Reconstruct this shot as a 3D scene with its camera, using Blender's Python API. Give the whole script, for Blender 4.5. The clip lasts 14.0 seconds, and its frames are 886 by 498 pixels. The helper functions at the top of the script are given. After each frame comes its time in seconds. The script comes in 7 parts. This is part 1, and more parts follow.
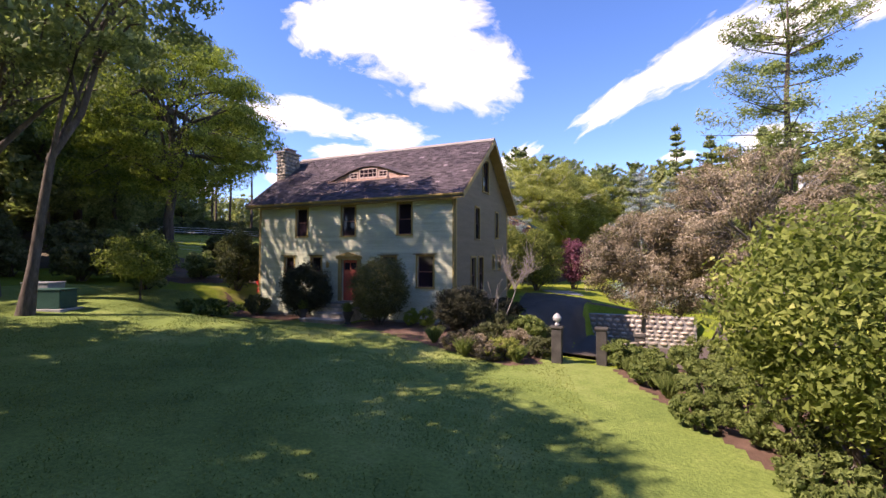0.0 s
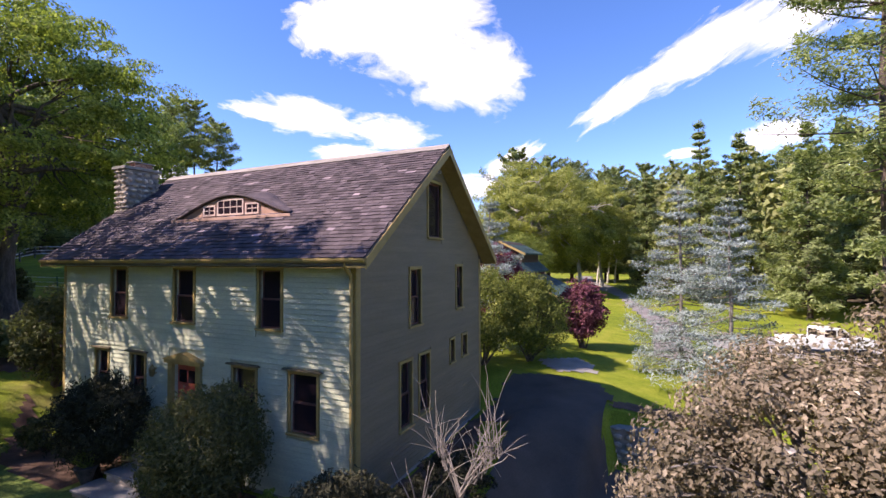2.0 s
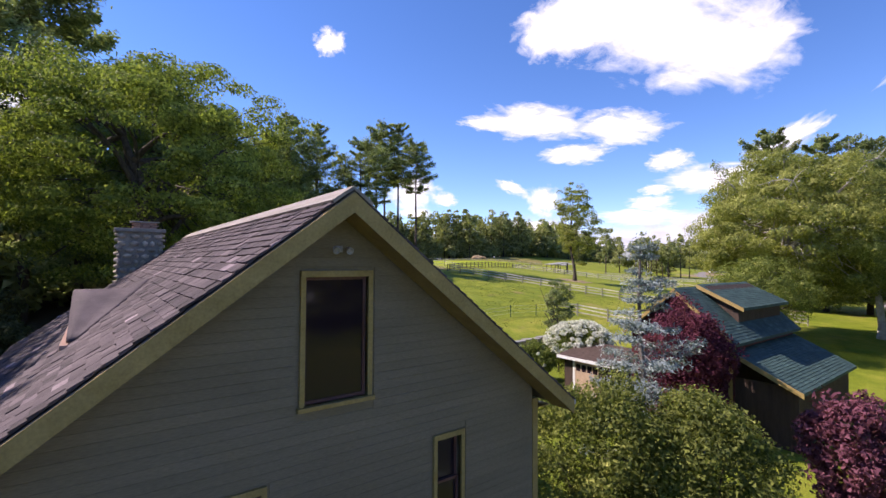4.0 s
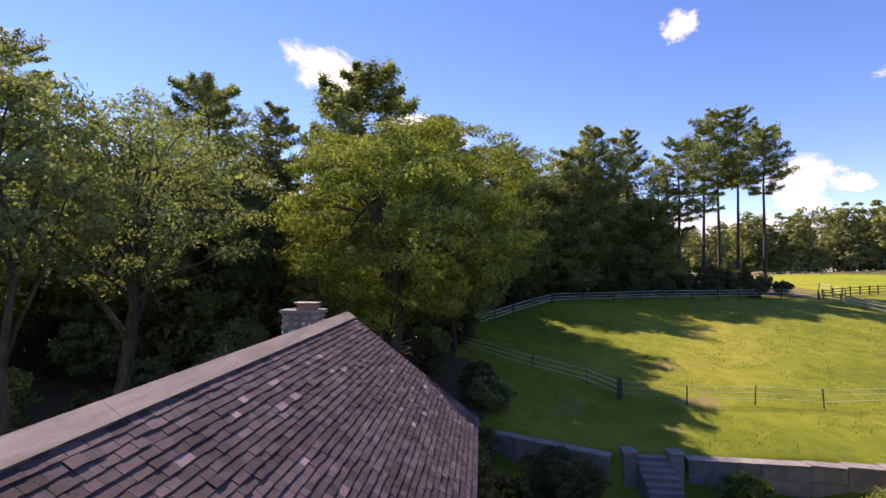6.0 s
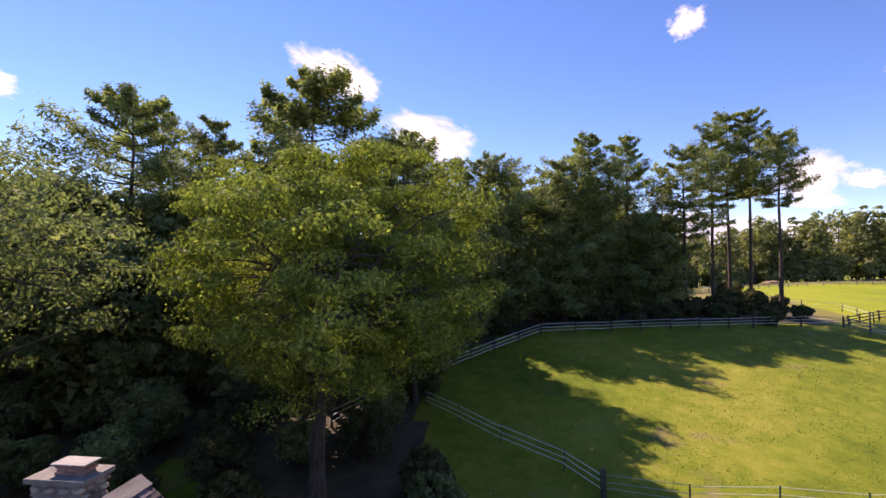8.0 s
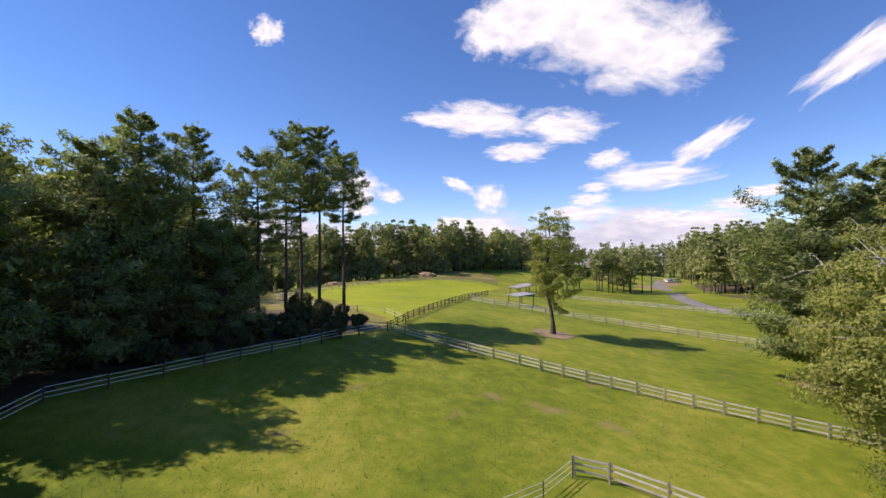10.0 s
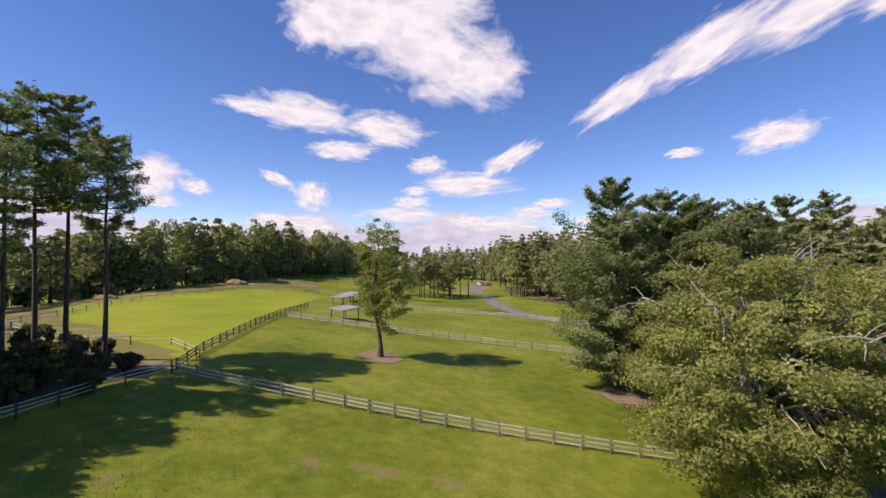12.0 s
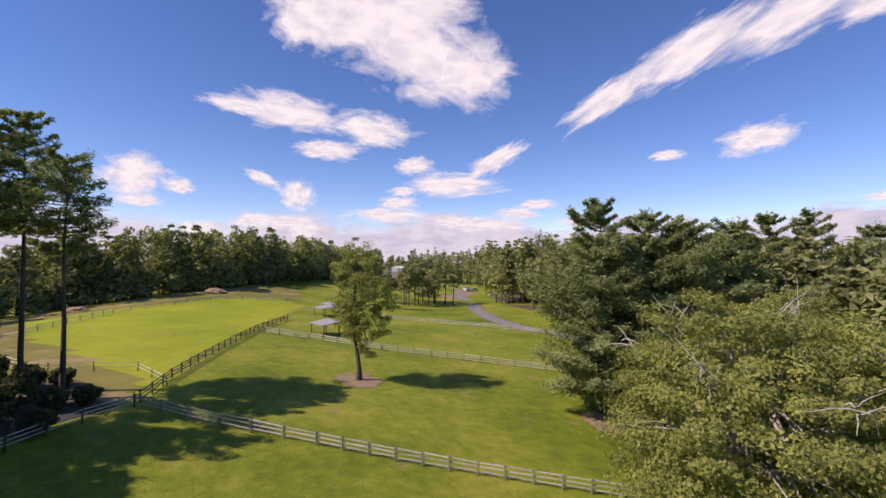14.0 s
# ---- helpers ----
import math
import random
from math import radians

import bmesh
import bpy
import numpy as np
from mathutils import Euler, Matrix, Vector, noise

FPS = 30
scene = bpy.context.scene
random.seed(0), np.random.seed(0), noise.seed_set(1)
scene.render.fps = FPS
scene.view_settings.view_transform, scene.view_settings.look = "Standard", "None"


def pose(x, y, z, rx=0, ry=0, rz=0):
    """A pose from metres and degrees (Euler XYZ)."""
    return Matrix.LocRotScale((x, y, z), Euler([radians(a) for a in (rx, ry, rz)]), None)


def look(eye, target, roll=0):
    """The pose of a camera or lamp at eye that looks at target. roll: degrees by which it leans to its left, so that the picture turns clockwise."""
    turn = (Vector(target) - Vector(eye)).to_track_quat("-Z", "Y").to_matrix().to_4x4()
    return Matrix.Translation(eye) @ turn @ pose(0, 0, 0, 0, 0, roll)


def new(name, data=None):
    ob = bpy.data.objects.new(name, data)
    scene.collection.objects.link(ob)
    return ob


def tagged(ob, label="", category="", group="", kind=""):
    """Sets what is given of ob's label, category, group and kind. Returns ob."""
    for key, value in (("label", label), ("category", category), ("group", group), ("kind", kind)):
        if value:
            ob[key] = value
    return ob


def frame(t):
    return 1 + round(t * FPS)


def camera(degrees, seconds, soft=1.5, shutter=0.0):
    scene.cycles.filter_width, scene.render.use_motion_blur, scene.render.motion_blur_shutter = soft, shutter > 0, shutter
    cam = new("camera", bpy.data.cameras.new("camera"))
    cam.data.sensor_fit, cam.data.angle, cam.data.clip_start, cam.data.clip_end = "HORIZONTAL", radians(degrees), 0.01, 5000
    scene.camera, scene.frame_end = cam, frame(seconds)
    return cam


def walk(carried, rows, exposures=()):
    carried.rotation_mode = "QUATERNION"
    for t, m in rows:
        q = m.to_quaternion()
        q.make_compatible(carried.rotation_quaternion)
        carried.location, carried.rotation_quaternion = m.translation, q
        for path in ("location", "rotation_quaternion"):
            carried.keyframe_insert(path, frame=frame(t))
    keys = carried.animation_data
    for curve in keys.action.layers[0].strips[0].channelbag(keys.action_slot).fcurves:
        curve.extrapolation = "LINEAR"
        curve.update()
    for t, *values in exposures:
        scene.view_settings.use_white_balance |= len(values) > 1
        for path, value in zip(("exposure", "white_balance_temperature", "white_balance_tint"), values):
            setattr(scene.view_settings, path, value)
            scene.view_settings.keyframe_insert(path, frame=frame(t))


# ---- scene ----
cam = camera(88.6, 14.0, soft=1.5)
# seconds, x, y, z, yaw, pitch, roll
PATH_ROWS = [
    (0.0, 8.15, -19.51, 2.50, 24.23, 1.52, -0.18),
    (0.5, 7.63, -17.26, 3.27, 24.28, 1.54, -0.03),
    (1.0, 7.14, -14.67, 4.06, 24.34, 1.51, 0.03),
    (1.5, 6.66, -11.79, 4.83, 24.37, 1.53, 0.09),
    (2.0, 6.36, -8.93, 5.57, 24.61, 1.41, 0.22),
    (2.2, 6.37, -7.78, 5.87, 25.51, 1.39, 0.24),
    (4.3, 5.90, 3.02, 8.73, 59.21, 1.67, -0.38),
    (4.5, 5.69, 3.98, 9.05, 63.58, 1.68, -0.37),
    (5.0, 4.84, 6.04, 9.70, 74.65, 1.74, -0.38),
    (5.5, 4.29, 7.57, 10.42, 85.53, 1.61, -0.55),
    (6.0, 3.35, 9.10, 11.08, 94.94, 1.72, -0.54),
    (6.5, 2.01, 10.25, 11.82, 100.00, 1.88, -0.49),
    (7.0, 0.47, 11.12, 12.59, 101.73, 1.89, -0.45),
    (7.5, -1.31, 11.84, 13.39, 101.98, 1.83, -0.33),
    (8.0, -3.02, 12.26, 14.14, 95.87, 1.78, -0.06),
    (8.5, -5.53, 13.00, 14.77, 84.67, 1.84, 0.18),
    (9.0, -7.30, 14.06, 15.52, 72.18, 1.60, 0.33),
    (9.2, -7.87, 14.26, 15.75, 67.01, 1.50, 0.44),
    (11.3, -15.20, 20.07, 17.92, 25.06, 1.05, 0.01),
    (11.5, -15.36, 20.52, 18.19, 24.66, 1.06, -0.01),
    (12.0, -15.50, 21.37, 18.85, 24.04, 1.02, -0.09),
    (12.5, -15.47, 22.03, 19.54, 23.49, 1.01, -0.12),
    (13.0, -15.38, 22.55, 20.20, 23.12, 1.02, -0.13),
    (13.5, -15.37, 22.97, 20.90, 22.81, 1.04, -0.13),
    (14.0, -15.38, 23.19, 21.59, 22.41, 1.05, -0.22),
]
# seconds, stops, kelvin, tint
EXPOSURES = [(0.0, 1.17, 7200, 34), (1.0, 1.12, 6980, 32), (2.2, 1.06, 6800, 31), (4.5, 0.6, 6700, 28), (5.5, 0.68, 7350, 35), (6.5, 0.82, 7700, 39), (7.5, 0.8, 7700, 40), (8.2, 0.64, 7350, 35), (9.0, 0.45, 6850, 24), (11.3, 0.13, 6850, 27), (14.0, 0.06, 7050, 32)]
walk(cam, [(t, pose(x, y, z, 90 + p, r, w)) for t, x, y, z, w, p, r in PATH_ROWS], EXPOSURES)

# ---- light ----
SUN_FROM = Vector((-0.723, -0.692, 1.0)).normalized()
world = bpy.data.worlds.new("world")
scene.world = world
world.use_nodes = True
wn, wl = world.node_tree.nodes, world.node_tree.links
sky = wn.new("ShaderNodeTexSky")
sky.sky_type = "NISHITA"
sky.sun_disc = False
sky.sun_elevation = math.asin(SUN_FROM.z)
sky.sun_rotation = math.atan2(SUN_FROM.x, SUN_FROM.y)
sky.altitude = 900.0
sky.air_density, sky.dust_density, sky.ozone_density = 0.9, 0.0, 3.5
rich = wn.new("ShaderNodeHueSaturation")
rich.inputs["Hue"].default_value, rich.inputs["Saturation"].default_value = 0.506, 1.2
wl.new(sky.outputs[0], rich.inputs["Color"])
wl.new(rich.outputs[0], wn["Background"].inputs[0])
wn["Background"].inputs[1].default_value = 0.15
sun = new("sun", bpy.data.lights.new("sun", "SUN"))
sun.data.energy, sun.data.angle, sun.data.color = 4.9, radians(0.53), (1.0, 0.94, 0.84)
sun.matrix_world = look(SUN_FROM * 200, (0, 0, 0))

# ---- materials ----
def nodes_of(name):
    m = bpy.data.materials.new(name)
    m.use_nodes = True
    return m, m.node_tree.nodes, m.node_tree.links


def ramp(n, l, source, stops):
    r = n.new("ShaderNodeValToRGB")
    while len(r.color_ramp.elements) < len(stops):
        r.color_ramp.elements.new(0.5)
    for e, (at, c) in zip(r.color_ramp.elements, stops):
        e.position, e.color = at, (*c, 1)
    l.new(source, r.inputs[0])
    return r.outputs[0]


def noise_tex(n, l, coord, scale, detail=4, rough=0.55):
    t = n.new("ShaderNodeTexNoise")
    t.inputs["Scale"].default_value, t.inputs["Detail"].default_value, t.inputs["Roughness"].default_value = scale, detail, rough
    l.new(coord, t.inputs["Vector"])
    return t.outputs[0]


def mixed(n, l, fac, a, b, kind="MIX"):
    m = n.new("ShaderNodeMix")
    m.data_type, m.blend_type = "RGBA", kind
    for sock, v in ((m.inputs[0], fac), (m.inputs[6], a), (m.inputs[7], b)):
        if hasattr(v, "links"):
            l.new(v, sock)
        elif isinstance(v, (int, float)):
            sock.default_value = v
        else:
            sock.default_value = (*v, 1)
    return m.outputs[2]


def surface(name, dark, light, scale=3.0, rough=0.8, bump=0.2, fine=40.0, metal=0.0, vary=0.0, stretch=(1, 1, 1), stain=None, spec=0.3, bright=None):
    """Two-scale coloured surface with relief; vary: brightness change from piece to piece."""
    m, n, l = nodes_of(name)
    p = n["Principled BSDF"]
    geo = n.new("ShaderNodeNewGeometry")
    mp = n.new("ShaderNodeMapping")
    mp.inputs["Scale"].default_value = stretch
    l.new(geo.outputs["Position"], mp.inputs[0])
    big = noise_tex(n, l, mp.outputs[0], scale, 5)
    small = noise_tex(n, l, mp.outputs[0], fine, 3)
    col = ramp(n, l, big, [(0.3, dark), (0.7, light)])
    grain = ramp(n, l, small, [(0.25, (0.72, 0.72, 0.72)), (0.75, (1.15, 1.15, 1.15))])
    col = mixed(n, l, 0.8, col, grain, "MULTIPLY")
    if stain:
        blot = noise_tex(n, l, geo.outputs["Position"], stain[1], 6, 0.65)
        msk = ramp(n, l, blot, [(stain[2], (0, 0, 0)), (stain[2] + 0.12, (1, 1, 1))])
        col = mixed(n, l, msk, col, stain[0])
    if vary:
        info = n.new("ShaderNodeObjectInfo")
        add = n.new("ShaderNodeMath")
        l.new(info.outputs["Random"], add.inputs[0])
        l.new(geo.outputs["Random Per Island"], add.inputs[1])
        frac = n.new("ShaderNodeMath")
        frac.operation = "FRACT"
        l.new(add.outputs[0], frac.inputs[0])
        k = ramp(n, l, frac.outputs[0], [(0.0, (1 - vary,) * 3), (0.94, (1 + vary * 0.6,) * 3), (0.98, (1 + vary * 1.6,) * 3), (1.0, (bright or 1 + vary * 2.0,) * 3)])
        col = mixed(n, l, 1.0, col, k, "MULTIPLY")
    l.new(col, p.inputs["Base Color"])
    p.inputs["Roughness"].default_value, p.inputs["Metallic"].default_value = rough, metal
    p.inputs["Specular IOR Level"].default_value = spec
    if bump:
        b = n.new("ShaderNodeBump")
        b.inputs["Strength"].default_value, b.inputs["Distance"].default_value = bump, 0.02
        l.new(small, b.inputs["Height"])
        l.new(b.outputs[0], p.inputs["Normal"])
    return m


def leafy(name, dark, light, through_light=0.35, rough=0.65, patch=0.35, tip=None):
    """Leaves: colour changes leaf by leaf and over patches of the crown; light passes through."""
    m, n, l = nodes_of(name)
    p = n["Principled BSDF"]
    geo = n.new("ShaderNodeNewGeometry")
    big = noise_tex(n, l, geo.outputs["Position"], patch, 3)
    a = n.new("ShaderNodeMath")
    a.operation = "MULTIPLY_ADD"
    l.new(geo.outputs["Random Per Island"], a.inputs[0])
    a.inputs[1].default_value = 0.55
    l.new(big, a.inputs[2])
    s = n.new("ShaderNodeMath")
    s.operation = "SUBTRACT"
    l.new(a.outputs[0], s.inputs[0])
    s.inputs[1].default_value = 0.27
    stops = [(0.2, dark), (0.75, light)] + ([(0.97, tip)] if tip else [])
    col = ramp(n, l, s.outputs[0], stops)
    l.new(col, p.inputs["Base Color"])
    p.inputs["Roughness"].default_value, p.inputs["Specular IOR Level"].default_value = rough, 0.14
    tr = n.new("ShaderNodeBsdfTranslucent")
    warm = mixed(n, l, 1.0, col, (1.05, 1.15, 0.6), "MULTIPLY")
    l.new(warm, tr.inputs[0])
    mx = n.new("ShaderNodeMixShader")
    mx.inputs[0].default_value = through_light
    l.new(p.outputs[0], mx.inputs[1])
    l.new(tr.outputs[0], mx.inputs[2])
    l.new(mx.outputs[0], n["Material Output"].inputs[0])
    return m


def turf(name, stops, worn, patch=0.06, worn_at=0.66):
    """Grass seen from above: broad patches, mown streaks and fine blades, with worn bare spots."""
    m, n, l = nodes_of(name)
    p = n["Principled BSDF"]
    geo = n.new("ShaderNodeNewGeometry")
    pos = geo.outputs["Position"]
    broad = noise_tex(n, l, pos, patch, 4, 0.6)
    mid = noise_tex(n, l, pos, 0.7, 6, 0.72)
    fine = noise_tex(n, l, pos, 14.0, 4, 0.7)
    add = n.new("ShaderNodeMath")
    add.operation = "MULTIPLY_ADD"
    l.new(mid, add.inputs[0])
    add.inputs[1].default_value = 0.8
    l.new(broad, add.inputs[2])
    sub = n.new("ShaderNodeMath")
    sub.operation = "SUBTRACT"
    l.new(add.outputs[0], sub.inputs[0])
    sub.inputs[1].default_value = 0.4
    col = ramp(n, l, sub.outputs[0], stops)
    blades = ramp(n, l, fine, [(0.28, (0.55, 0.58, 0.5)), (0.72, (1.3, 1.28, 1.2))])
    col = mixed(n, l, 0.85, col, blades, "MULTIPLY")
    spot = noise_tex(n, l, pos, 0.16, 5, 0.6)
    msk = ramp(n, l, spot, [(worn_at, (0, 0, 0)), (worn_at + 0.08, (0.75, 0.75, 0.75))])
    col = mixed(n, l, msk, col, worn)
    l.new(col, p.inputs["Base Color"])
    p.inputs["Roughness"].default_value, p.inputs["Specular IOR Level"].default_value = 0.85, 0.15
    b = n.new("ShaderNodeBump")
    b.inputs["Strength"].default_value, b.inputs["Distance"].default_value = 0.7, 0.06
    l.new(fine, b.inputs["Height"])
    l.new(b.outputs[0], p.inputs["Normal"])
    return m


GRASS = turf("grass", [(0.25, (0.086, 0.128, 0.011)), (0.5, (0.178, 0.22, 0.018)), (0.75, (0.31, 0.3, 0.048))], (0.27, 0.2, 0.09), worn_at=0.62)
LAWN = turf("front_lawn", [(0.25, (0.095, 0.138, 0.033)), (0.5, (0.168, 0.222, 0.055)), (0.75, (0.275, 0.305, 0.1))], (0.26, 0.22, 0.12), patch=0.1, worn_at=0.66)
FIELD = turf("pale_grass", [(0.25, (0.2, 0.265, 0.016)), (0.7, (0.33, 0.365, 0.028))], (0.3, 0.24, 0.12), worn_at=0.62)
LITTER = surface("leaf_litter", (0.065, 0.05, 0.032), (0.14, 0.11, 0.066), 0.6, 0.95, 0.8, 9.0)
MULCH = surface("bark_mulch", (0.075, 0.042, 0.028), (0.16, 0.095, 0.065), 2.0, 0.95, 0.9, 22.0)
DIRT = surface("bare_earth", (0.2, 0.14, 0.08), (0.33, 0.25, 0.15), 1.2, 0.95, 0.5, 18.0)
ROUGH = turf("dry_grass", [(0.25, (0.12, 0.125, 0.028)), (0.7, (0.25, 0.225, 0.065))], (0.33, 0.25, 0.14), worn_at=0.55)
COURT = surface("dusty_asphalt", (0.062, 0.047, 0.036), (0.105, 0.082, 0.064), 0.6, 0.95, 0.5, 25.0)
PINK_TRIM = surface("pale_pink_trim", (0.5, 0.37, 0.32), (0.62, 0.48, 0.42), 4.0, 0.5, 0.1, 30.0)
ROAD = surface("worn_road", (0.17, 0.155, 0.145), (0.27, 0.25, 0.235), 0.5, 0.9, 0.4, 30.0)
WALL_STONE = surface("brown_wall_stone", (0.19, 0.165, 0.145), (0.36, 0.31, 0.27), 2.0, 0.9, 0.5, 25.0, vary=0.2)
GRAVEL = surface("gravel", (0.22, 0.21, 0.19), (0.36, 0.34, 0.31), 0.8, 0.95, 0.7, 30.0)
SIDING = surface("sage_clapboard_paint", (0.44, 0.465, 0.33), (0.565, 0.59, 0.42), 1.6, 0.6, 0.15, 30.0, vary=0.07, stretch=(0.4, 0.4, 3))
# Gable paint: siding darkened and browned, the end walls' shade put into the colour.
GABLE = surface("shaded_gable_paint", (0.185, 0.152, 0.098), (0.23, 0.19, 0.128), 1.3, 0.65, 0.15, 30.0, vary=0.05, stretch=(0.4, 0.4, 3))
CREAM = surface("ochre_trim_paint", (0.31, 0.22, 0.075), (0.4, 0.29, 0.11), 3.0, 0.55, 0.1, 30.0)
SASH = surface("brown_sash_paint", (0.10, 0.045, 0.04), (0.17, 0.08, 0.065), 5.0, 0.5, 0.1, 40.0)
DRIP = surface("drip_cap_paint", (0.1, 0.085, 0.05), (0.17, 0.14, 0.085), 5.0, 0.7, 0.2, 30.0)
CURTAIN = surface("curtain_cloth", (0.5, 0.5, 0.47), (0.66, 0.66, 0.62), 3.0, 0.9, 0.1, 60.0)
RED_DOOR = surface("red_door_paint", (0.40, 0.075, 0.05), (0.52, 0.12, 0.075), 4.0, 0.45, 0.1, 40.0)
COPPER = surface("pink_copper", (0.40, 0.25, 0.19), (0.52, 0.34, 0.27), 3.0, 0.45, 0.1, 30.0, metal=0.25)
SHINGLE = surface("weathered_shingle", (0.058, 0.045, 0.05), (0.125, 0.098, 0.102), 1.6, 0.8, 0.5, 45.0, vary=0.42, spec=0.2, bright=3.6)
BRICK = surface("old_brick", (0.3, 0.16, 0.12), (0.45, 0.27, 0.2), 4.0, 0.9, 0.4, 30.0, vary=0.2)
RIDGE_BOARD = surface("ridge_cap_board", (0.2, 0.175, 0.15), (0.34, 0.3, 0.26), 3.0, 0.75, 0.3, 40.0, stretch=(0.3, 2, 2))
RIDGE = surface("ridge_board", (0.13, 0.11, 0.1), (0.22, 0.19, 0.165), 3.0, 0.7, 0.3, 40.0)
STONE = surface("field_stone", (0.27, 0.22, 0.165), (0.54, 0.46, 0.37), 3.5, 0.85, 0.5, 25.0, vary=0.3)
MORTAR = surface("mortar", (0.2, 0.185, 0.16), (0.29, 0.27, 0.24), 4.0, 0.95, 0.5, 50.0)
BLUESTONE = surface("bluestone_slab", (0.2, 0.19, 0.175), (0.31, 0.3, 0.275), 2.0, 0.7, 0.3, 25.0, vary=0.15)
GRANITE = surface("grey_granite", (0.2, 0.19, 0.18), (0.34, 0.33, 0.31), 2.5, 0.8, 0.4, 40.0, vary=0.15)
DARK_STONE = surface("dark_mossy_stone", (0.03, 0.028, 0.025), (0.085, 0.078, 0.066), 3.0, 0.9, 0.5, 30.0, vary=0.15)
BARN_RED = surface("barn_red_boards", (0.062, 0.014, 0.018), (0.10, 0.024, 0.027), 1.5, 0.75, 0.3, 25.0, vary=0.15, stretch=(3, 3, 0.4))
BARN_BROWN = surface("dark_brown_boards", (0.05, 0.032, 0.024), (0.09, 0.06, 0.045), 1.5, 0.8, 0.3, 25.0, vary=0.15, stretch=(3, 3, 0.4))
GREEN_ROOF = surface("green_shingle", (0.035, 0.075, 0.066), (0.07, 0.125, 0.11), 2.0, 0.75, 0.4, 30.0, vary=0.2)
GREY_ROOF = surface("pale_grey_roofing", (0.26, 0.255, 0.25), (0.38, 0.37, 0.36), 1.5, 0.6, 0.2, 30.0, vary=0.1)
WHITE_PAINT = surface("white_paint", (0.66, 0.66, 0.63), (0.8, 0.8, 0.77), 2.0, 0.5, 0.1, 30.0)
OLD_RAIL = surface("weathered_rail", (0.40, 0.38, 0.33), (0.6, 0.57, 0.5), 2.5, 0.8, 0.4, 25.0, vary=0.22, stretch=(1, 1, 3))
DARK_RAIL = surface("dark_rail", (0.07, 0.06, 0.05), (0.14, 0.12, 0.1), 2.5, 0.85, 0.4, 25.0, vary=0.2)
POST_WOOD = surface("weathered_post", (0.2, 0.185, 0.155), (0.36, 0.335, 0.285), 2.5, 0.85, 0.4, 25.0, vary=0.25, stretch=(1, 1, 3))
FADED_TAPE = surface("faded_fence_tape", (0.28, 0.31, 0.22), (0.42, 0.44, 0.34), 3.0, 0.6, 0.0)
TAPE = surface("white_fence_tape", (0.55, 0.55, 0.5), (0.7, 0.7, 0.65), 3.0, 0.6, 0.0)
BARK = surface("grey_brown_bark", (0.055, 0.042, 0.032), (0.14, 0.115, 0.09), 3.0, 0.95, 0.9, 12.0, stretch=(2, 2, 0.5))
PINE_BARK = surface("pine_bark", (0.06, 0.043, 0.034), (0.13, 0.1, 0.08), 3.0, 0.95, 0.9, 12.0, stretch=(2, 2, 0.5))
TWIG_BARK = surface("grey_twig_bark", (0.17, 0.145, 0.125), (0.29, 0.255, 0.22), 3.0, 0.9, 0.4, 18.0)
PALE_BARK = surface("pale_bark", (0.3, 0.27, 0.22), (0.48, 0.45, 0.38), 3.0, 0.9, 0.4, 18.0)
GREEN_METAL = surface("green_enamel", (0.018, 0.06, 0.045), (0.03, 0.085, 0.065), 2.0, 0.45, 0.05, 20.0)
GREY_METAL = surface("grey_enamel", (0.22, 0.23, 0.23), (0.3, 0.31, 0.31), 2.0, 0.45, 0.05, 20.0)
DARK_POT = surface("dark_clay_pot", (0.05, 0.042, 0.038), (0.1, 0.085, 0.075), 4.0, 0.7, 0.3, 30.0)
TAN_DOOR = surface("tan_door_paint", (0.42, 0.3, 0.2), (0.52, 0.38, 0.26), 3.0, 0.6, 0.1, 30.0)
RUBBER = surface("black_rubber", (0.015, 0.015, 0.015), (0.03, 0.03, 0.03), 5.0, 0.8, 0.1)

glass_m, gn, gl = nodes_of("window_glass")
gp = gn["Principled BSDF"]
gp.inputs["Base Color"].default_value = (0.02, 0.013, 0.018, 1)
gp.inputs["Roughness"].default_value = 0.06
gp.inputs["Specular IOR Level"].default_value = 0.3
GLASS = glass_m
BRASS = surface("old_brass", (0.3, 0.2, 0.08), (0.42, 0.3, 0.13), 5.0, 0.4, 0.1, 30.0, metal=0.7)

MAPLE_LEAF = leafy("maple_leaves", (0.1, 0.135, 0.03), (0.33, 0.385, 0.085), 0.42, patch=0.6, tip=(0.6, 0.6, 0.19))
OAK_LEAF = leafy("grey_green_leaves", (0.112, 0.145, 0.064), (0.295, 0.34, 0.15), 0.44, tip=(0.46, 0.49, 0.27))
DARK_LEAF = leafy("dark_leaves", (0.06, 0.068, 0.033), (0.14, 0.15, 0.066), 0.35)
YEW_LEAF = leafy("yew_needles", (0.022, 0.023, 0.014), (0.06, 0.06, 0.034), 0.15, rough=0.8, tip=(0.11, 0.1, 0.06))
LIME_LEAF = leafy("yellow_green_leaves", (0.085, 0.115, 0.028), (0.235, 0.275, 0.065), 0.4, patch=0.7, tip=(0.48, 0.48, 0.16))
OLIVE_LEAF = leafy("olive_green_leaves", (0.16, 0.18, 0.05), (0.385, 0.4, 0.11), 0.45, tip=(0.62, 0.59, 0.22))
SMOKE_LEAF = leafy("rusty_pink_leaves", (0.105, 0.09, 0.06), (0.38, 0.305, 0.225), 0.4, patch=0.8, tip=(0.78, 0.69, 0.55))
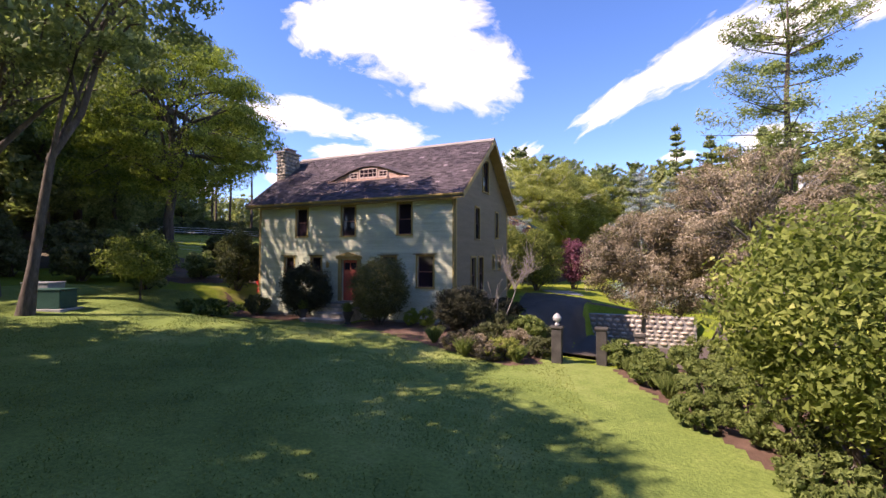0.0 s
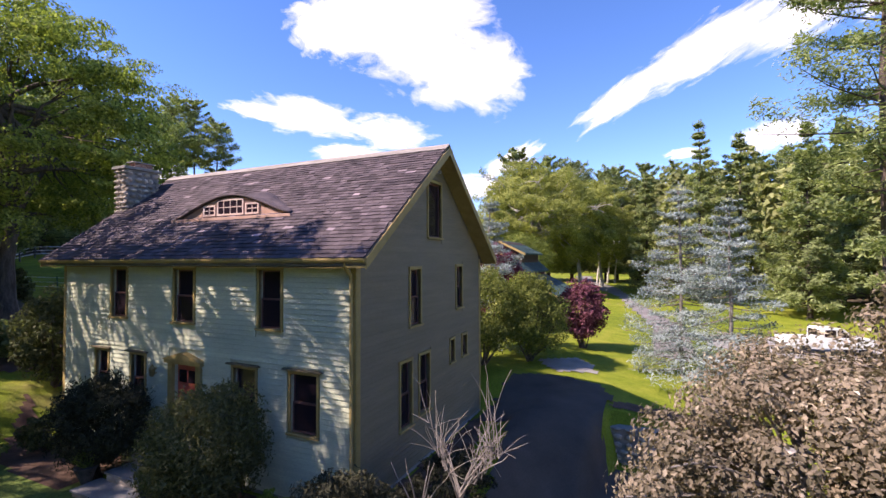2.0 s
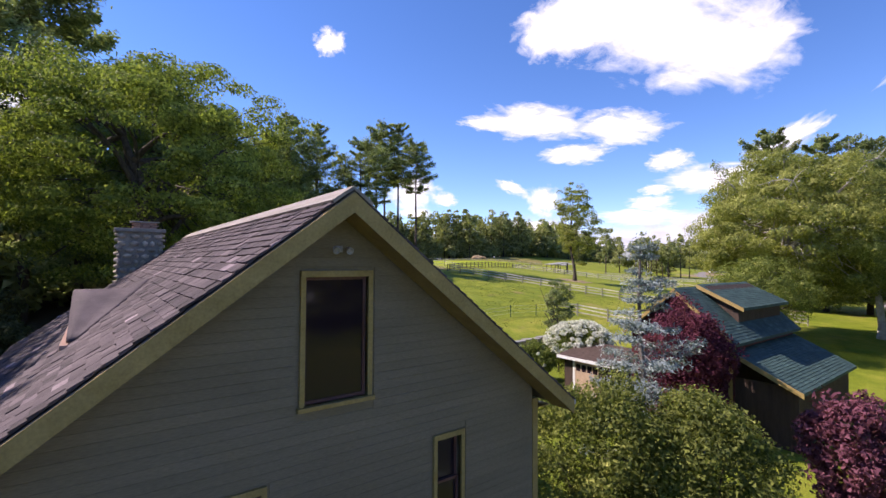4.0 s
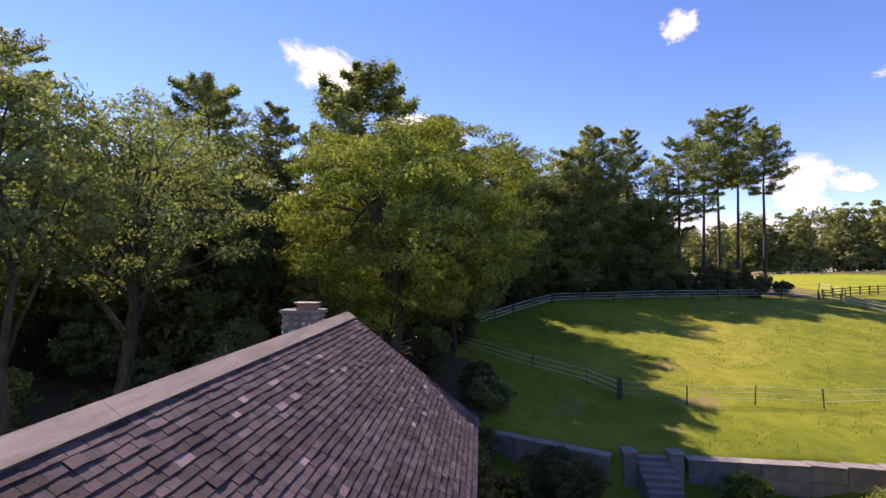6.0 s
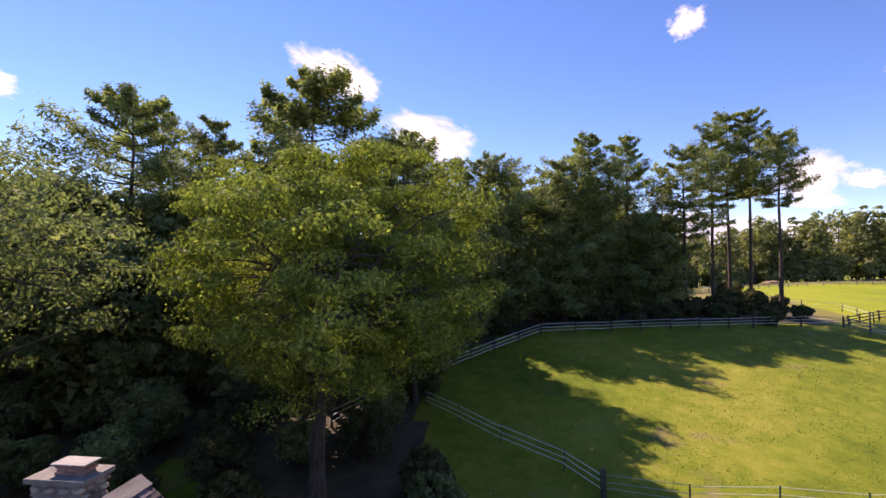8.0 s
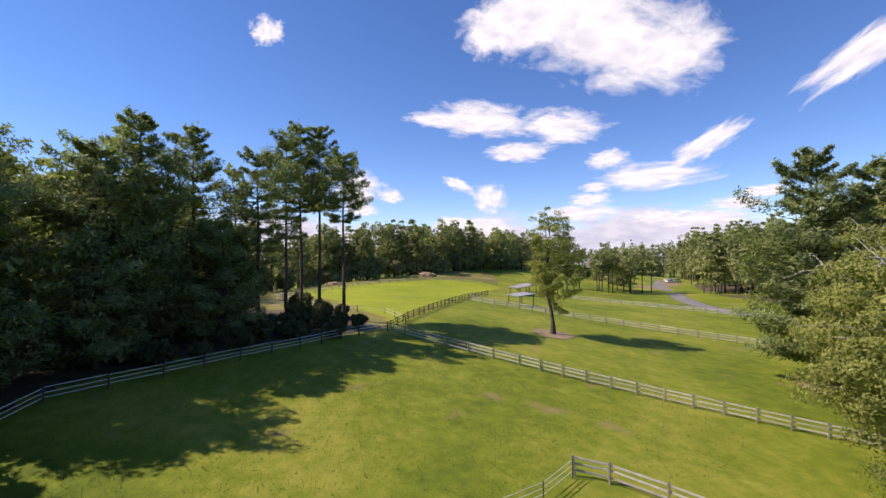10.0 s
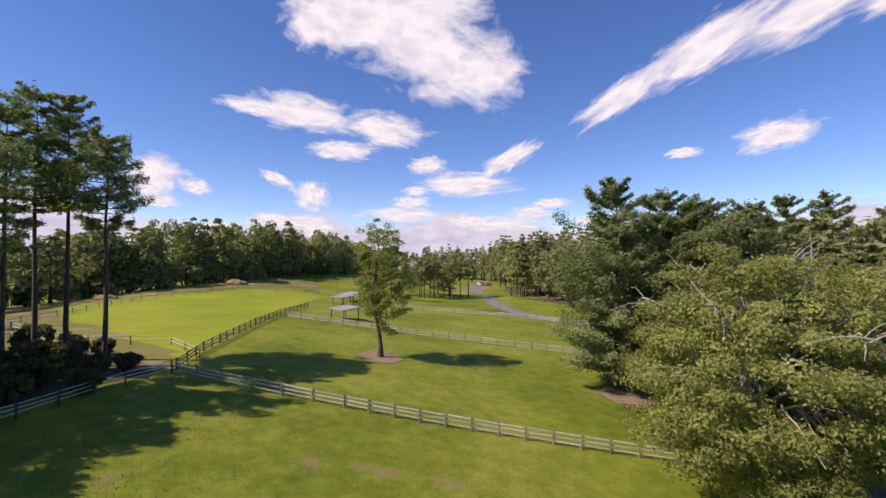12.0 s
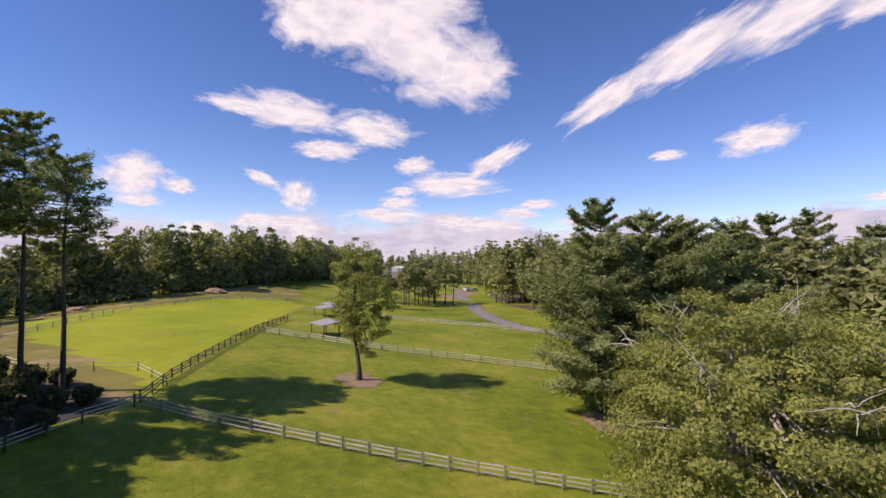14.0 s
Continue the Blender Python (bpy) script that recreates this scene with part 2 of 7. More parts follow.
YEW_TIP = leafy("yew_needles_with_pale_tips", (0.07, 0.075, 0.035), (0.19, 0.185, 0.08), 0.4, patch=0.6, tip=(0.42, 0.35, 0.17))
BOX_LEAF = leafy("boxwood_leaves", (0.12, 0.17, 0.03), (0.3, 0.36, 0.06), 0.3, patch=3.0, tip=(0.42, 0.46, 0.1))
PURPLE_LEAF = leafy("purple_leaves", (0.10, 0.034, 0.05), (0.24, 0.088, 0.12), 0.3, patch=0.9)
MAROON_LEAF = leafy("maroon_leaves", (0.075, 0.02, 0.035), (0.175, 0.047, 0.072), 0.3, patch=0.9)
PINE_LEAF = leafy("pine_needles", (0.13, 0.16, 0.068), (0.345, 0.39, 0.16), 0.45, tip=(0.53, 0.56, 0.25))
FAR_LEAF = leafy("far_leaves", (0.15, 0.165, 0.072), (0.38, 0.395, 0.165), 0.45, patch=0.06, tip=(0.54, 0.51, 0.24))
SPRUCE_LEAF = leafy("blue_spruce_needles", (0.14, 0.178, 0.176), (0.36, 0.42, 0.41), 0.2, patch=0.8, tip=(0.54, 0.6, 0.59))
BLOSSOM = leafy("white_blossom", (0.55, 0.56, 0.46), (0.8, 0.8, 0.74), 0.2)
HERB_LEAF = leafy("border_leaves", (0.08, 0.11, 0.03), (0.2, 0.24, 0.07), 0.35, patch=1.2)
LILAC_LEAF = leafy("lilac_leaves", (0.07, 0.088, 0.024), (0.22, 0.245, 0.055), 0.35, patch=0.7, tip=(0.48, 0.47, 0.13))
RED_BLOOM = leafy("red_blossom", (0.4, 0.02, 0.02), (0.6, 0.05, 0.04), 0.2)

# ---- mesh tools ----
def part(name, bm, material, parent=None, label=""):
    me = bpy.data.meshes.new(name)
    bm.to_mesh(me)
    bm.free()
    me.materials.append(material)
    ob = new(name, me)
    ob.parent = parent
    return tagged(ob, label)


def thing(name, label, category, place=None, group="", kind=""):
    ob = new(name)
    if place is not None:
        ob.matrix_basis = place
    return tagged(ob, label, category, group, kind)


def raw(name, verts, faces, material, parent=None, label="", smooth=False):
    """A mesh from arrays of corners and of equal-sided faces."""
    verts, faces = np.asarray(verts, np.float32), np.asarray(faces, np.int32)
    k = faces.shape[1]
    me = bpy.data.meshes.new(name)
    me.vertices.add(len(verts))
    me.vertices.foreach_set("co", verts.ravel())
    me.loops.add(faces.size)
    me.loops.foreach_set("vertex_index", faces.ravel())
    me.polygons.add(len(faces))
    me.polygons.foreach_set("loop_start", np.arange(0, faces.size, k, dtype=np.int32))
    me.polygons.foreach_set("loop_total", np.full(len(faces), k, np.int32))
    me.update(calc_edges=True)
    me.polygons.foreach_set("use_smooth", np.full(len(faces), smooth, bool))
    me.materials.append(material)
    ob = new(name, me)
    ob.parent = parent
    return tagged(ob, label)


def box(bm, x0, x1, y0, y1, z0, z1, bevel=0.0):
    r = bmesh.ops.create_cube(bm, size=1)
    vs = r["verts"]
    bmesh.ops.scale(bm, vec=(x1 - x0, y1 - y0, z1 - z0), verts=vs)
    bmesh.ops.translate(bm, vec=((x0 + x1) / 2, (y0 + y1) / 2, (z0 + z1) / 2), verts=vs)
    if bevel:
        es = list({e for v in vs for e in v.link_edges})
        bmesh.ops.bevel(bm, geom=es, offset=bevel, segments=2, affect="EDGES", profile=0.6)
    return bm


def boxed(name, x0, x1, y0, y1, z0, z1, material, parent=None, label="", bevel=0.006):
    return part(name, box(bmesh.new(), x0, x1, y0, y1, z0, z1, bevel), material, parent, label)


def prism(bm, poly, axis, a, b):
    """A slab: a polygon of (u, v) pushed from a to b along x or y or z."""
    def at(u, v, w):
        return {"x": (w, u, v), "y": (u, w, v), "z": (u, v, w)}[axis]
    lo = [bm.verts.new(at(u, v, a)) for u, v in poly]
    hi = [bm.verts.new(at(u, v, b)) for u, v in poly]
    n = len(poly)
    bm.faces.new(lo)
    bm.faces.new(hi[::-1])
    for i in range(n):
        bm.faces.new((lo[i], hi[i], hi[(i + 1) % n], lo[(i + 1) % n]))
    bmesh.ops.recalc_face_normals(bm, faces=bm.faces)
    return bm


def lathe(bm, rings, sides=16, centre=(0, 0)):
    """Turned body from (radius, height) pairs."""
    loops = []
    for r, z in rings:
        loops.append([bm.verts.new((centre[0] + r * math.cos(2 * math.pi * i / sides), centre[1] + r * math.sin(2 * math.pi * i / sides), z)) for i in range(sides)])
    for a, b in zip(loops, loops[1:]):
        for i in range(sides):
            bm.faces.new((a[i], a[(i + 1) % sides], b[(i + 1) % sides], b[i]))
    bm.faces.new(loops[0][::-1])
    bm.faces.new(loops[-1])
    return bm


def tubes(lines, sides=6):
    """Tapered tubes along polylines [(points, radii), ...] as corners and quads."""
    V, F, base = [], [], 0
    for pts, rad in lines:
        pts, rad = np.asarray(pts, float), np.asarray(rad, float)
        d = np.gradient(pts, axis=0)
        d /= np.linalg.norm(d, axis=1)[:, None] + 1e-9
        ref = np.where(np.abs(d[:, 2:3]) > 0.9, np.array([[1.0, 0, 0]]), np.array([[0, 0, 1.0]]))
        u = np.cross(d, ref)
        u /= np.linalg.norm(u, axis=1)[:, None] + 1e-9
        v = np.cross(d, u)
        a = np.arange(sides) * 2 * np.pi / sides
        ring = pts[:, None] + rad[:, None, None] * (np.cos(a)[None, :, None] * u[:, None] + np.sin(a)[None, :, None] * v[:, None])
        V.append(ring.reshape(-1, 3))
        k = len(pts)
        i, j = np.meshgrid(np.arange(k - 1), np.arange(sides), indexing="ij")
        q = np.stack([i * sides + j, i * sides + (j + 1) % sides, (i + 1) * sides + (j + 1) % sides, (i + 1) * sides + j], -1)
        F.append(q.reshape(-1, 4) + base)
        base += k * sides
    return np.concatenate(V), np.concatenate(F)


def blades(rng, centres, length, width, up=0.35, along=None, spread=0.6):
    """One four-cornered leaf at each centre. along: the way that the leaf points, else any way."""
    n = len(centres)
    d = rng.normal(size=(n, 3))
    if along is not None:
        d = along + spread * d
    d /= np.linalg.norm(d, axis=1)[:, None] + 1e-9
    nrm = rng.normal(size=(n, 3))
    nrm[:, 2] = np.abs(nrm[:, 2]) + up * 3
    s = np.cross(d, nrm)
    s /= np.linalg.norm(s, axis=1)[:, None] + 1e-9
    L = (length * rng.uniform(0.6, 1.35, n))[:, None]
    W = (width * rng.uniform(0.7, 1.3, n))[:, None]
    bend = np.cross(s, d) * L * rng.uniform(-0.2, 0.2, n)[:, None]
    v = np.stack([centres - d * L / 2, centres + s * W / 2 + bend, centres + d * L / 2, centres - s * W / 2 + bend], 1).reshape(-1, 3)
    return v, np.arange(4 * n).reshape(-1, 4)


# ---- ground ----
RISE_X, RISE_Y = (-150, -100, -60, -20, 30), (-20, 30, 75, 125, 190, 280)
YARD_Z = 0.35
RISE = (0.13, 0.91, 1.45, 6.40, 11.97, 7.93, 2.06, 1.04, 4.42, -0.71, -5.37, -1.94, 2.36, 3.75, 0.47, 2.55, 4.93, 4.01, -1.41, 0.13, 0.17, -1.60, -0.87, 1.38, 0.88, -1.70, 1.33, 1.23, 1.79, 2.27)
WALL_LINE = [(-24.1, 4.5), (-21.9, 10.6), (-19.6, 15.8), (-19.5, 18.5), (-19.4, 24.2), (-18.5, 31.4)]


def step(a, b, v):
    t = np.clip((v - a) / (b - a), 0, 1)
    return t * t * (3 - 2 * t)


def wall_x(y):
    return np.interp(y, [p[1] for p in WALL_LINE], [p[0] for p in WALL_LINE])


def ground_z(x, y):
    """Height of the land: a hillside to the west, a terrace behind the retaining wall, a sunken court east of the house."""
    x, y = np.asarray(x, float), np.asarray(y, float)
    z = np.full(np.broadcast(x, y).shape, -1.0)
    for k, w in enumerate(RISE):
        cx, cy = RISE_X[k // 6], RISE_Y[k % 6]
        z = z + w * np.exp(-((x - cx) ** 2 + (y - cy) ** 2) / 3200.0)
    yard = step(-0.2, 0.25, x - wall_x(y)) * step(3, 9, y) * (1 - step(33, 44, y)) * (1 - step(-2, 12, x))
    z = z * (1 - yard) + YARD_Z * yard
    flat = step(-16, -13, x) * (1 - step(0.5, 3, x)) * step(-7, -2.5, y) * (1 - step(8, 12, y))
    z = z * (1 - flat) + (-0.5) * flat
    court = step(1.8, 4.6, x) * (1 - step(9, 13, x)) * step(-4.0, 2.5, y) * (1 - step(3.2 + 6.0 * step(4.2, 5.2, x), 9.0 + 0.3 * step(4.2, 5.2, x), y))
    return z - 1.7 * court


def gz(x, y):
    return float(ground_z(x, y))


def spaced(*runs):
    return np.unique(np.concatenate([np.arange(a, b, s) for a, b, s in runs]))


gx = spaced((-900, -100, 25), (-100, -30, 2), (-30, 0, 0.6), (0, 14, 0.4), (14, 60, 2), (60, 901, 25))
gy = spaced((-400, -30, 20), (-30, -6, 1.0), (-6, 12, 0.4), (12, 46, 0.6), (46, 200, 2), (200, 1001, 25))
GX, GY = np.meshgrid(gx, gy, indexing="ij")
GZ = ground_z(GX, GY)
gi, gj = np.meshgrid(np.arange(len(gx) - 1), np.arange(len(gy) - 1), indexing="ij")
nq = len(gy)
quads = np.stack([gi * nq + gj, (gi + 1) * nq + gj, (gi + 1) * nq + gj + 1, gi * nq + gj + 1], -1).reshape(-1, 4)
ground = raw("ground", np.stack([GX, GY, GZ], -1).reshape(-1, 3), quads, GRASS, smooth=True)
tagged(ground, "mown green lawn and pasture with worn patches", "grass", kind="structure")


def drape(name, poly, material, label, category, lift=0.03, cell=0.5, ragged=0.25, seed=1):
    """A patch of other ground laid on the land, cut to a polygon with a slightly ragged rim."""
    rng = np.random.default_rng(seed)
    pts = []
    for (x0, y0), (x1, y1) in zip(poly, poly[1:] + poly[:1]):
        n = max(1, int(math.hypot(x1 - x0, y1 - y0) / (cell * 1.5)))
        for i in range(n):
            pts.append((x0 + (x1 - x0) * i / n + rng.normal() * ragged, y0 + (y1 - y0) * i / n + rng.normal() * ragged))
    P = np.array(pts)
    xs = np.arange(P[:, 0].min(), P[:, 0].max() + cell, cell)
    ys = np.arange(P[:, 1].min(), P[:, 1].max() + cell, cell)
    X, Y = np.meshgrid(xs, ys, indexing="ij")
    inside = np.zeros(X.shape, bool)
    for (x0, y0), (x1, y1) in zip(pts, pts[1:] + pts[:1]):
        hit = ((y0 > Y) != (y1 > Y)) & (X < (x1 - x0) * (Y - y0) / (y1 - y0 + 1e-12) + x0)
        inside ^= hit
    Z = ground_z(X, Y) + lift
    m = len(ys)
    i, j = np.meshgrid(np.arange(len(xs) - 1), np.arange(m - 1), indexing="ij")
    ok = inside[:-1, :-1] & inside[1:, :-1] & inside[1:, 1:] & inside[:-1, 1:]
    i, j = i[ok], j[ok]
    if not len(i):
        return None
    q = np.stack([i * m + j, (i + 1) * m + j, (i + 1) * m + j + 1, i * m + j + 1], -1)
    used, inv = np.unique(q, return_inverse=True)
    V = np.stack([X, Y, Z], -1).reshape(-1, 3)[used]
    ob = raw(name, V, inv.reshape(-1, 4), material, smooth=True)
    return tagged(ob, label, category, kind="structure")


# ---- trees and shrubs ----
def limb(rng, a, b, r0, r1, sag=0.12, n=6):
    a, b = np.asarray(a, float), np.asarray(b, float)
    t = np.linspace(0, 1, n)[:, None]
    L = np.linalg.norm(b - a)
    bow = np.array([0, 0, 1.0]) * sag * L * np.sin(np.pi * t) + np.cumsum(rng.normal(size=(n, 3)) * L * 0.035, axis=0) * t
    return a + (b - a) * t + bow, r0 + (r1 - r0) * t[:, 0] ** 0.8


def crown_clumps(rng, centre, radii, n, hollow=0.35, lobes=14, flat_bottom=0.0, uneven=1.0):
    """Clump centres in an uneven rounded crown built from overlapping lobes."""
    c, R = np.asarray(centre, float), np.asarray(radii, float)
    ld = rng.normal(size=(lobes, 3))
    ld /= np.linalg.norm(ld, axis=1)[:, None]
    ls = rng.uniform(-0.3, 0.22, lobes) * uneven
    d = rng.normal(size=(n, 3))
    d /= np.linalg.norm(d, axis=1)[:, None]
    w = np.exp(7.0 * (d @ ld.T - 1))
    rad = 0.9 + (w * ls).sum(1) / (0.35 + w.sum(1))
    u = (hollow ** 3 + (1 - hollow ** 3) * rng.uniform(size=n)) ** (1 / 3)
    p = c + d * R * (rad * u)[:, None]
    if flat_bottom:
        low = c[2] - R[2] * flat_bottom
        p[:, 2] = np.maximum(p[:, 2], low + rng.uniform(0, 0.6, n) * 0.15 * R[2])
    return p, d


def leaf_faces(rng, pos, nrm, length, width, corners=4):
    """Leaves that lie across the given normals: bent four-cornered blades, or three-cornered sprays farther off."""
    n = len(pos)
    nrm = nrm / (np.linalg.norm(nrm, axis=1)[:, None] + 1e-9)
    d = np.cross(nrm, rng.normal(size=(n, 3)))
    d /= np.linalg.norm(d, axis=1)[:, None] + 1e-9
    s = np.cross(d, nrm)
    L = (length * rng.uniform(0.6, 1.35, n))[:, None] / 2
    W = (width * rng.uniform(0.7, 1.3, n))[:, None] / 2
    bend = nrm * L * rng.uniform(-0.5, 0.1, n)[:, None]
    if corners == 3:
        v = np.stack([pos - d * L - s * W, pos - d * L + s * W, pos + d * L + bend], 1).reshape(-1, 3)
    else:
        v = np.stack([pos - d * L + bend, pos + s * W, pos + d * L + bend, pos - s * W], 1).reshape(-1, 3)
    return v, np.arange(corners * n).reshape(-1, corners)


def foliage(rng, clumps, per, size, leaf, aspect=0.6, squash=0.7, loose=0.5, out=None, corners=4):
    """Leaves over the upper and outer side of each clump."""
    n = len(clumps)
    d = rng.normal(size=(n, per, 3))
    d[..., 2] = d[..., 2] * 0.9 + 0.35
    d /= np.linalg.norm(d, axis=2)[..., None]
    r = size * rng.uniform(0.65, 1.35, n)[:, None] * rng.uniform(0.55, 1.12, (n, per))
    off = d * r[..., None]
    off[..., 2] *= squash
    pos = (clumps[:, None] + off).reshape(-1, 3)
    nrm = d if out is None else d + 0.6 * out[:, None]
    return leaf_faces(rng, pos, nrm.reshape(-1, 3) + loose * rng.normal(size=(n * per, 3)), leaf, leaf * aspect, corners)


def broadleaf(name, label, x, y, top, radius, low, seed, material, bark=None, clumps=260, per=60, leaf=0.22, lean=(0, 0), trunk_r=0.35, limbs=9, hollow=0.35, size=None, category="tree", group="", squash=0.6, twigs=0, uneven=1.0, lobes=14, corners=4, twig_r=0.05, reach=1.03, dead=0):
    """A tree with a tapered trunk, limbs that carry the crown, and a crown of many leaves."""
    rng = np.random.default_rng(seed)
    z0 = gz(x, y)
    t = tagged(new(name), label, category, group)
    t.location = (x, y, z0)
    cz, rz = (top + low) / 2 - z0, (top - low) / 2
    centre = np.array((lean[0], lean[1], cz))
    C, D = crown_clumps(rng, centre, (radius * 1.02, radius * 1.02, rz * 1.02), clumps, hollow, lobes, uneven=uneven)
    lines = []
    fork = max(0.8, (low - z0) * 0.75 + 0.5)
    pts, rad = limb(rng, (0, 0, -0.3), (lean[0] * 0.7, lean[1] * 0.7, cz + rz * 0.35), trunk_r, trunk_r * 0.25, 0.02, 9)
    rad[0] *= 1.5
    lines.append((pts, rad))
    order = rng.permutation(len(C))
    for i in order[:limbs]:
        s = pts[rng.integers(3, 8)]
        if s[2] < fork * 0.6:
            s = pts[5]
        lines.append(limb(rng, s, s + (C[i] - s) * 0.85, trunk_r * 0.4, 0.03, 0.1))
    for i in order[limbs:limbs + twigs]:
        b = C[i]
        lines.append(limb(rng, (b + centre) / 2, centre + (b - centre) * reach, twig_r, 0.012, 0.05, 5))
    tv, tf = tubes(lines, 6)
    raw("trunk", tv, tf, bark or BARK, t, smooth=True)
    v, f = foliage(rng, C, per, size or radius * 0.14, leaf, squash=squash, out=D, corners=corners)
    raw("crown", v, f, material, t)
    for i in [k for k in order if D[k, 2] > 0.05][:dead]:
        tip = centre + (C[i] - centre) / np.linalg.norm(C[i] - centre) * np.linalg.norm(D[i] * np.array((radius, radius, rz))) * 0.97
        a = centre + (tip - centre) * 0.72
        bare_lines = [limb(rng, a, tip, 0.095, 0.03, 0.16)]
        for q in range(5):
            b = a + (tip - a) * rng.uniform(0.4, 0.95)
            bare_lines.append(limb(rng, b, b + (tip - a) * 0.25 + rng.normal(size=3) * radius * 0.09, 0.045, 0.014, 0.1, 5))
        tv, tf = tubes(bare_lines, 5)
        raw("dead_limb", tv, tf, PALE_BARK, t, "bare pale dead limb", True)
    return t


def pine(name, label, x, y, top, seed, material=None, spread=4.0, first=0.3, tiers=16, tuft=None, droop=0.0, bark=None, shape="round", group="", trunk_r=0.28, per=170, gap=0.0, lean=(0, 0), width=0.34, plume=0.19, thick=0.06, rays=(4, 7), stiff=0.45):
    """A conifer: a straight trunk, whorls of branches, and a flat plume of needle sprays along each branch."""
    rng = np.random.default_rng(seed)
    z0 = gz(x, y)
    H = top - z0
    t = tagged(new(name), label, "conifer", group)
    t.location = (x, y, z0)
    hs = np.linspace(0, 1, 7)
    pts = np.column_stack([lean[0] * hs + rng.normal(size=7) * 0.06, lean[1] * hs + rng.normal(size=7) * 0.06, -0.3 + (H * 0.965 + 0.3) * hs])
    lines, P, N = [(pts, trunk_r * (1 - hs) ** 0.8 + 0.03)], [], []
    side_gap = rng.uniform(0, 2 * math.pi)
    for k in range(tiers):
        u = first + (0.985 - first) * (k + rng.uniform(0, 0.8)) / tiers
        w = (u - first) / (1 - first)
        if shape == "cone":
            R = spread * (1.0 - w) ** 0.85 + 0.2
        elif shape == "flat":
            R = spread * (0.45 + 0.55 * math.sin(math.pi * min(1, w * 0.95 + 0.05))) * (1 - 0.45 * w ** 4)
        else:
            R = spread * min(1.0, 0.65 + 1.2 * w) * (1 - w ** 2.8) ** 0.8 + 0.45
        R *= rng.uniform(0.8, 1.12)
        turn = rng.uniform(0, 2 * math.pi)
        n_ray = rng.integers(*rays)
        for q in range(n_ray):
            if rng.uniform() < gap:
                continue
            a = turn + 2 * math.pi * q / n_ray + rng.normal() * 0.3
            L = R * rng.uniform(0.6, 1.2) * (1 - 0.2 * math.cos(a - side_gap))
            out = np.array([math.cos(a), math.sin(a), 0.0])
            s = np.array([lean[0] * u, lean[1] * u, u * H])
            rise = (0.10 - droop + 0.4 * w * w + rng.normal() * 0.07) * L
            e = s + out * L + np.array([0, 0, rise])
            lines.append(limb(rng, s, e, 0.045 * trunk_r / 0.28 + 0.015, 0.012, -0.05, 4))
            m = int(1.25 * per * (0.35 + 0.75 * L / spread))
            f = 0.22 + 0.86 * rng.beta(1.7, 1.1, m)
            lateral = rng.normal(size=m) * np.maximum(plume * L * (1.25 - 0.75 * f), 0.22)
            p = s + (e - s) * f[:, None] + np.array([-out[1], out[0], 0]) * lateral[:, None]
            p[:, 2] += 0.10 * L * f * f + (rng.normal(size=m) * thick - 0.25 * np.abs(lateral) / max(L, 0.5) * 0.5) * L
            P.append(p)
            N.append(np.array([0, 0, 1.0]) + out * 0.4 + rng.normal(size=(m, 3)) * stiff)
    m = per // 2
    P.append(np.array([lean[0], lean[1], H * 0.97]) + rng.normal(size=(m, 3)) * np.array([0.07, 0.07, 0.09]) * spread)
    N.append(rng.normal(size=(m, 3)) + np.array([0, 0, 0.6]))
    tv, tf = tubes(lines, 5)
    raw("trunk", tv, tf, bark or PINE_BARK, t, smooth=True)
    size = tuft or 0.26 + 0.05 * spread
    v, f = leaf_faces(rng, np.concatenate(P), np.concatenate(N), size, size * width, 3)
    raw("crown", v, f, material or PINE_LEAF, t)
    return t


def shrub(name, label, x, y, width, height, seed, material, clumps=70, per=50, leaf=0.09, depth=None, stems=7, hollow=0.55, category="shrub", group="", aspect=0.6, base=None, bloom=None, lift=0.0, uneven=1.0):
    """A bush: stems from the ground and a rounded, uneven mass of leaves."""
    rng = np.random.default_rng(seed)
    z0 = gz(x, y) if base is None else base
    t = tagged(new(name), label, category, group)
    t.location = (x, y, z0)
    rx, ry = width / 2, (depth or width) / 2
    C, D = crown_clumps(rng, (0, 0, height * 0.52 + lift), (rx, ry, height * 0.5), clumps, hollow, flat_bottom=0.95, uneven=uneven)
    lines = [limb(rng, (rng.normal() * 0.08, rng.normal() * 0.08, -0.1), C[i] * 0.92, 0.035 + 0.01 * height, 0.008, 0.0, 5) for i in range(min(stems, len(C)))]
    for line in lines:
        tv, tf = tubes([line], 5)
        raw("stem", tv, tf, BARK, t, smooth=True)
    v, f = foliage(rng, C, per, min(rx, height * 0.5) * 0.24, leaf * 1.35, aspect, 0.85, corners=3)
    raw("foliage", v, f, material, t)
    if bloom:
        B, BD = crown_clumps(rng, (0, 0, height * 0.54 + lift), (rx * 1.06, ry * 1.06, height * 0.52), bloom[1] * 2, 0.97)
        v, f = foliage(rng, B[BD[:, 2] > -0.1], 70, bloom[2], 0.11, 0.8, 0.8)
        raw("blossom", v, f, bloom[0], t)
    return t


# ---- house ----
HX0, HX1, HD = -12.2, 0.0, 8.5
RIDGE_Y, RIDGE_Z, PITCH = 4.25, 9.22, 0.763
BASE, PLATE = -0.75, 5.62


def roof_z(y):
    return RIDGE_Z - PITCH * abs(y - RIDGE_Y)


house = thing("house", "two-storey sage-green clapboard house with weathered shingle roof", "house")


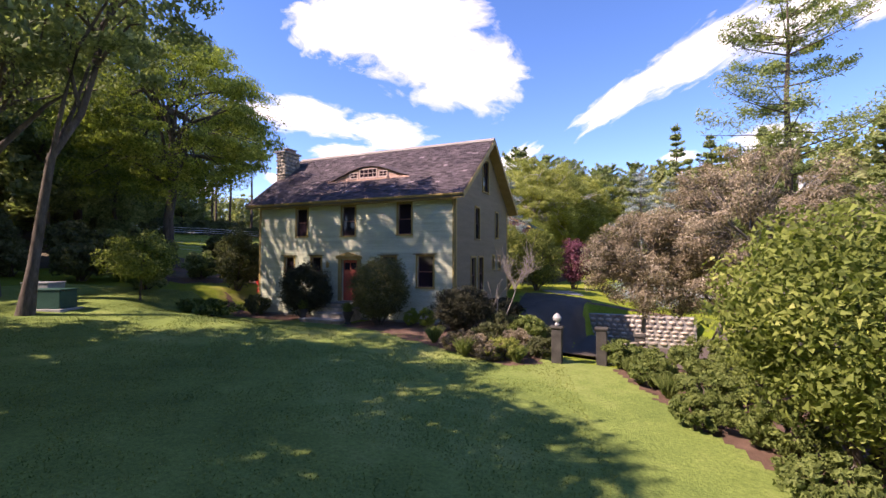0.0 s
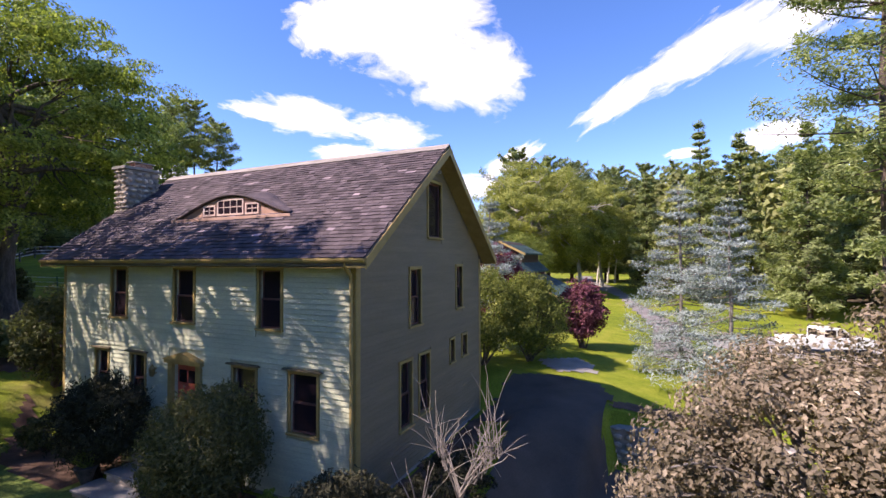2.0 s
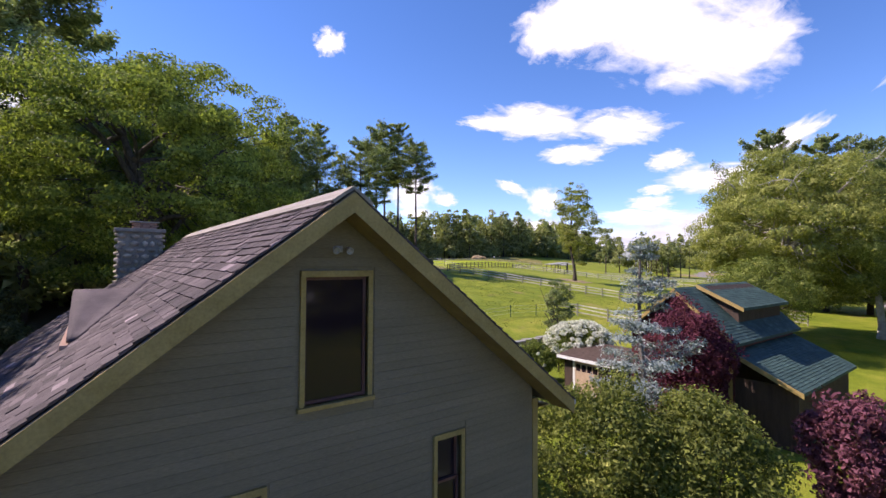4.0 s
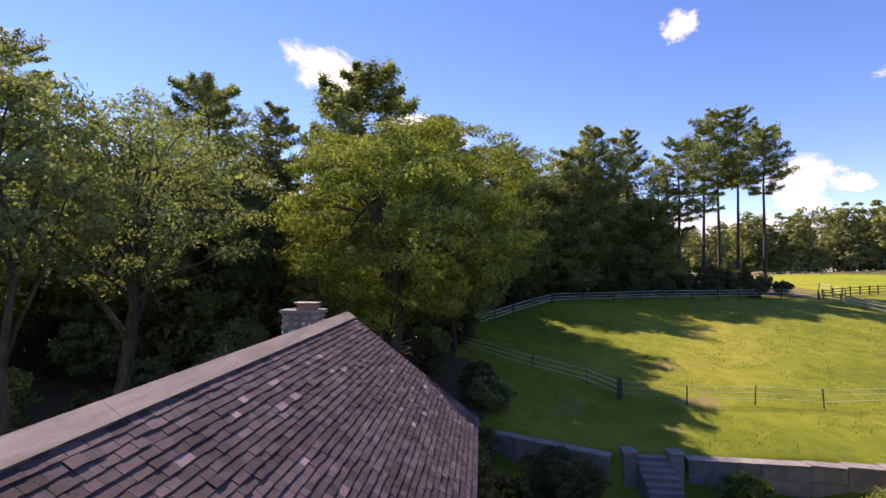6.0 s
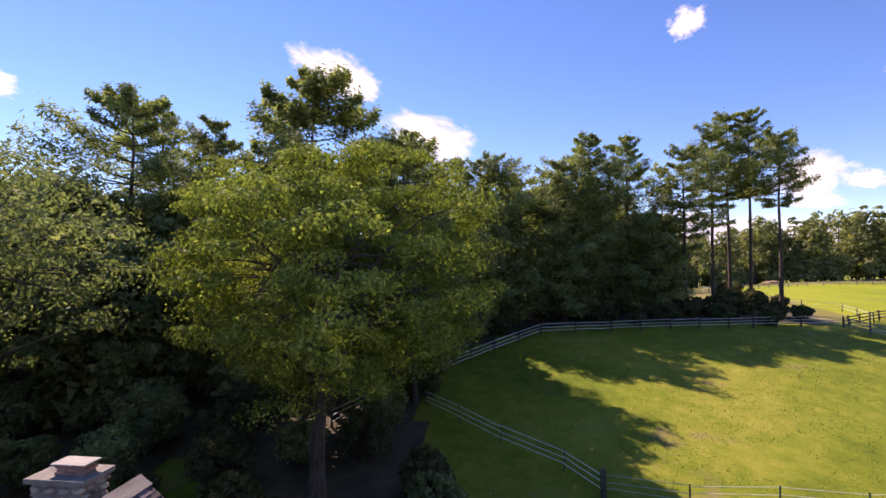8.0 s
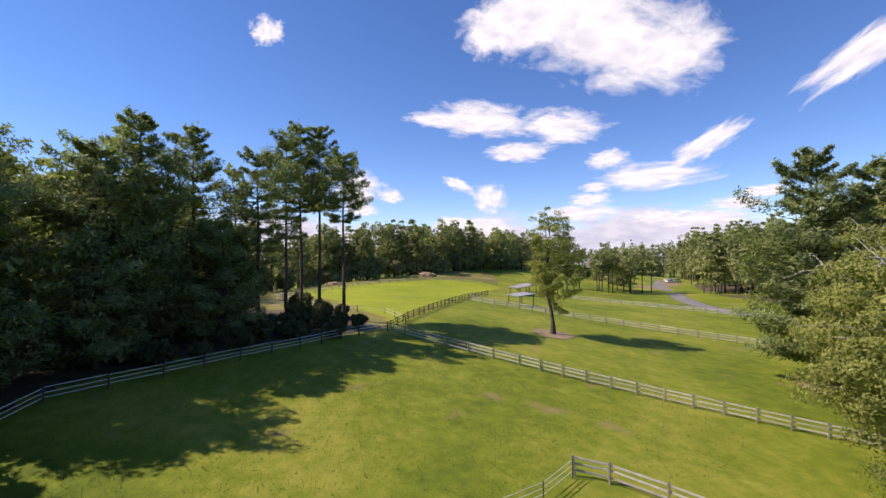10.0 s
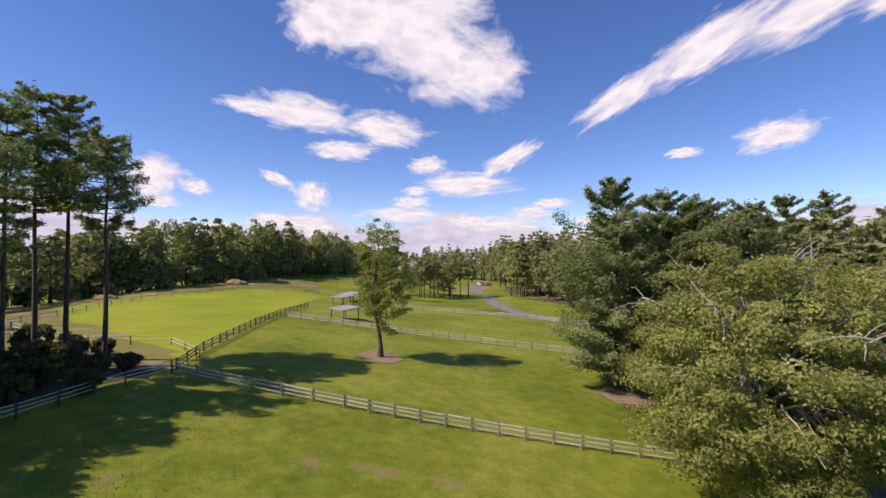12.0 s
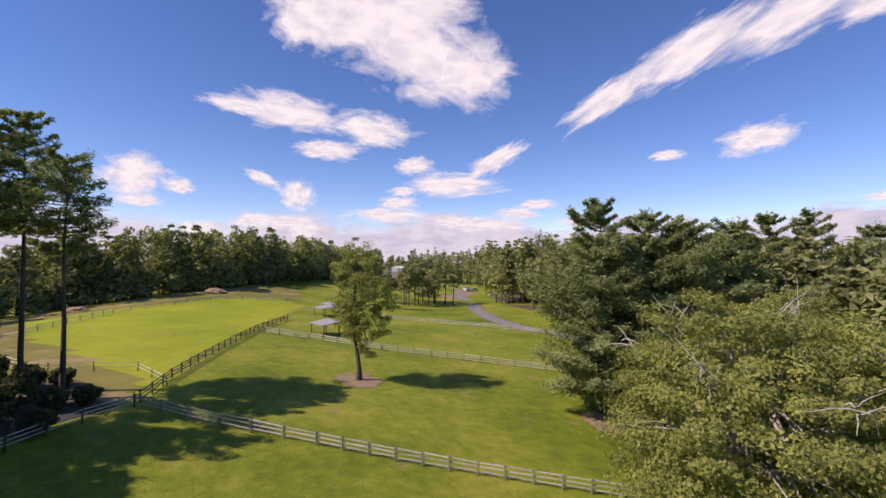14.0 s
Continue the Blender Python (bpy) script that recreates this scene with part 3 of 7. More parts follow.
def wall_columns(bm, u0, u1, low, top, holes, at, thick):
    """One welded wall with its openings left out. top: height over u. at: axis, outer face, way inwards."""
    axis, face, inward = at
    cuts = sorted({u0, u1, *[h[0] for h in holes], *[h[1] for h in holes]} | ({RIDGE_Y} if axis == "x" else set()))
    levels = sorted({low, *[h[2] for h in holes], *[h[3] for h in holes]})
    for a, b in zip(cuts, cuts[1:]):
        zs = [z for z in levels if z < min(top(a), top(b)) - 0.02]
        for k, z in enumerate(zs):
            last = k == len(zs) - 1
            za, zb = (top(a), top(b)) if last else (zs[k + 1], zs[k + 1])
            if any(h[0] < b - 1e-4 and h[1] > a + 1e-4 and h[2] < z + 1e-4 and h[3] > z + 1e-4 for h in holes):
                continue
            prism(bm, [(a, z), (b, z), (b, zb), (a, za)], axis, face, face + inward * thick)
    bmesh.ops.remove_doubles(bm, verts=bm.verts[:], dist=0.0005)


# openings: u0, u1, z0, z1
FRONT_UP = [(-9.49, -8.74, 3.82, 5.32), (-6.44, -5.62, 3.80, 5.32), (-3.07, -2.32, 3.80, 5.32)]
FRONT_LOW = [(-10.28, -9.64, 1.24, 2.68), (-8.42, -7.78, 1.24, 2.68), (-3.99, -3.19, 1.24, 2.68), (-1.98, -1.14, 1.24, 2.72)]
FRONT_DOOR = (-6.40, -5.45, 0.42, 2.55)
EAST = [(2.63, 3.27, 3.67, 5.30), (6.05, 6.56, 3.87, 5.34), (2.06, 2.70, 0.86, 2.68), (3.20, 3.85, 0.97, 2.70), (5.50, 5.82, 2.05, 2.80), (6.58, 7.00, 2.07, 2.80), (3.81, 4.76, 6.30, 8.05)]

bm = bmesh.new()
wall_columns(bm, HX0, HX1, BASE, lambda u: PLATE, FRONT_UP + FRONT_LOW + [FRONT_DOOR], ("y", 0.0, 1), 0.16)
part("front_wall", bm, SIDING, house)
bm = bmesh.new()
wall_columns(bm, HX0, HX1, BASE, lambda u: PLATE, [], ("y", HD, -1), 0.16)
part("back_wall", bm, SIDING, house)
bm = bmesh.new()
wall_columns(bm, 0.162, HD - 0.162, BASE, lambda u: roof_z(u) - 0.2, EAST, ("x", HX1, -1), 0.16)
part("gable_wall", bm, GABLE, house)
bm = bmesh.new()
wall_columns(bm, 0.162, HD - 0.162, BASE, lambda u: roof_z(u) - 0.2, [], ("x", HX0, 1), 0.16)
part("gable_wall", bm, GABLE, house)
boxed("inner_floor", HX0 + 0.2, HX1 - 0.2, 0.2, HD - 0.2, 3.0, 3.15, RIDGE, house, "dark upper floor inside the house")
boxed("foundation", HX0 - 0.03, HX1 + 0.03, -0.03, HD + 0.03, -3.2, BASE + 0.35, GRANITE, house, "grey stone foundation")


def clap_mesh(foot):
    """One board, a unit long, thicker at its foot."""
    bm = bmesh.new()
    prism(bm, [(0.0, 0.0), (-foot, 0.0), (0.004 - foot, 0.004), (-0.008, 0.148), (0.0, 0.148)], "x", 0.0, 1.0)
    me = bpy.data.meshes.new("clapboard")
    bm.to_mesh(me)
    bm.free()
    return me


def clad(material, u0, u1, low, top, holes, put, foot=0.05, name="clapboard"):
    """Rows of clapboards between corner boards, cut at the openings and under the rakes."""
    me = clap_mesh(foot)
    me.materials.append(material)
    z = low
    while z < top(0.5 * (u0 + u1)) - 0.15:
        a, b = u0, u1
        if top(a) < z + 0.15:
            a = RIDGE_Y - (RIDGE_Z - 0.24 - z - 0.15) / PITCH
            b = 2 * RIDGE_Y - a
        if b - a > 0.3:
            runs = [(a, b)]
            for h in holes:
                if h[2] - 0.10 < z + 0.13 and h[3] + 0.10 > z:
                    nxt = []
                    for p, q in runs:
                        if h[0] - 0.11 > p:
                            nxt.append((p, min(q, h[0] - 0.11)))
                        if h[1] + 0.11 < q:
                            nxt.append((max(p, h[1] + 0.11), q))
                    runs = [r for r in nxt if r[1] - r[0] > 0.05]
            for p, q in runs:
                ob = new(name, me)
                ob.parent = house
                ob.matrix_basis = put(p, z) @ Matrix.Diagonal((q - p, 1, 1, 1))
        z += 0.132


def window(u0, u1, z0, z1, put, single=False, head=False, drawn=()):
    """A sash window with casing, sill, sashes and panes, built in the plane x (along), y (inwards), z."""
    w = new("window")
    w.parent = house
    w.matrix_basis = put
    c = 0.07
    boxed("casing", u0 - c, u0, -0.045, 0.05, z0, z1, CREAM, w, bevel=0.004)
    boxed("casing", u1, u1 + c, -0.045, 0.05, z0, z1, CREAM, w, bevel=0.004)
    boxed("head_casing", u0 - c, u1 + c, -0.05, 0.05, z1, z1 + 0.09, CREAM, w, bevel=0.006)
    if head:
        boxed("drip_cap", u0 - c - 0.13, u1 + c + 0.13, -0.13, 0.05, z1 + 0.092, z1 + 0.135, DRIP, w, "dark weathered drip cap", bevel=0.005)
    boxed("sill", u0 - c - 0.03, u1 + c + 0.03, -0.09, 0.06, z0 - 0.06, z0, CREAM, w, bevel=0.006)
    mid = (z0 + z1) / 2
    for a, b, y in ((z0, z1, 0.06),) if single else ((z0, mid + 0.02, 0.06), (mid - 0.02, z1, 0.10)):
        s = 0.045
        bm = bmesh.new()
        box(bm, u0, u0 + s, y, y + 0.035, a, b)
        box(bm, u1 - s, u1, y, y + 0.035, a, b)
        box(bm, u0 + s, u1 - s, y, y + 0.035, a, a + s)
        box(bm, u0 + s, u1 - s, y, y + 0.035, b - s, b)
        sash = part("sash", bm, SASH, w)
        boxed("pane", u0 + s, u1 - s, y + 0.014, y + 0.02, a + s, b - s, GLASS, w, bevel=0)
    if drawn:
        for side, wide in drawn:
            n = 26
            a = u0 + 0.03 if side < 0 else u1 - 0.03 - wide
            V = [(a + wide * i / n, 0.2 + 0.022 * math.sin(i * 1.5) + 0.008 * math.sin(i * 0.7), z) for z in (z0 + 0.02, z1 - 0.02) for i in range(n + 1)]
            cloth = raw("curtain", V, [(i, i + 1, n + 2 + i, n + 1 + i) for i in range(n)], CURTAIN, w, "pale gathered curtain", True)
            cloth.modifiers.new("cloth", "SOLIDIFY").thickness = 0.004
    elif not single:
        boxed("blind", u0 + 0.02, u1 - 0.02, 0.19, 0.2, z0 + (z1 - z0) * 0.62, z1, DARK_POT, w, "dark roller blind", bevel=0)
    return w


FRONT_AT = Matrix.Identity(4)
EAST_AT = Matrix(((0, -1, 0, 0), (1, 0, 0, 0), (0, 0, 1, 0), (0, 0, 0, 1)))
for o in FRONT_UP:
    window(*o, FRONT_AT)
for o, cloth in zip(FRONT_LOW, ((), (), ((-1, 0.74),), ((1, 0.2), (-1, 0.12)))):
    window(*o, FRONT_AT, head=True, drawn=cloth)
for o in EAST:
    window(*o, EAST_AT, single=o[2] > 6)

# front door with its surround
door = new("front_door")
door.parent = house
d0, d1, dz0, dz1 = FRONT_DOOR
boxed("door_leaf", d0 + 0.03, d1 - 0.03, 0.06, 0.105, dz0 + 0.02, dz1 - 0.02, RED_DOOR, door, "red panelled door leaf")
for i in range(2):
    for a, b in ((dz0 + 0.12, dz0 + 0.7), (dz0 + 0.82, dz0 + 1.5)):
        x0 = d0 + 0.12 + i * 0.39
        boxed("door_panel", x0, x0 + 0.32, 0.045, 0.07, a, b, RED_DOOR, door, bevel=0.012)
    x0 = d0 + 0.12 + i * 0.39
    boxed("door_light", x0, x0 + 0.32, 0.04, 0.07, dz0 + 1.62, dz0 + 1.98, GLASS, door, "dark glass door light", bevel=0.004)
boxed("pilaster", d0 - 0.22, d0 - 0.02, -0.09, 0.1, dz0, dz1 + 0.05, CREAM, door)
boxed("pilaster", d1 + 0.02, d1 + 0.22, -0.09, 0.1, dz0, dz1 + 0.05, CREAM, door)
bm = bmesh.new()
box(bm, d0 - 0.3, d1 + 0.3, -0.16, 0.1, dz1 + 0.05, dz1 + 0.17, 0.01)
prism(bm, [(d0 - 0.34, dz1 + 0.17), (d1 + 0.34, dz1 + 0.17), ((d0 + d1) / 2, dz1 + 0.4)], "y", -0.2, 0.05)
part("pediment", bm, CREAM, door)
boxed("door_knob", d1 - 0.14, d1 - 0.08, 0.0, 0.06, dz0 + 0.95, dz0 + 1.01, BRASS, door, "brass door knob", bevel=0.02)
boxed("threshold", d0 - 0.05, d1 + 0.05, -0.12, 0.12, dz0 - 0.05, dz0, GRANITE, door)

lantern = new("wall_lantern")
lantern.parent = house
boxed("back_plate", -7.32, -7.22, -0.03, 0.0, 2.15, 2.45, BRASS, lantern)
part("lantern_body", lathe(bmesh.new(), [(0.03, 2.12), (0.075, 2.17), (0.09, 2.36), (0.03, 2.46), (0.01, 2.5)], 8, (-7.27, -0.13)), BRASS, lantern)

flood = new("flood_light")
flood.parent = house
boxed("mount", 0.03, 0.06, 4.23, 4.33, 8.4, 8.49, GREY_ROOF, flood)
for y in (4.18, 4.38):
    head = part("lamp_head", lathe(bmesh.new(), [(0.02, 0.0), (0.035, 0.03), (0.055, 0.11), (0.048, 0.115), (0.03, 0.08)], 12), GREY_ROOF, flood)
    head.matrix_basis = pose(0.1, y, 8.46, 0, 115, 0)

# corner boards, frieze, rakes, gutter
for x in (HX0, HX1):
    s = 1 if x == HX1 else -1
    boxed("corner_board", min(x - s * 0.13, x + s * 0.025), max(x - s * 0.13, x + s * 0.025), -0.035, 0.0, BASE, PLATE, CREAM, house)
    for y in (0.0, HD):
        boxed("corner_board", min(x, x + s * 0.035), max(x, x + s * 0.035), min(y, y + (0.14 if y == 0 else -0.14)), max(y, y + (0.14 if y == 0 else -0.14)), BASE, PLATE, CREAM, house)
boxed("frieze_board", HX0 + 0.14, HX1 - 0.14, -0.034, 0.0, PLATE - 0.16, PLATE + 0.05, CREAM, house)

RX0, RX1 = -12.85, 0.55
EAVE_S, EAVE_N = -0.42, 8.92
for y_e, name in ((EAVE_S, "front_roof"), (EAVE_N, "back_roof")):
    bm = bmesh.new()
    prism(bm, [(RIDGE_Y, RIDGE_Z - 0.02), (RIDGE_Y, RIDGE_Z - 0.2), (y_e, roof_z(y_e) - 0.2), (y_e, roof_z(y_e) - 0.02)], "x", RX0, RX1)
    part(name, bm, RIDGE, house, "dark boarding under the shingles")
for x in (RX0, RX1):
    for y_e in (EAVE_S, EAVE_N):
        bm = bmesh.new()
        s = 1 if x == RX1 else -1
        prism(bm, [(RIDGE_Y, RIDGE_Z - 0.03), (RIDGE_Y, RIDGE_Z - 0.3), (y_e, roof_z(y_e) - 0.28), (y_e, roof_z(y_e) - 0.03)], "x", x, x + s * 0.04)
        part("rake_board", bm, CREAM, house)
        bm = bmesh.new()
        prism(bm, [(RIDGE_Y, RIDGE_Z - 0.22), (RIDGE_Y, RIDGE_Z - 0.25), (y_e, roof_z(y_e) - 0.25), (y_e, roof_z(y_e) - 0.22)], "x", x - s * 0.01, (HX1 if s > 0 else HX0) + s * 0.03)
        part("rake_soffit", bm, CREAM, house)
for y_e, s in ((EAVE_S, 1), (EAVE_N, -1)):
    ys = sorted((y_e + s * 0.02, (0.0 if s > 0 else HD)))
    boxed("soffit", HX0, HX1, ys[0], ys[1], roof_z(y_e) - 0.26, roof_z(y_e) - 0.235, CREAM, house)
    ys = sorted((y_e - s * 0.09, y_e))
    bm = bmesh.new()
    z = roof_z(y_e) - 0.03
    prism(bm, [(ys[0], z), (ys[0], z - 0.05), (ys[0] + 0.03, z - 0.1), (ys[1] - 0.0, z - 0.1), (ys[1], z - 0.01), (ys[1] - 0.012, z - 0.01), (ys[1] - 0.012, z - 0.085), (ys[0] + 0.012, z - 0.05), (ys[0] + 0.012, z)], "x", RX0, RX1)
    part("gutter", bm, CREAM if s > 0 else WHITE_PAINT, house)
sv, sf = tubes([([(-0.02, -0.44, 5.55), (-0.02, -0.40, 5.42), (-0.06, -0.14, 5.22), (-0.06, -0.10, 5.05), (-0.06, -0.10, 3.0), (-0.06, -0.10, BASE + 0.1), (-0.04, -0.3, BASE)], [0.045] * 7)], 10)
raw("downspout", sv, sf, CREAM, house, smooth=True)
for side in (-1, 1):
    for k in range(5):
        x0 = RX0 - 0.02 + (RX1 - RX0 + 0.04) * k / 5
        x1 = RX0 - 0.02 + (RX1 - RX0 + 0.04) * (k + 1) / 5 - 0.006
        bm = bmesh.new()
        prism(bm, [(RIDGE_Y, RIDGE_Z + 0.06), (RIDGE_Y + side * 0.3, RIDGE_Z - 0.15), (RIDGE_Y + side * 0.275, RIDGE_Z - 0.19), (RIDGE_Y, RIDGE_Z + 0.01)], "x", x0, x1)
        part("ridge_board", bm, RIDGE_BOARD, house, "weathered pale grey ridge board")

# eyebrow dormer over the front roof: a low curved hood with three lights
EX, EW, EY = -5.68, 2.5, 1.32
EZ0 = roof_z(EY) - 0.02


def brow(x):
    """Height of the hood over the roof plane at the dormer's face."""
    return 0.66 * math.cos(math.pi * min(1, abs(x - EX) / EW) / 2) ** 1.3


dormer = new("eyebrow_dormer")
dormer.parent = house
n = 24
xs = [EX - EW + 2 * EW * i / n for i in range(n + 1)]
V, F = [], []
for x in xs:
    h = brow(x)
    back = EY + (h / PITCH) * 1.25 + 0.05
    for k in range(5):
        t = k / 4
        y = EY - 0.14 + (back - EY + 0.14) * t
        V.append((x, y, max(EZ0 + h + 0.05 * t * 0, roof_z(y) + 0.03 * (1 - t)) if k else EZ0 + h))
for i in range(n):
    for k in range(4):
        F.append((i * 5 + k, (i + 1) * 5 + k, (i + 1) * 5 + k + 1, i * 5 + k + 1))
hood = raw("hood", V, F, SHINGLE, dormer, "curved shingled hood", smooth=True)
sol = hood.modifiers.new("thickness", "SOLIDIFY")
sol.thickness, sol.offset = 0.05, 1.0
bm = bmesh.new()
lo = [(x, EZ0 - 0.06) for x in xs]
hi = [(x, EZ0 + max(0.0, brow(x) - 0.02)) for x in xs]
for i in range(n):
    if hi[i][1] - lo[i][1] + hi[i + 1][1] - lo[i + 1][1] > 0.05:
        prism(bm, [lo[i], lo[i + 1], hi[i + 1], hi[i]], "y", EY - 0.02, EY + 0.04)
bmesh.ops.remove_doubles(bm, verts=bm.verts[:], dist=0.0005)
part("face", bm, COPPER, dormer, "pink-brown dormer face")
boxed("sill", EX - EW - 0.1, EX + EW + 0.1, EY - 0.22, EY + 0.02, EZ0 - 0.13, EZ0 - 0.02, COPPER, dormer, "pink copper sill flashing")
for u0, u1, top in ((EX - 1.22, EX - 0.66, 0.40), (EX - 0.58, EX + 0.58, 0.56), (EX + 0.66, EX + 1.22, 0.40)):
    light = new("dormer_light")
    light.parent = dormer
    z0, z1 = EZ0 + 0.05, EZ0 + top
    boxed("pane", u0 + 0.03, u1 - 0.03, EY - 0.05, EY - 0.03, z0 + 0.03, z1 - 0.03, GLASS, light, bevel=0)
    bm = bmesh.new()
    for a, b in ((u0, u0 + 0.05), (u1 - 0.05, u1)):
        box(bm, a, b, EY - 0.075, EY - 0.02, z0, z1)
    for a, b in ((z0, z0 + 0.05), (z1 - 0.05, z1)):
        box(bm, u0 + 0.05, u1 - 0.05, EY - 0.075, EY - 0.02, a, b)
    k = 4 if u1 - u0 > 1 else 2
    for i in range(1, k):
        x = u0 + (u1 - u0) * i / k
        box(bm, x - 0.009, x + 0.009, EY - 0.07, EY - 0.045, z0 + 0.05, z1 - 0.05)
    box(bm, u0 + 0.05, u1 - 0.05, EY - 0.07, EY - 0.045, (z0 + z1) / 2 - 0.012, (z0 + z1) / 2 + 0.012)
    part("frame", bm, PINK_TRIM, light)

# chimney of rounded field stones
CX0, CX1, CY0, CY1, CTOP = -13.05, -12.3, 2.0, 3.35, 9.3
chimney = thing("chimney", "tall field-stone chimney against the gable end", "chimney")
boxed("core", CX0 + 0.06, CX1 - 0.06, CY0 + 0.06, CY1 - 0.06, gz(-13, 3) - 0.3, CTOP - 0.05, MORTAR, chimney, "mortar core")
boxed("cap", CX0 - 0.06, CX1 + 0.06, CY0 - 0.06, CY1 + 0.06, CTOP - 0.08, CTOP + 0.04, MORTAR, chimney, "mortar cap slab", bevel=0.02)
CSY = (CY0 + CY1) / 2 + 0.12
for k in range(3):
    for q in range(3):
        y0 = CSY - 0.36 + 0.24 * q + (0.05 if k % 2 else 0.0)
        boxed("flue_brick", CX0 + 0.2, CX1 - 0.2, y0 + 0.006, y0 + 0.234, CTOP + 0.045 + 0.07 * k, CTOP + 0.11 + 0.07 * k, BRICK, chimney, "weathered pink-red brick", bevel=0.008)
boxed("flue_cap", CX0 + 0.14, CX1 - 0.14, CSY - 0.42, CSY + 0.44, CTOP + 0.258, CTOP + 0.3, BLUESTONE, chimney, "pale capping slab", bevel=0.012)


def stone_mesh(seed, name="stone"):
    rng = np.random.default_rng(seed)
    bm = bmesh.new()
    bmesh.ops.create_icosphere(bm, subdivisions=1, radius=0.5)
    for v in bm.verts:
        c = v.co
        m = max(abs(c.x), abs(c.y), abs(c.z)) * 2
        v.co = c * (0.72 / m ** 0.55) * (1 + rng.uniform(-0.1, 0.1))
    for f in bm.faces:
        f.smooth = True
    me = bpy.data.meshes.new(name)
    bm.to_mesh(me)
    bm.free()
    me.materials.append(STONE)
    return me


STONES = [stone_mesh(s) for s in range(6)]


def stone_face(parent, origin, along, up, out, length, height, course=0.2, width=0.3, depth=0.14, seed=5, keep=1.0):
    """Courses of single stones set into a wall's face."""
    rng = np.random.default_rng(seed)
    o, a, u, w = (np.asarray(v, float) for v in (origin, along, up, out))
    z = 0.0
    while z < height - 0.04:
        h = min(course * rng.uniform(0.75, 1.3), height - z)
        s = -rng.uniform(0, width * 0.5)
        while s < length:
            l = width * rng.uniform(0.6, 1.5)
            s0, s1 = max(s, 0), min(s + l, length)
            if s1 - s0 > 0.07:
                ob = new("stone", STONES[rng.integers(6)])
                ob.parent = parent
                c = o + a * (s0 + s1) / 2 + u * (z + h / 2) + w * rng.uniform(-0.02, 0.02)
                m = Matrix((a * (s1 - s0) * 1.06, w * depth * 2.0, u * h * 1.06)).transposed().to_4x4()
                ob.matrix_basis = Matrix.Translation(c) @ m
            s += l
        z += h


stone_face(chimney, (CX0, CY0 + 0.06, 4.4), (1, 0, 0), (0, 0, 1), (0, -1, 0), CX1 - CX0, CTOP - 4.5, 0.2, 0.26, seed=3)
stone_face(chimney, (CX1 - 0.06, CY0, 6.4), (0, 1, 0), (0, 0, 1), (1, 0, 0), CY1 - CY0, CTOP - 6.5, 0.2, 0.26, seed=4)

stone_face(chimney, (CX1, CY1 - 0.06, 5.4), (-1, 0, 0), (0, 0, 1), (0, 1, 0), CX1 - CX0, CTOP - 5.5, 0.2, 0.26, seed=6)

# entrance steps and planters
steps = thing("entrance_steps", "low bluestone entrance steps before the red door", "steps")
for i, (y0, y1, x0, x1, z0, z1) in enumerate(((-2.15, -1.45, -7.3, -4.9, -0.55, -0.3), (-1.5, -0.85, -7.0, -5.1, -0.5, -0.06), (-0.9, -0.1, -6.9, -5.15, -0.5, 0.18), (-0.6, -0.02, -6.7, -5.3, -0.1, 0.37))):
    boxed("stone_step", x0, x1, y0, y1, z0, z1 - 0.06, STONE, steps, bevel=0.02)
    boxed("tread", x0 - 0.03, x1 + 0.03, y0 - 0.04, y1, z1 - 0.056, z1, BLUESTONE, steps, "bluestone tread", bevel=0.012)


def planter(x, y, seed):
    z0 = gz(x, y)
    t = thing("planter", "dark clay urn with a tufted grassy plant by the steps", "planter", pose(x, y, z0), "urns by the steps")
    part("urn", lathe(bmesh.new(), [(0.16, 0.0), (0.17, 0.06), (0.1, 0.12), (0.14, 0.25), (0.25, 0.52), (0.28, 0.6), (0.24, 0.62), (0.2, 0.58)], 16), DARK_POT, t)
    rng = np.random.default_rng(seed)
    c = np.column_stack([rng.normal(size=240) * 0.1, rng.normal(size=240) * 0.1, rng.uniform(0.6, 0.95, 240)])
    v, f = blades(rng, c, 0.42, 0.03, 0.1, np.column_stack([c[:, 0] * 6, c[:, 1] * 6, np.ones(240)]), 0.3)
    raw("plant", v, f, HERB_LEAF, t)
    return t


planter(-7.45, -1.75, 1)
planter(-4.75, -1.75, 2)


# ---- big trees round the house ----
broadleaf("maple_tree", "broad spreading maple with sunlit yellow-green crown", -25.1, 3.6, 22.3, 9.4, 5.2, 11, MAPLE_LEAF, clumps=310, per=270, leaf=0.2, lean=(-1.0, 0.3), trunk_r=0.5, limbs=26, size=1.2, twigs=80, hollow=0.6, uneven=1.3, lobes=34, squash=0.42)
broadleaf("oak_tree", "olive oak between the maple and the pasture pines", -37.4, 6.7, 19.2, 5.2, 3.6, 235, OAK_LEAF, clumps=170, per=80, leaf=0.3, trunk_r=0.25, limbs=12, size=0.8, corners=3)
broadleaf("oak_tree", "dark oak in the wood behind the maple", -36.0, 0.5, 20.5, 5.6, 4.5, 234, OAK_LEAF, clumps=170, per=70, leaf=0.45, trunk_r=0.35, limbs=10, size=1.0, corners=3)
broadleaf("oak_tree", "tall grey-green oak with bent limbs shading the lawn", -18.4, -9.6, 20.2, 7.2, 8.4, 13, OAK_LEAF, clumps=210, per=85, leaf=0.22, lean=(-0.3, 0.6), trunk_r=0.45, limbs=18, size=0.95, twigs=80, hollow=0.4)
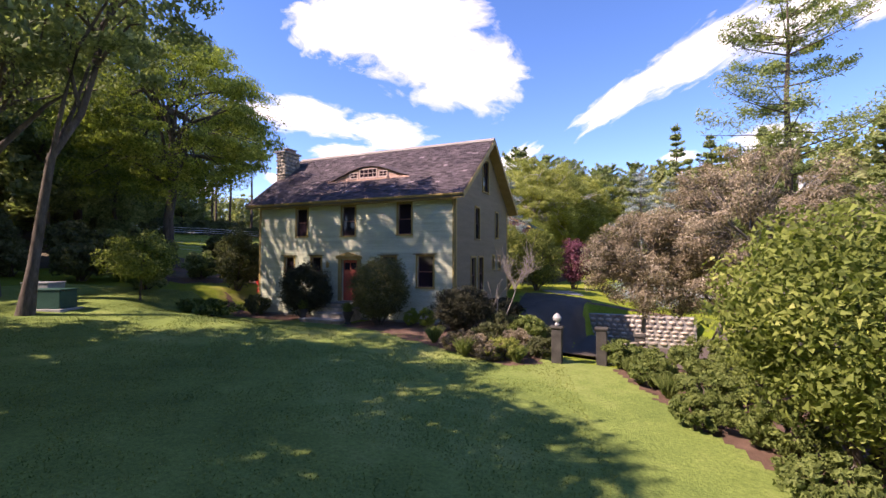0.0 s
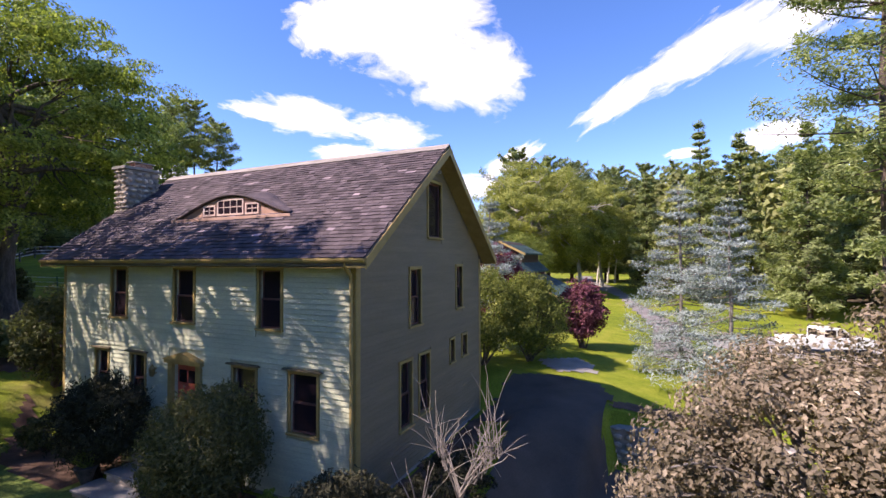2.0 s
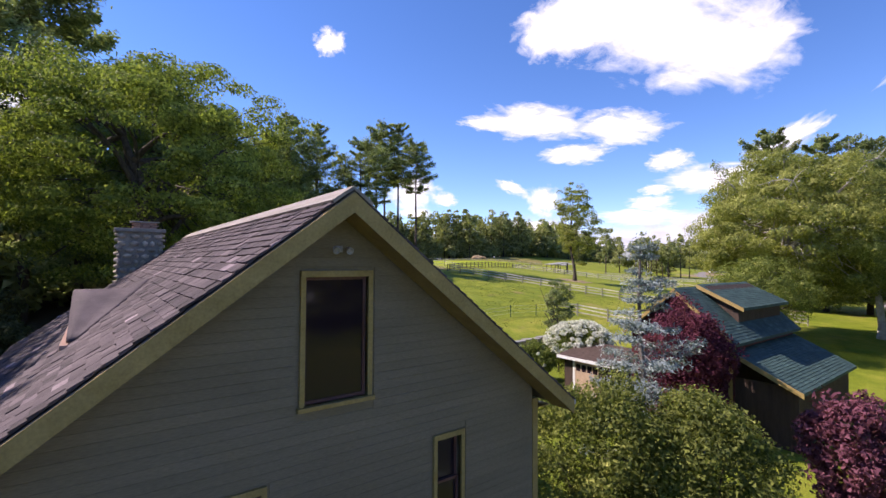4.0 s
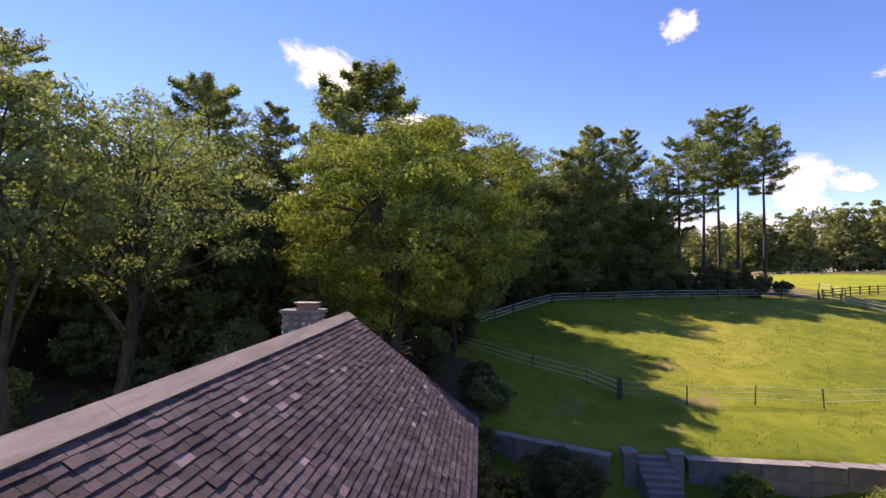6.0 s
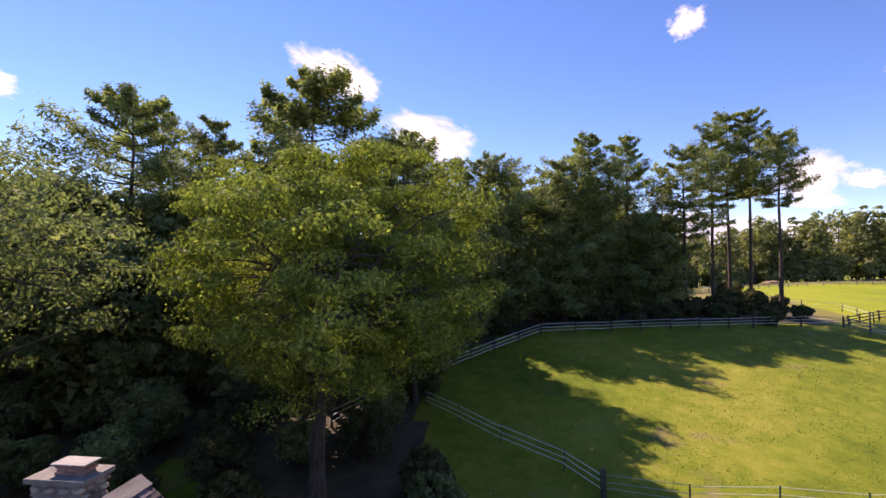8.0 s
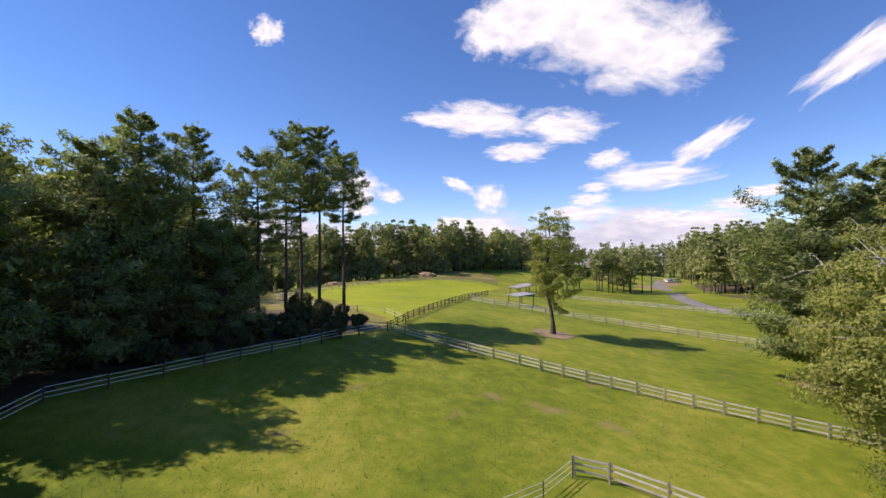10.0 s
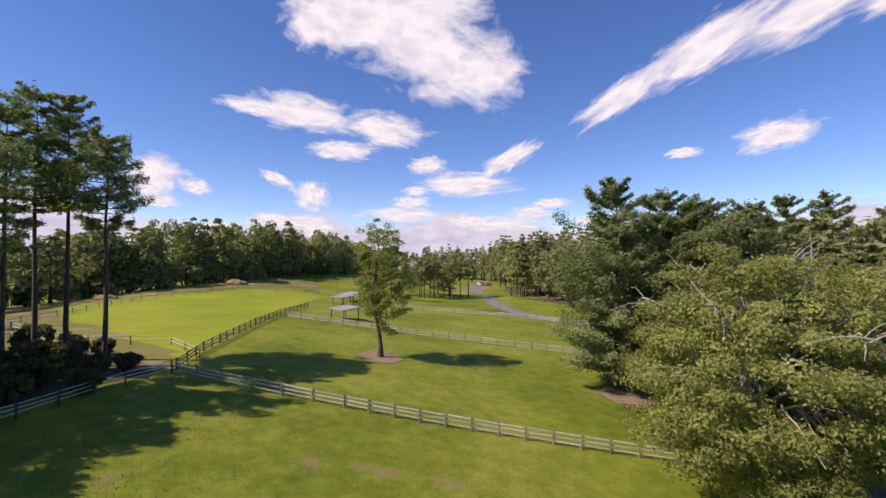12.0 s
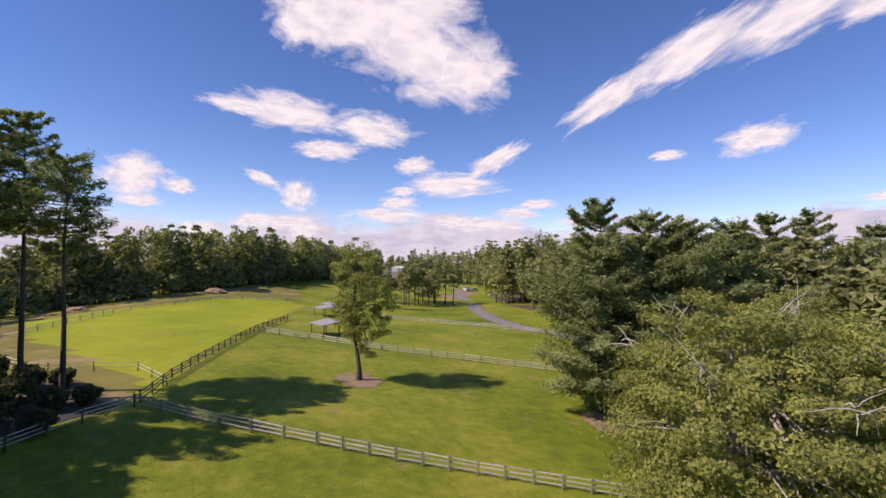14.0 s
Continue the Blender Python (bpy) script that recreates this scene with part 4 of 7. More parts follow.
for x, y, top, r, low, s, lab in ((-31.5, -27.0, 21.5, 7.60, 4.0, 14, "dark oak standing at the edge of the lawn"), (-13.6, -21.6, 16.4, 7.4, 4.5, 17, "broad dark oak shading the front lawn"), (-32.0, -20.5, 21.0, 7.00, 4.0, 18, "dense oak shading the edge of the lawn"), (-36.0, -15.0, 20.0, 6.50, 3.0, 16, "tall oak in the dark wood west of the lawn"), (-22.5, -33.5, 19.0, 7.00, 3.0, 19, "oak in the wood south of the lawn"), (-38.5, -31.0, 20.0, 7.00, 3.0, 20, "oak in the wood south of the lawn")):
    broadleaf("oak_tree", lab, x, y, top, r, low, s, OAK_LEAF, clumps=260, per=70, leaf=0.5, trunk_r=0.45, limbs=12, size=1.1, corners=3)
broadleaf("oak_tree", "tall oak shading the middle of the lawn", -13.6, -10.2, 20.2, 5.4, 8.4, 12, OAK_LEAF, lean=(1.4, 0.3), clumps=160, per=100, leaf=0.25, trunk_r=0.24, limbs=12, size=0.7, twigs=30, corners=3)
# Three out-of-view oaks, added to cut the sky light on the shaded lawn.
for x, y, top, r, low, s in ((1.0, -30.0, 18.0, 6.4, 4.5, 231), (-9.5, -31.5, 18.5, 6.6, 4.5, 232), (12.5, -31.0, 17.5, 6.2, 4.0, 233)):
    broadleaf("oak_tree", "unseen broad oak added south of the lawn to block sky light", x, y, top, r, low, s, OAK_LEAF, clumps=200, per=70, leaf=0.5, trunk_r=0.4, limbs=10, size=1.2, corners=3, group="oaks south of the lawn")
broadleaf("oak_tree", "spreading oak beside the front lawn", -9.4, -17.9, 15.4, 5.7, 6.4, 236, OAK_LEAF, clumps=150, per=80, leaf=0.3, trunk_r=0.32, limbs=12, size=0.85, corners=3)
broadleaf("oak_tree", "leafy oak beyond the lawn with pale crown", -5.8, -23.6, 15.4, 5.4, 5.0, 15, OAK_LEAF, clumps=230, per=80, leaf=0.34, trunk_r=0.4, limbs=10, size=1.0)
for x, y, top, r, s in ((-18.5, -17.0, 5.5, 2.40, 141), (-21.5, -22.5, 6.5, 2.80, 142), (-17.5, -27.0, 6.0, 2.80, 143), (-28.5, -19.5, 7.0, 3.00, 144), (-30.6, -9.2, 6.8, 2.37, 145), (-26.0, -8.8, 5.0, 1.82, 146)):
    broadleaf("understory_tree", "small shaded tree under the oaks", x, y, top, r, gz(x, y) + 0.6, s, OAK_LEAF, clumps=110, per=60, leaf=0.3, trunk_r=0.09, limbs=9, size=0.55, corners=3, group="understory")
pine("white_pine", "tall white pine with dark layered top", -40.9, -3.0, 29.5, 21, spread=6.8, first=0.45, tiers=11, shape="flat", trunk_r=0.42, gap=0.05, per=640, thick=0.075, tuft=0.6, rays=(4, 7))
pine("white_pine", "white pine behind the broad maple", -40.4, 5.1, 24.6, 28, spread=5.6, first=0.2, tiers=18, trunk_r=0.36)
pine("white_pine", "broad white pine with open round top", -37.0, -16.8, 27.9, 22, spread=6.2, first=0.38, tiers=14, trunk_r=0.34, per=330, tuft=0.5, thick=0.085, gap=0.06)
pine("white_pine", "white pine beside the broad one", -39.6, -11.2, 26.4, 30, spread=3.8, first=0.35, tiers=14, trunk_r=0.28, per=240, tuft=0.45, thick=0.085)
pine("white_pine", "white pine in the western wood", -48.6, -23.1, 31.5, 23, spread=5.2, first=0.3, tiers=16, trunk_r=0.38)
pine("white_pine", "white pine in the western wood", -36.3, -36.3, 32.8, 29, spread=5.4, first=0.4, tiers=13, trunk_r=0.38, shape="flat")
for x, y, top, s, sp in ((-46.4, 6.4, 21.5, 58, 4.6), (-50.5, 3.6, 27.8, 57, 5.66), (-59.5, 12.0, 27.4, 24, 6.02), (-62.9, 21.9, 27.3, 25, 6.20), (-68.3, 26.2, 32.2, 26, 6.58), (-72.5, 32.6, 32.9, 27, 6.01), (-66.4, 34.1, 20.5, 36, 4.89)):
    pine("white_pine", "dense white pine at the pasture's edge", x, y, top, s, spread=sp, first=0.05, tiers=24, trunk_r=0.36, per=190, group="pines by the pasture")
for x, y, top, s, first in ((-65.4, 37.6, 29.2, 31, 0.4), (-70.0, 43.3, 33.1, 32, 0.45), (-74.4, 47.6, 37.0, 33, 0.52), (-72.5, 49.6, 36.2, 34, 0.55), (-67.6, 50.7, 31.6, 35, 0.6)):
    pine("white_pine", "tall bare-stemmed white pine with a high flat crown", x, y, top, s, spread=4.3, first=first, tiers=15, shape="flat", trunk_r=0.27, gap=0.2, group="tall pines by the fence corner", per=190)
for x, y, w, h, s in ((-67.2, 46.8, 3.60, 3.4, 37), (-71.5, 52.8, 2.6, 2.2, 38), (-69.6, 45.2, 3.8, 3.6, 157), (-73.4, 50.6, 3.4, 3.0, 158), (-76.5, 48.6, 4.0, 3.8, 159), (-64.6, 51.2, 2.4, 1.9, 150), (-65.0, 43.4, 4.16, 2.66, 39), (-63.7, 37.0, 3.74, 2.83, 40), (-60.6, 26.2, 3.33, 2.50, 50), (-63.4, 19.6, 3.65, 2.92, 55), (-56.2, 13.1, 3.65, 2.74, 56), (-62.9, 40.7, 3.33, 2.16, 151), (-60.9, 45.4, 2.99, 2.00, 152), (-61.2, 33.9, 3.33, 2.50, 153), (-65.4, 48.8, 2.50, 2.00, 154), (-66.3, 40.5, 3.74, 2.50, 155), (-60.2, 29.9, 2.50, 2.00, 156)):
    shrub("wood_edge_bush", "dark bush under the trees along the fence", x, y, w, h, s, DARK_LEAF, clumps=60, per=40, leaf=0.3, group="wood edge bushes")

# ---- east side ----
for x, y, top, r, low, lean, n, s, lab in ((9.9, -1.9, 6.1, 3.5, 0.4, (1.2, -0.2), 330, 41, "spreading smoke tree with rusty pink leaves"), (8.0, -1.6, 4.8, 2.7, 0.3, (0.2, 0.0), 200, 40, "lower smoke tree with tan and pink leaves")):
    broadleaf("smoke_tree", lab, x, y, top, r, low, s, SMOKE_LEAF, bark=TWIG_BARK, lean=lean, clumps=n, per=230, leaf=0.078, corners=4, trunk_r=0.12, limbs=16, hollow=0.45, size=0.36, twigs=int(n * 0.9), squash=0.8, twig_r=0.02, reach=1.08, uneven=1.5, lobes=26, group="smoke trees")
shrub("lilac_bush", "sunlit yellow-green bush beside the lawn", 11.4, -10.1, 4.6, 4.3, 42, LIME_LEAF, clumps=250, per=120, leaf=0.085, stems=12, hollow=0.42)
pine("white_pine", "tall feathery white pine over the drive", 18.5, 24.4, 25.5, 43, spread=6.3, first=0.2, tiers=18, trunk_r=0.4, gap=0.2, shape="flat", per=430, tuft=0.34, width=0.34)
for x, y, top, sp, s, lab, g in ((7.7, 17.5, 9.5, 3.04, 44, "silvery blue spruce with drooping branches", 0.18), (9.6, 15.3, 8.2, 3.04, 45, "silvery blue spruce with drooping branches", 0.18), (-2.1, 16.2, 9.0, 2.4, 46, "open-grown blue spruce before the red barn", 0.34)):
    pine("blue_spruce", lab, x, y, top, s, SPRUCE_LEAF, spread=sp, first=0.04, tiers=24, tuft=0.16, shape="cone", per=210, trunk_r=0.09, droop=0.22, group="blue spruces", gap=g, width=0.3, plume=0.15, thick=0.05, stiff=0.8, bark=TWIG_BARK)
shrub("lilac_bush", "big yellow-green bush at the back corner of the house", 0.5, 14.6, 4.3, 5.0, 47, LILAC_LEAF, clumps=210, per=120, leaf=0.085, stems=10, hollow=0.4, uneven=1.6)
shrub("lilac_bush", "yellow-green bush behind the house", -1.3, 12.6, 4.0, 4.8, 58, LILAC_LEAF, clumps=190, per=120, leaf=0.085, stems=10, hollow=0.4, uneven=1.6)
shrub("barberry_bush", "purple-leaved bush on the lawn", 2.5, 19.9, 2.9, 4.1, 48, PURPLE_LEAF, clumps=150, per=60, leaf=0.12)
shrub("plum_bush", "maroon-leaved bush beside the barn", -3.6, 22.6, 3.8, 6.3, 49, MAROON_LEAF, clumps=240, per=110, leaf=0.1, uneven=1.4)
broadleaf("locust_tree", "wide pale-green tree with bare dead twigs in the crown", -9.8, 56.6, 20.0, 10.0, 3.2, 51, OLIVE_LEAF, bark=PALE_BARK, clumps=560, per=230, leaf=0.22, corners=3, dead=11, trunk_r=0.45, limbs=36, size=1.0, twigs=140, lean=(1.0, -1.5), hollow=0.5, uneven=1.2, twig_r=0.08, reach=1.09)
broadleaf("apple_tree", "low leafy green tree in front of the locust", -8.6, 46.5, 9.2, 4.6, 2.4, 56, LIME_LEAF, clumps=260, per=110, leaf=0.15, corners=3, trunk_r=0.2, limbs=12, size=0.7, hollow=0.45, uneven=1.2)
broadleaf("locust_tree", "pale-green tree beside the lane", -3.6, 64.0, 18.6, 6.6, 4.2, 52, OLIVE_LEAF, bark=PALE_BARK, clumps=360, per=170, leaf=0.29, corners=3, dead=1, trunk_r=0.4, limbs=16, size=1.0, twigs=40, uneven=1.2, twig_r=0.08, reach=1.08)
broadleaf("locust_tree", "pale-green tree beside the lane", -1.5, 74.0, 19.5, 6.4, 4.0, 53, OLIVE_LEAF, bark=PALE_BARK, clumps=340, per=210, leaf=0.2, corners=3, dead=2, trunk_r=0.35, limbs=16, size=0.85, twigs=40, uneven=1.2, twig_r=0.07, reach=1.1)
broadleaf("pasture_tree", "slender lone tree in the paddock with thin top", -49.9, 76.8, 25.2, 5.0, 6.4, 54, OLIVE_LEAF, clumps=260, per=80, leaf=0.27, trunk_r=0.36, limbs=16, size=0.75, twigs=60, hollow=0.2, uneven=1.3)
for x, y, top, s in ((-19.0, 85.5, 28.9, 61), (-13.4, 88.2, 27.6, 62), (-9.2, 91.0, 26.4, 63), (-16.4, 93.9, 23.3, 64), (-2.6, 95.8, 24.9, 69), (-1.0, 104.8, 27.3, 68), (5.4, 111.2, 28.7, 65), (12.1, 115.6, 29.2, 66), (20.5, 114.2, 26.8, 67), (27.9, 106.7, 27.5, 60), (34.3, 113.1, 30.2, 70)):
    pine("white_pine", "full white pine beside the paddock fence", x, y, top, s, spread=7.2, first=0.06, tiers=24, trunk_r=0.4, per=300, tuft=0.55, width=0.36, thick=0.05, plume=0.17, group="pines by the paddock")
for x, y, h, s in ((-1.6, 87.0, 12.52, 161), (-0.5, 91.0, 13.42, 162), (-3.3, 83.9, 10.73, 163)):
    rng = np.random.default_rng(s)
    snag = thing("dead_tree", "pale bare standing trunk beside the drive", "tree", pose(x, y, gz(x, y)), "dead trees")
    lines = [limb(rng, (0, 0, -0.3), (rng.normal() * 0.3, rng.normal() * 0.3, h), 0.24, 0.06, 0.0, 8)]
    for k in range(9):
        z, a = rng.uniform(0.45, 0.95) * h, rng.uniform(0, 6.28)
        L = rng.uniform(0.6, 2.2)
        lines.append(limb(rng, (0, 0, z), (math.cos(a) * L, math.sin(a) * L, z + 0.3 * L), 0.05, 0.015, 0.05, 4))
    tv, tf = tubes(lines, 6)
    raw("trunk", tv, tf, PALE_BARK, snag, smooth=True)

for x, y, top, s in ((12.3, 59.3, 23.8, 111), (17.3, 62.2, 22.7, 112), (23.1, 56.7, 22.1, 113), (27.8, 61.9, 23.2, 114), (5.8, 66.5, 18.8, 115), (34.6, 52.5, 22.0, 116), (21.3, 49.8, 16.5, 117), (40.4, 43.0, 19.9, 118), (36.1, 34.9, 17.0, 119)):
    pine("spruce_tree", "dark spire-topped spruce behind the drive", x, y, top, s, spread=4.1, first=0.04, tiers=26, shape="cone", trunk_r=0.26, per=140, droop=0.05, group="spruces behind the drive")
for x, y, w, h, s in ((-18.1, 4.9, 2.55, 2.01, 121), (-20.8, 8.4, 3.28, 2.55, 122), (-28.9, 1.3, 3.28, 2.74, 123), (-26.4, 8.9, 3.10, 2.37, 124), (-30.8, -4.6, 3.28, 2.92, 125), (-33.8, 5.0, 3.65, 3.10, 126), (-24.8, -6.1, 2.55, 2.01, 127), (-38.7, 7.2, 3.65, 2.92, 128), (-26.5, -14.0, 3.60, 3.00, 129), (-16.7, 8.9, 2.19, 1.46, 130), (-20.5, -1.5, 3.4, 2.4, 211), (-23.0, 0.6, 3.6, 2.8, 212), (-17.2, -3.4, 2.8, 2.0, 213), (-21.6, -4.2, 3.2, 2.3, 214), (-26.4, -2.2, 3.8, 3.2, 215), (-30.2, -9.6, 4.4, 3.8, 216), (-34.6, -4.4, 4.6, 3.8, 217), (-29.8, 5.0, 3.8, 3.0, 218), (-24.8, 9.6, 3.0, 2.0, 219), (-21.0, -12.4, 3.4, 2.8, 220), (-33.5, -13.0, 4.6, 4.2, 221), (-19.0, 1.6, 2.6, 1.8, 222), (-31.5, -27.5, 6.0, 5.0, 223), (-34.5, -32.5, 6.5, 5.5, 224), (-38.0, -39.0, 7.0, 6.0, 225), (-42.0, -36.0, 7.0, 6.0, 226), (-28.0, -31.0, 6.0, 5.0, 227)):
    shrub("wood_edge_bush", "dark bush under the trees west of the house", x, y, w, h, s, DARK_LEAF if s % 3 else OAK_LEAF, clumps=70, per=50, leaf=0.2, group="wood edge bushes")


# ---- woods in the distance ----
def woods(name, label, spots, material, seed, n_leaf=420, leaf=1.0, conifer=0.35, mid=0.56):
    """Many far trees as one mass: trunks in one mesh, crowns in another."""
    rng = np.random.default_rng(seed)
    holder = tagged(new(name), label, "woods", kind="stuff")
    lines, P, N = [], [], []
    for x, y, h, r in spots:
        z0 = gz(x, y)
        lines.append(([(x, y, z0 - 0.5), (x + rng.normal() * 0.3, y + rng.normal() * 0.3, z0 + h * 0.8)], [0.26, 0.08]))
        if rng.uniform() < conifer:
            k, m = 14, max(6, n_leaf // 50)
            for i in range(k):
                w = (i + rng.uniform(0, 0.8)) / k
                R = r * 0.95 * (1 - w ** 1.7) ** 0.8 + 0.3
                a = rng.uniform(0, 2 * np.pi, 4)
                c = np.column_stack([x + np.cos(a) * R * 0.6, y + np.sin(a) * R * 0.6, np.full(4, z0 + h * (0.16 + 0.84 * w))])
                d = rng.normal(size=(4, m, 3))
                d /= np.linalg.norm(d, axis=2)[..., None]
                P.append((c[:, None] + d * R * 0.55 * np.array([1, 1, 0.3])).reshape(-1, 3))
                N.append((d + np.array([0, 0, 1.0])).reshape(-1, 3))
        else:
            k = 24
            C, D = crown_clumps(rng, (x, y, z0 + h * mid), (r, r, h * (1.02 - mid)), k, 0.6)
            m = n_leaf // k
            d = rng.normal(size=(k, m, 3))
            d[..., 2] += 0.3
            d /= np.linalg.norm(d, axis=2)[..., None]
            P.append((C[:, None] + d * r * 0.36 * rng.uniform(0.6, 1.1, (k, m, 1))).reshape(-1, 3))
            N.append((d + np.array([0, 0, 0.5])).reshape(-1, 3))
    tv, tf = tubes(lines, 5)
    raw("trunks", tv, tf, BARK, holder, smooth=True)
    P, N = np.concatenate(P), np.concatenate(N)
    v, f = leaf_faces(rng, P, N + 0.4 * rng.normal(size=N.shape), leaf * 1.25, leaf * 0.9, 3)
    raw("crowns", v, f, material, holder)
    return holder


def strip(rng, line, depth, n, h=(15, 22), r=(2.8, 4.6)):
    """Scattered tree spots along a line, going back from it to its left."""
    line = np.array(line, float)
    seg = np.linalg.norm(np.diff(line, axis=0), axis=1)
    s = rng.uniform(0, seg.sum(), n)
    k = np.minimum(np.searchsorted(np.cumsum(seg), s), len(seg) - 1)
    t = (s - np.concatenate([[0], np.cumsum(seg)])[k]) / seg[k]
    p = line[k] + (line[k + 1] - line[k]) * t[:, None]
    d = (line[k + 1] - line[k]) / seg[k][:, None]
    nrm = np.column_stack([-d[:, 1], d[:, 0]])
    p = p + nrm * (rng.uniform(0, 1, n) ** 1.4 * depth)[:, None] + rng.normal(size=(n, 2)) * 1.0
    return [(a, b, rng.uniform(*h), rng.uniform(*r)) for a, b in p]


wr = np.random.default_rng(77)
woods("west_woods", "dark mixed woodland west of the pasture", strip(wr, [(-32.0, -38.0), (-48.5, -2.6), (-61.6, 14.1), (-66.7, 24.7), (-79.2, 42.2)], 60, 150, (16, 23), (3.0, 4.8))
      + strip(wr, [(-30.0, -30.0), (-35.0, -16.0), (-45.2, 1.1), (-50.7, 10.3), (-62.4, 17.8), (-63.3, 24.9), (-71.5, 35.4)], 14, 90, (4, 9), (2.0, 3.4)), FAR_LEAF, 101, 620, 0.75)
woods("far_woods", "long line of green woods behind the far field", strip(wr, [(-94.9, 39.4), (-137.9, 50.1), (-153.1, 83.9), (-150.4, 118.7), (-147.7, 153.5), (-146.8, 188.2), (-167.8, 236.4), (-175.7, 295.3), (-140.3, 371.9)], 60, 430, (16, 23), (3.6, 5.6))
      + strip(wr, [(-94.9, 39.4), (-137.9, 50.1), (-153.1, 83.9), (-150.4, 118.7), (-147.7, 153.5), (-146.8, 188.2), (-167.8, 236.4), (-175.7, 295.3), (-140.3, 371.9)], 14, 260, (4, 10), (2.4, 3.8))
      + strip(wr, [(-184.8, 364.0), (-106.1, 389.0), (-0.3, 415.7)], 60, 130, (24, 31), (3.8, 6.0)), FAR_LEAF, 102, 400, 1.05)
woods("lane_woods", "mixed pine woods along the lane", strip(wr, [(7.7, 149.0), (-22.3, 168.8), (-47.8, 189.9), (-65.8, 208.5), (-91.7, 266.2), (-113.3, 319.2)], -70, 250, (21, 29), (3.2, 5.2)), FAR_LEAF, 103, 460, 1.0, 0.5)
woods("east_woods", "tall pine woods behind the drive", strip(wr, [(54.9, 17.9), (33.9, 61.6), (15.3, 78.2), (-0.8, 102.9), (1.8, 138.7)], -55, 230, (18, 25), (3.2, 5.2)), FAR_LEAF, 104, 520, 0.9, 0.55)
woods("south_woods", "woods behind the front lawn", strip(wr, [(61.3, -44.6), (0.0, -62.0), (-34.0, -52.0)], 40, 60, (14, 20), (3.2, 4.8)), FAR_LEAF, 105, 300, 1.2)
woods("lane_grove", "thin grove of trees at the lane's end", [(-90 + wr.normal() * 8, 187 + wr.normal() * 10, wr.uniform(14, 19), wr.uniform(2.2, 3.4)) for _ in range(16)] + [(-124 + wr.normal() * 12, 225 + wr.normal() * 9, wr.uniform(3, 6), wr.uniform(2.0, 3.0)) for _ in range(16)], FAR_LEAF, 106, 420, 0.8, 0.15, 0.68)
# Litter also spread under the tall pines, darkening ground that lies in deep shade.
litter = drape("forest_floor", [(-8.0, -34.0), (-9.0, -17.0), (-14.0, -13.0), (-22.4, -8.0), (-28.4, -6.0), (-25.1, -2.0), (-16.1, 2.5), (-14.2, 8.9), (-22.1, 10.1), (-28.4, 10.0), (-37.6, 7.8), (-46.8, 7.1), (-58.3, 18.6), (-60.7, 27.1), (-61.0, 38.2), (-60.9, 52.6), (-66.5, 55.0), (-74.0, 55.4), (-83.0, 50.0), (-106.6, 36.3), (-120.0, -40.0), (-60.0, -60.0)], LITTER, "dark leaf litter under the trees", "ground", 0.05, 1.2, 0.6)
drape("forest_floor", [(7.7, 149.0), (-22.3, 168.8), (-47.6, 187.9), (-65.5, 206.6), (-89.2, 261.4), (19.2, 268.5), (68.4, 103.5), (61.5, 23.3), (31.8, 63.5), (13.2, 80.0), (-0.5, 100.9)], LITTER, "dark leaf litter under the trees", "ground", 0.05, 1.2, 0.6)
drape("rough_grass", [(-60.4, 50.9), (-79.5, 45.0), (-99.4, 40.9), (-139.1, 52.1), (-152.6, 86.9), (-149.9, 121.7), (-146.5, 158.5), (-130.6, 161.6), (-106.1, 141.5), (-98.7, 120.1), (-84.2, 93.3), (-67.0, 63.4)], ROUGH, "tan dry grass along the edge of the woods", "grass", 0.05, 2.0, 0.8)
far_field = drape("far_field", [(-61.6, 55.0), (-67.0, 63.4), (-84.2, 93.3), (-98.7, 120.1), (-107.5, 138.4), (-122.6, 142.3), (-130.8, 122.0), (-133.5, 94.1), (-130.0, 74.5), (-103.0, 63.3), (-82.1, 60.2)], FIELD, "pale yellow-green far paddock", "grass", 0.06, 2.0, 0.5)


# ---- fences ----
def post_mesh(h, r, material):
    bm = bmesh.new()
    box(bm, -r, r, -r, r, -0.3, h, 0.015)
    me = bpy.data.meshes.new("post")
    bm.to_mesh(me)
    bm.free()
    me.materials.append(material)
    return me


def rail_mesh(r, material):
    bm = bmesh.new()
    box(bm, 0, 1, -0.025, 0.025, -r, r)
    me = bpy.data.meshes.new("rail")
    bm.to_mesh(me)
    bm.free()
    me.materials.append(material)
    return me


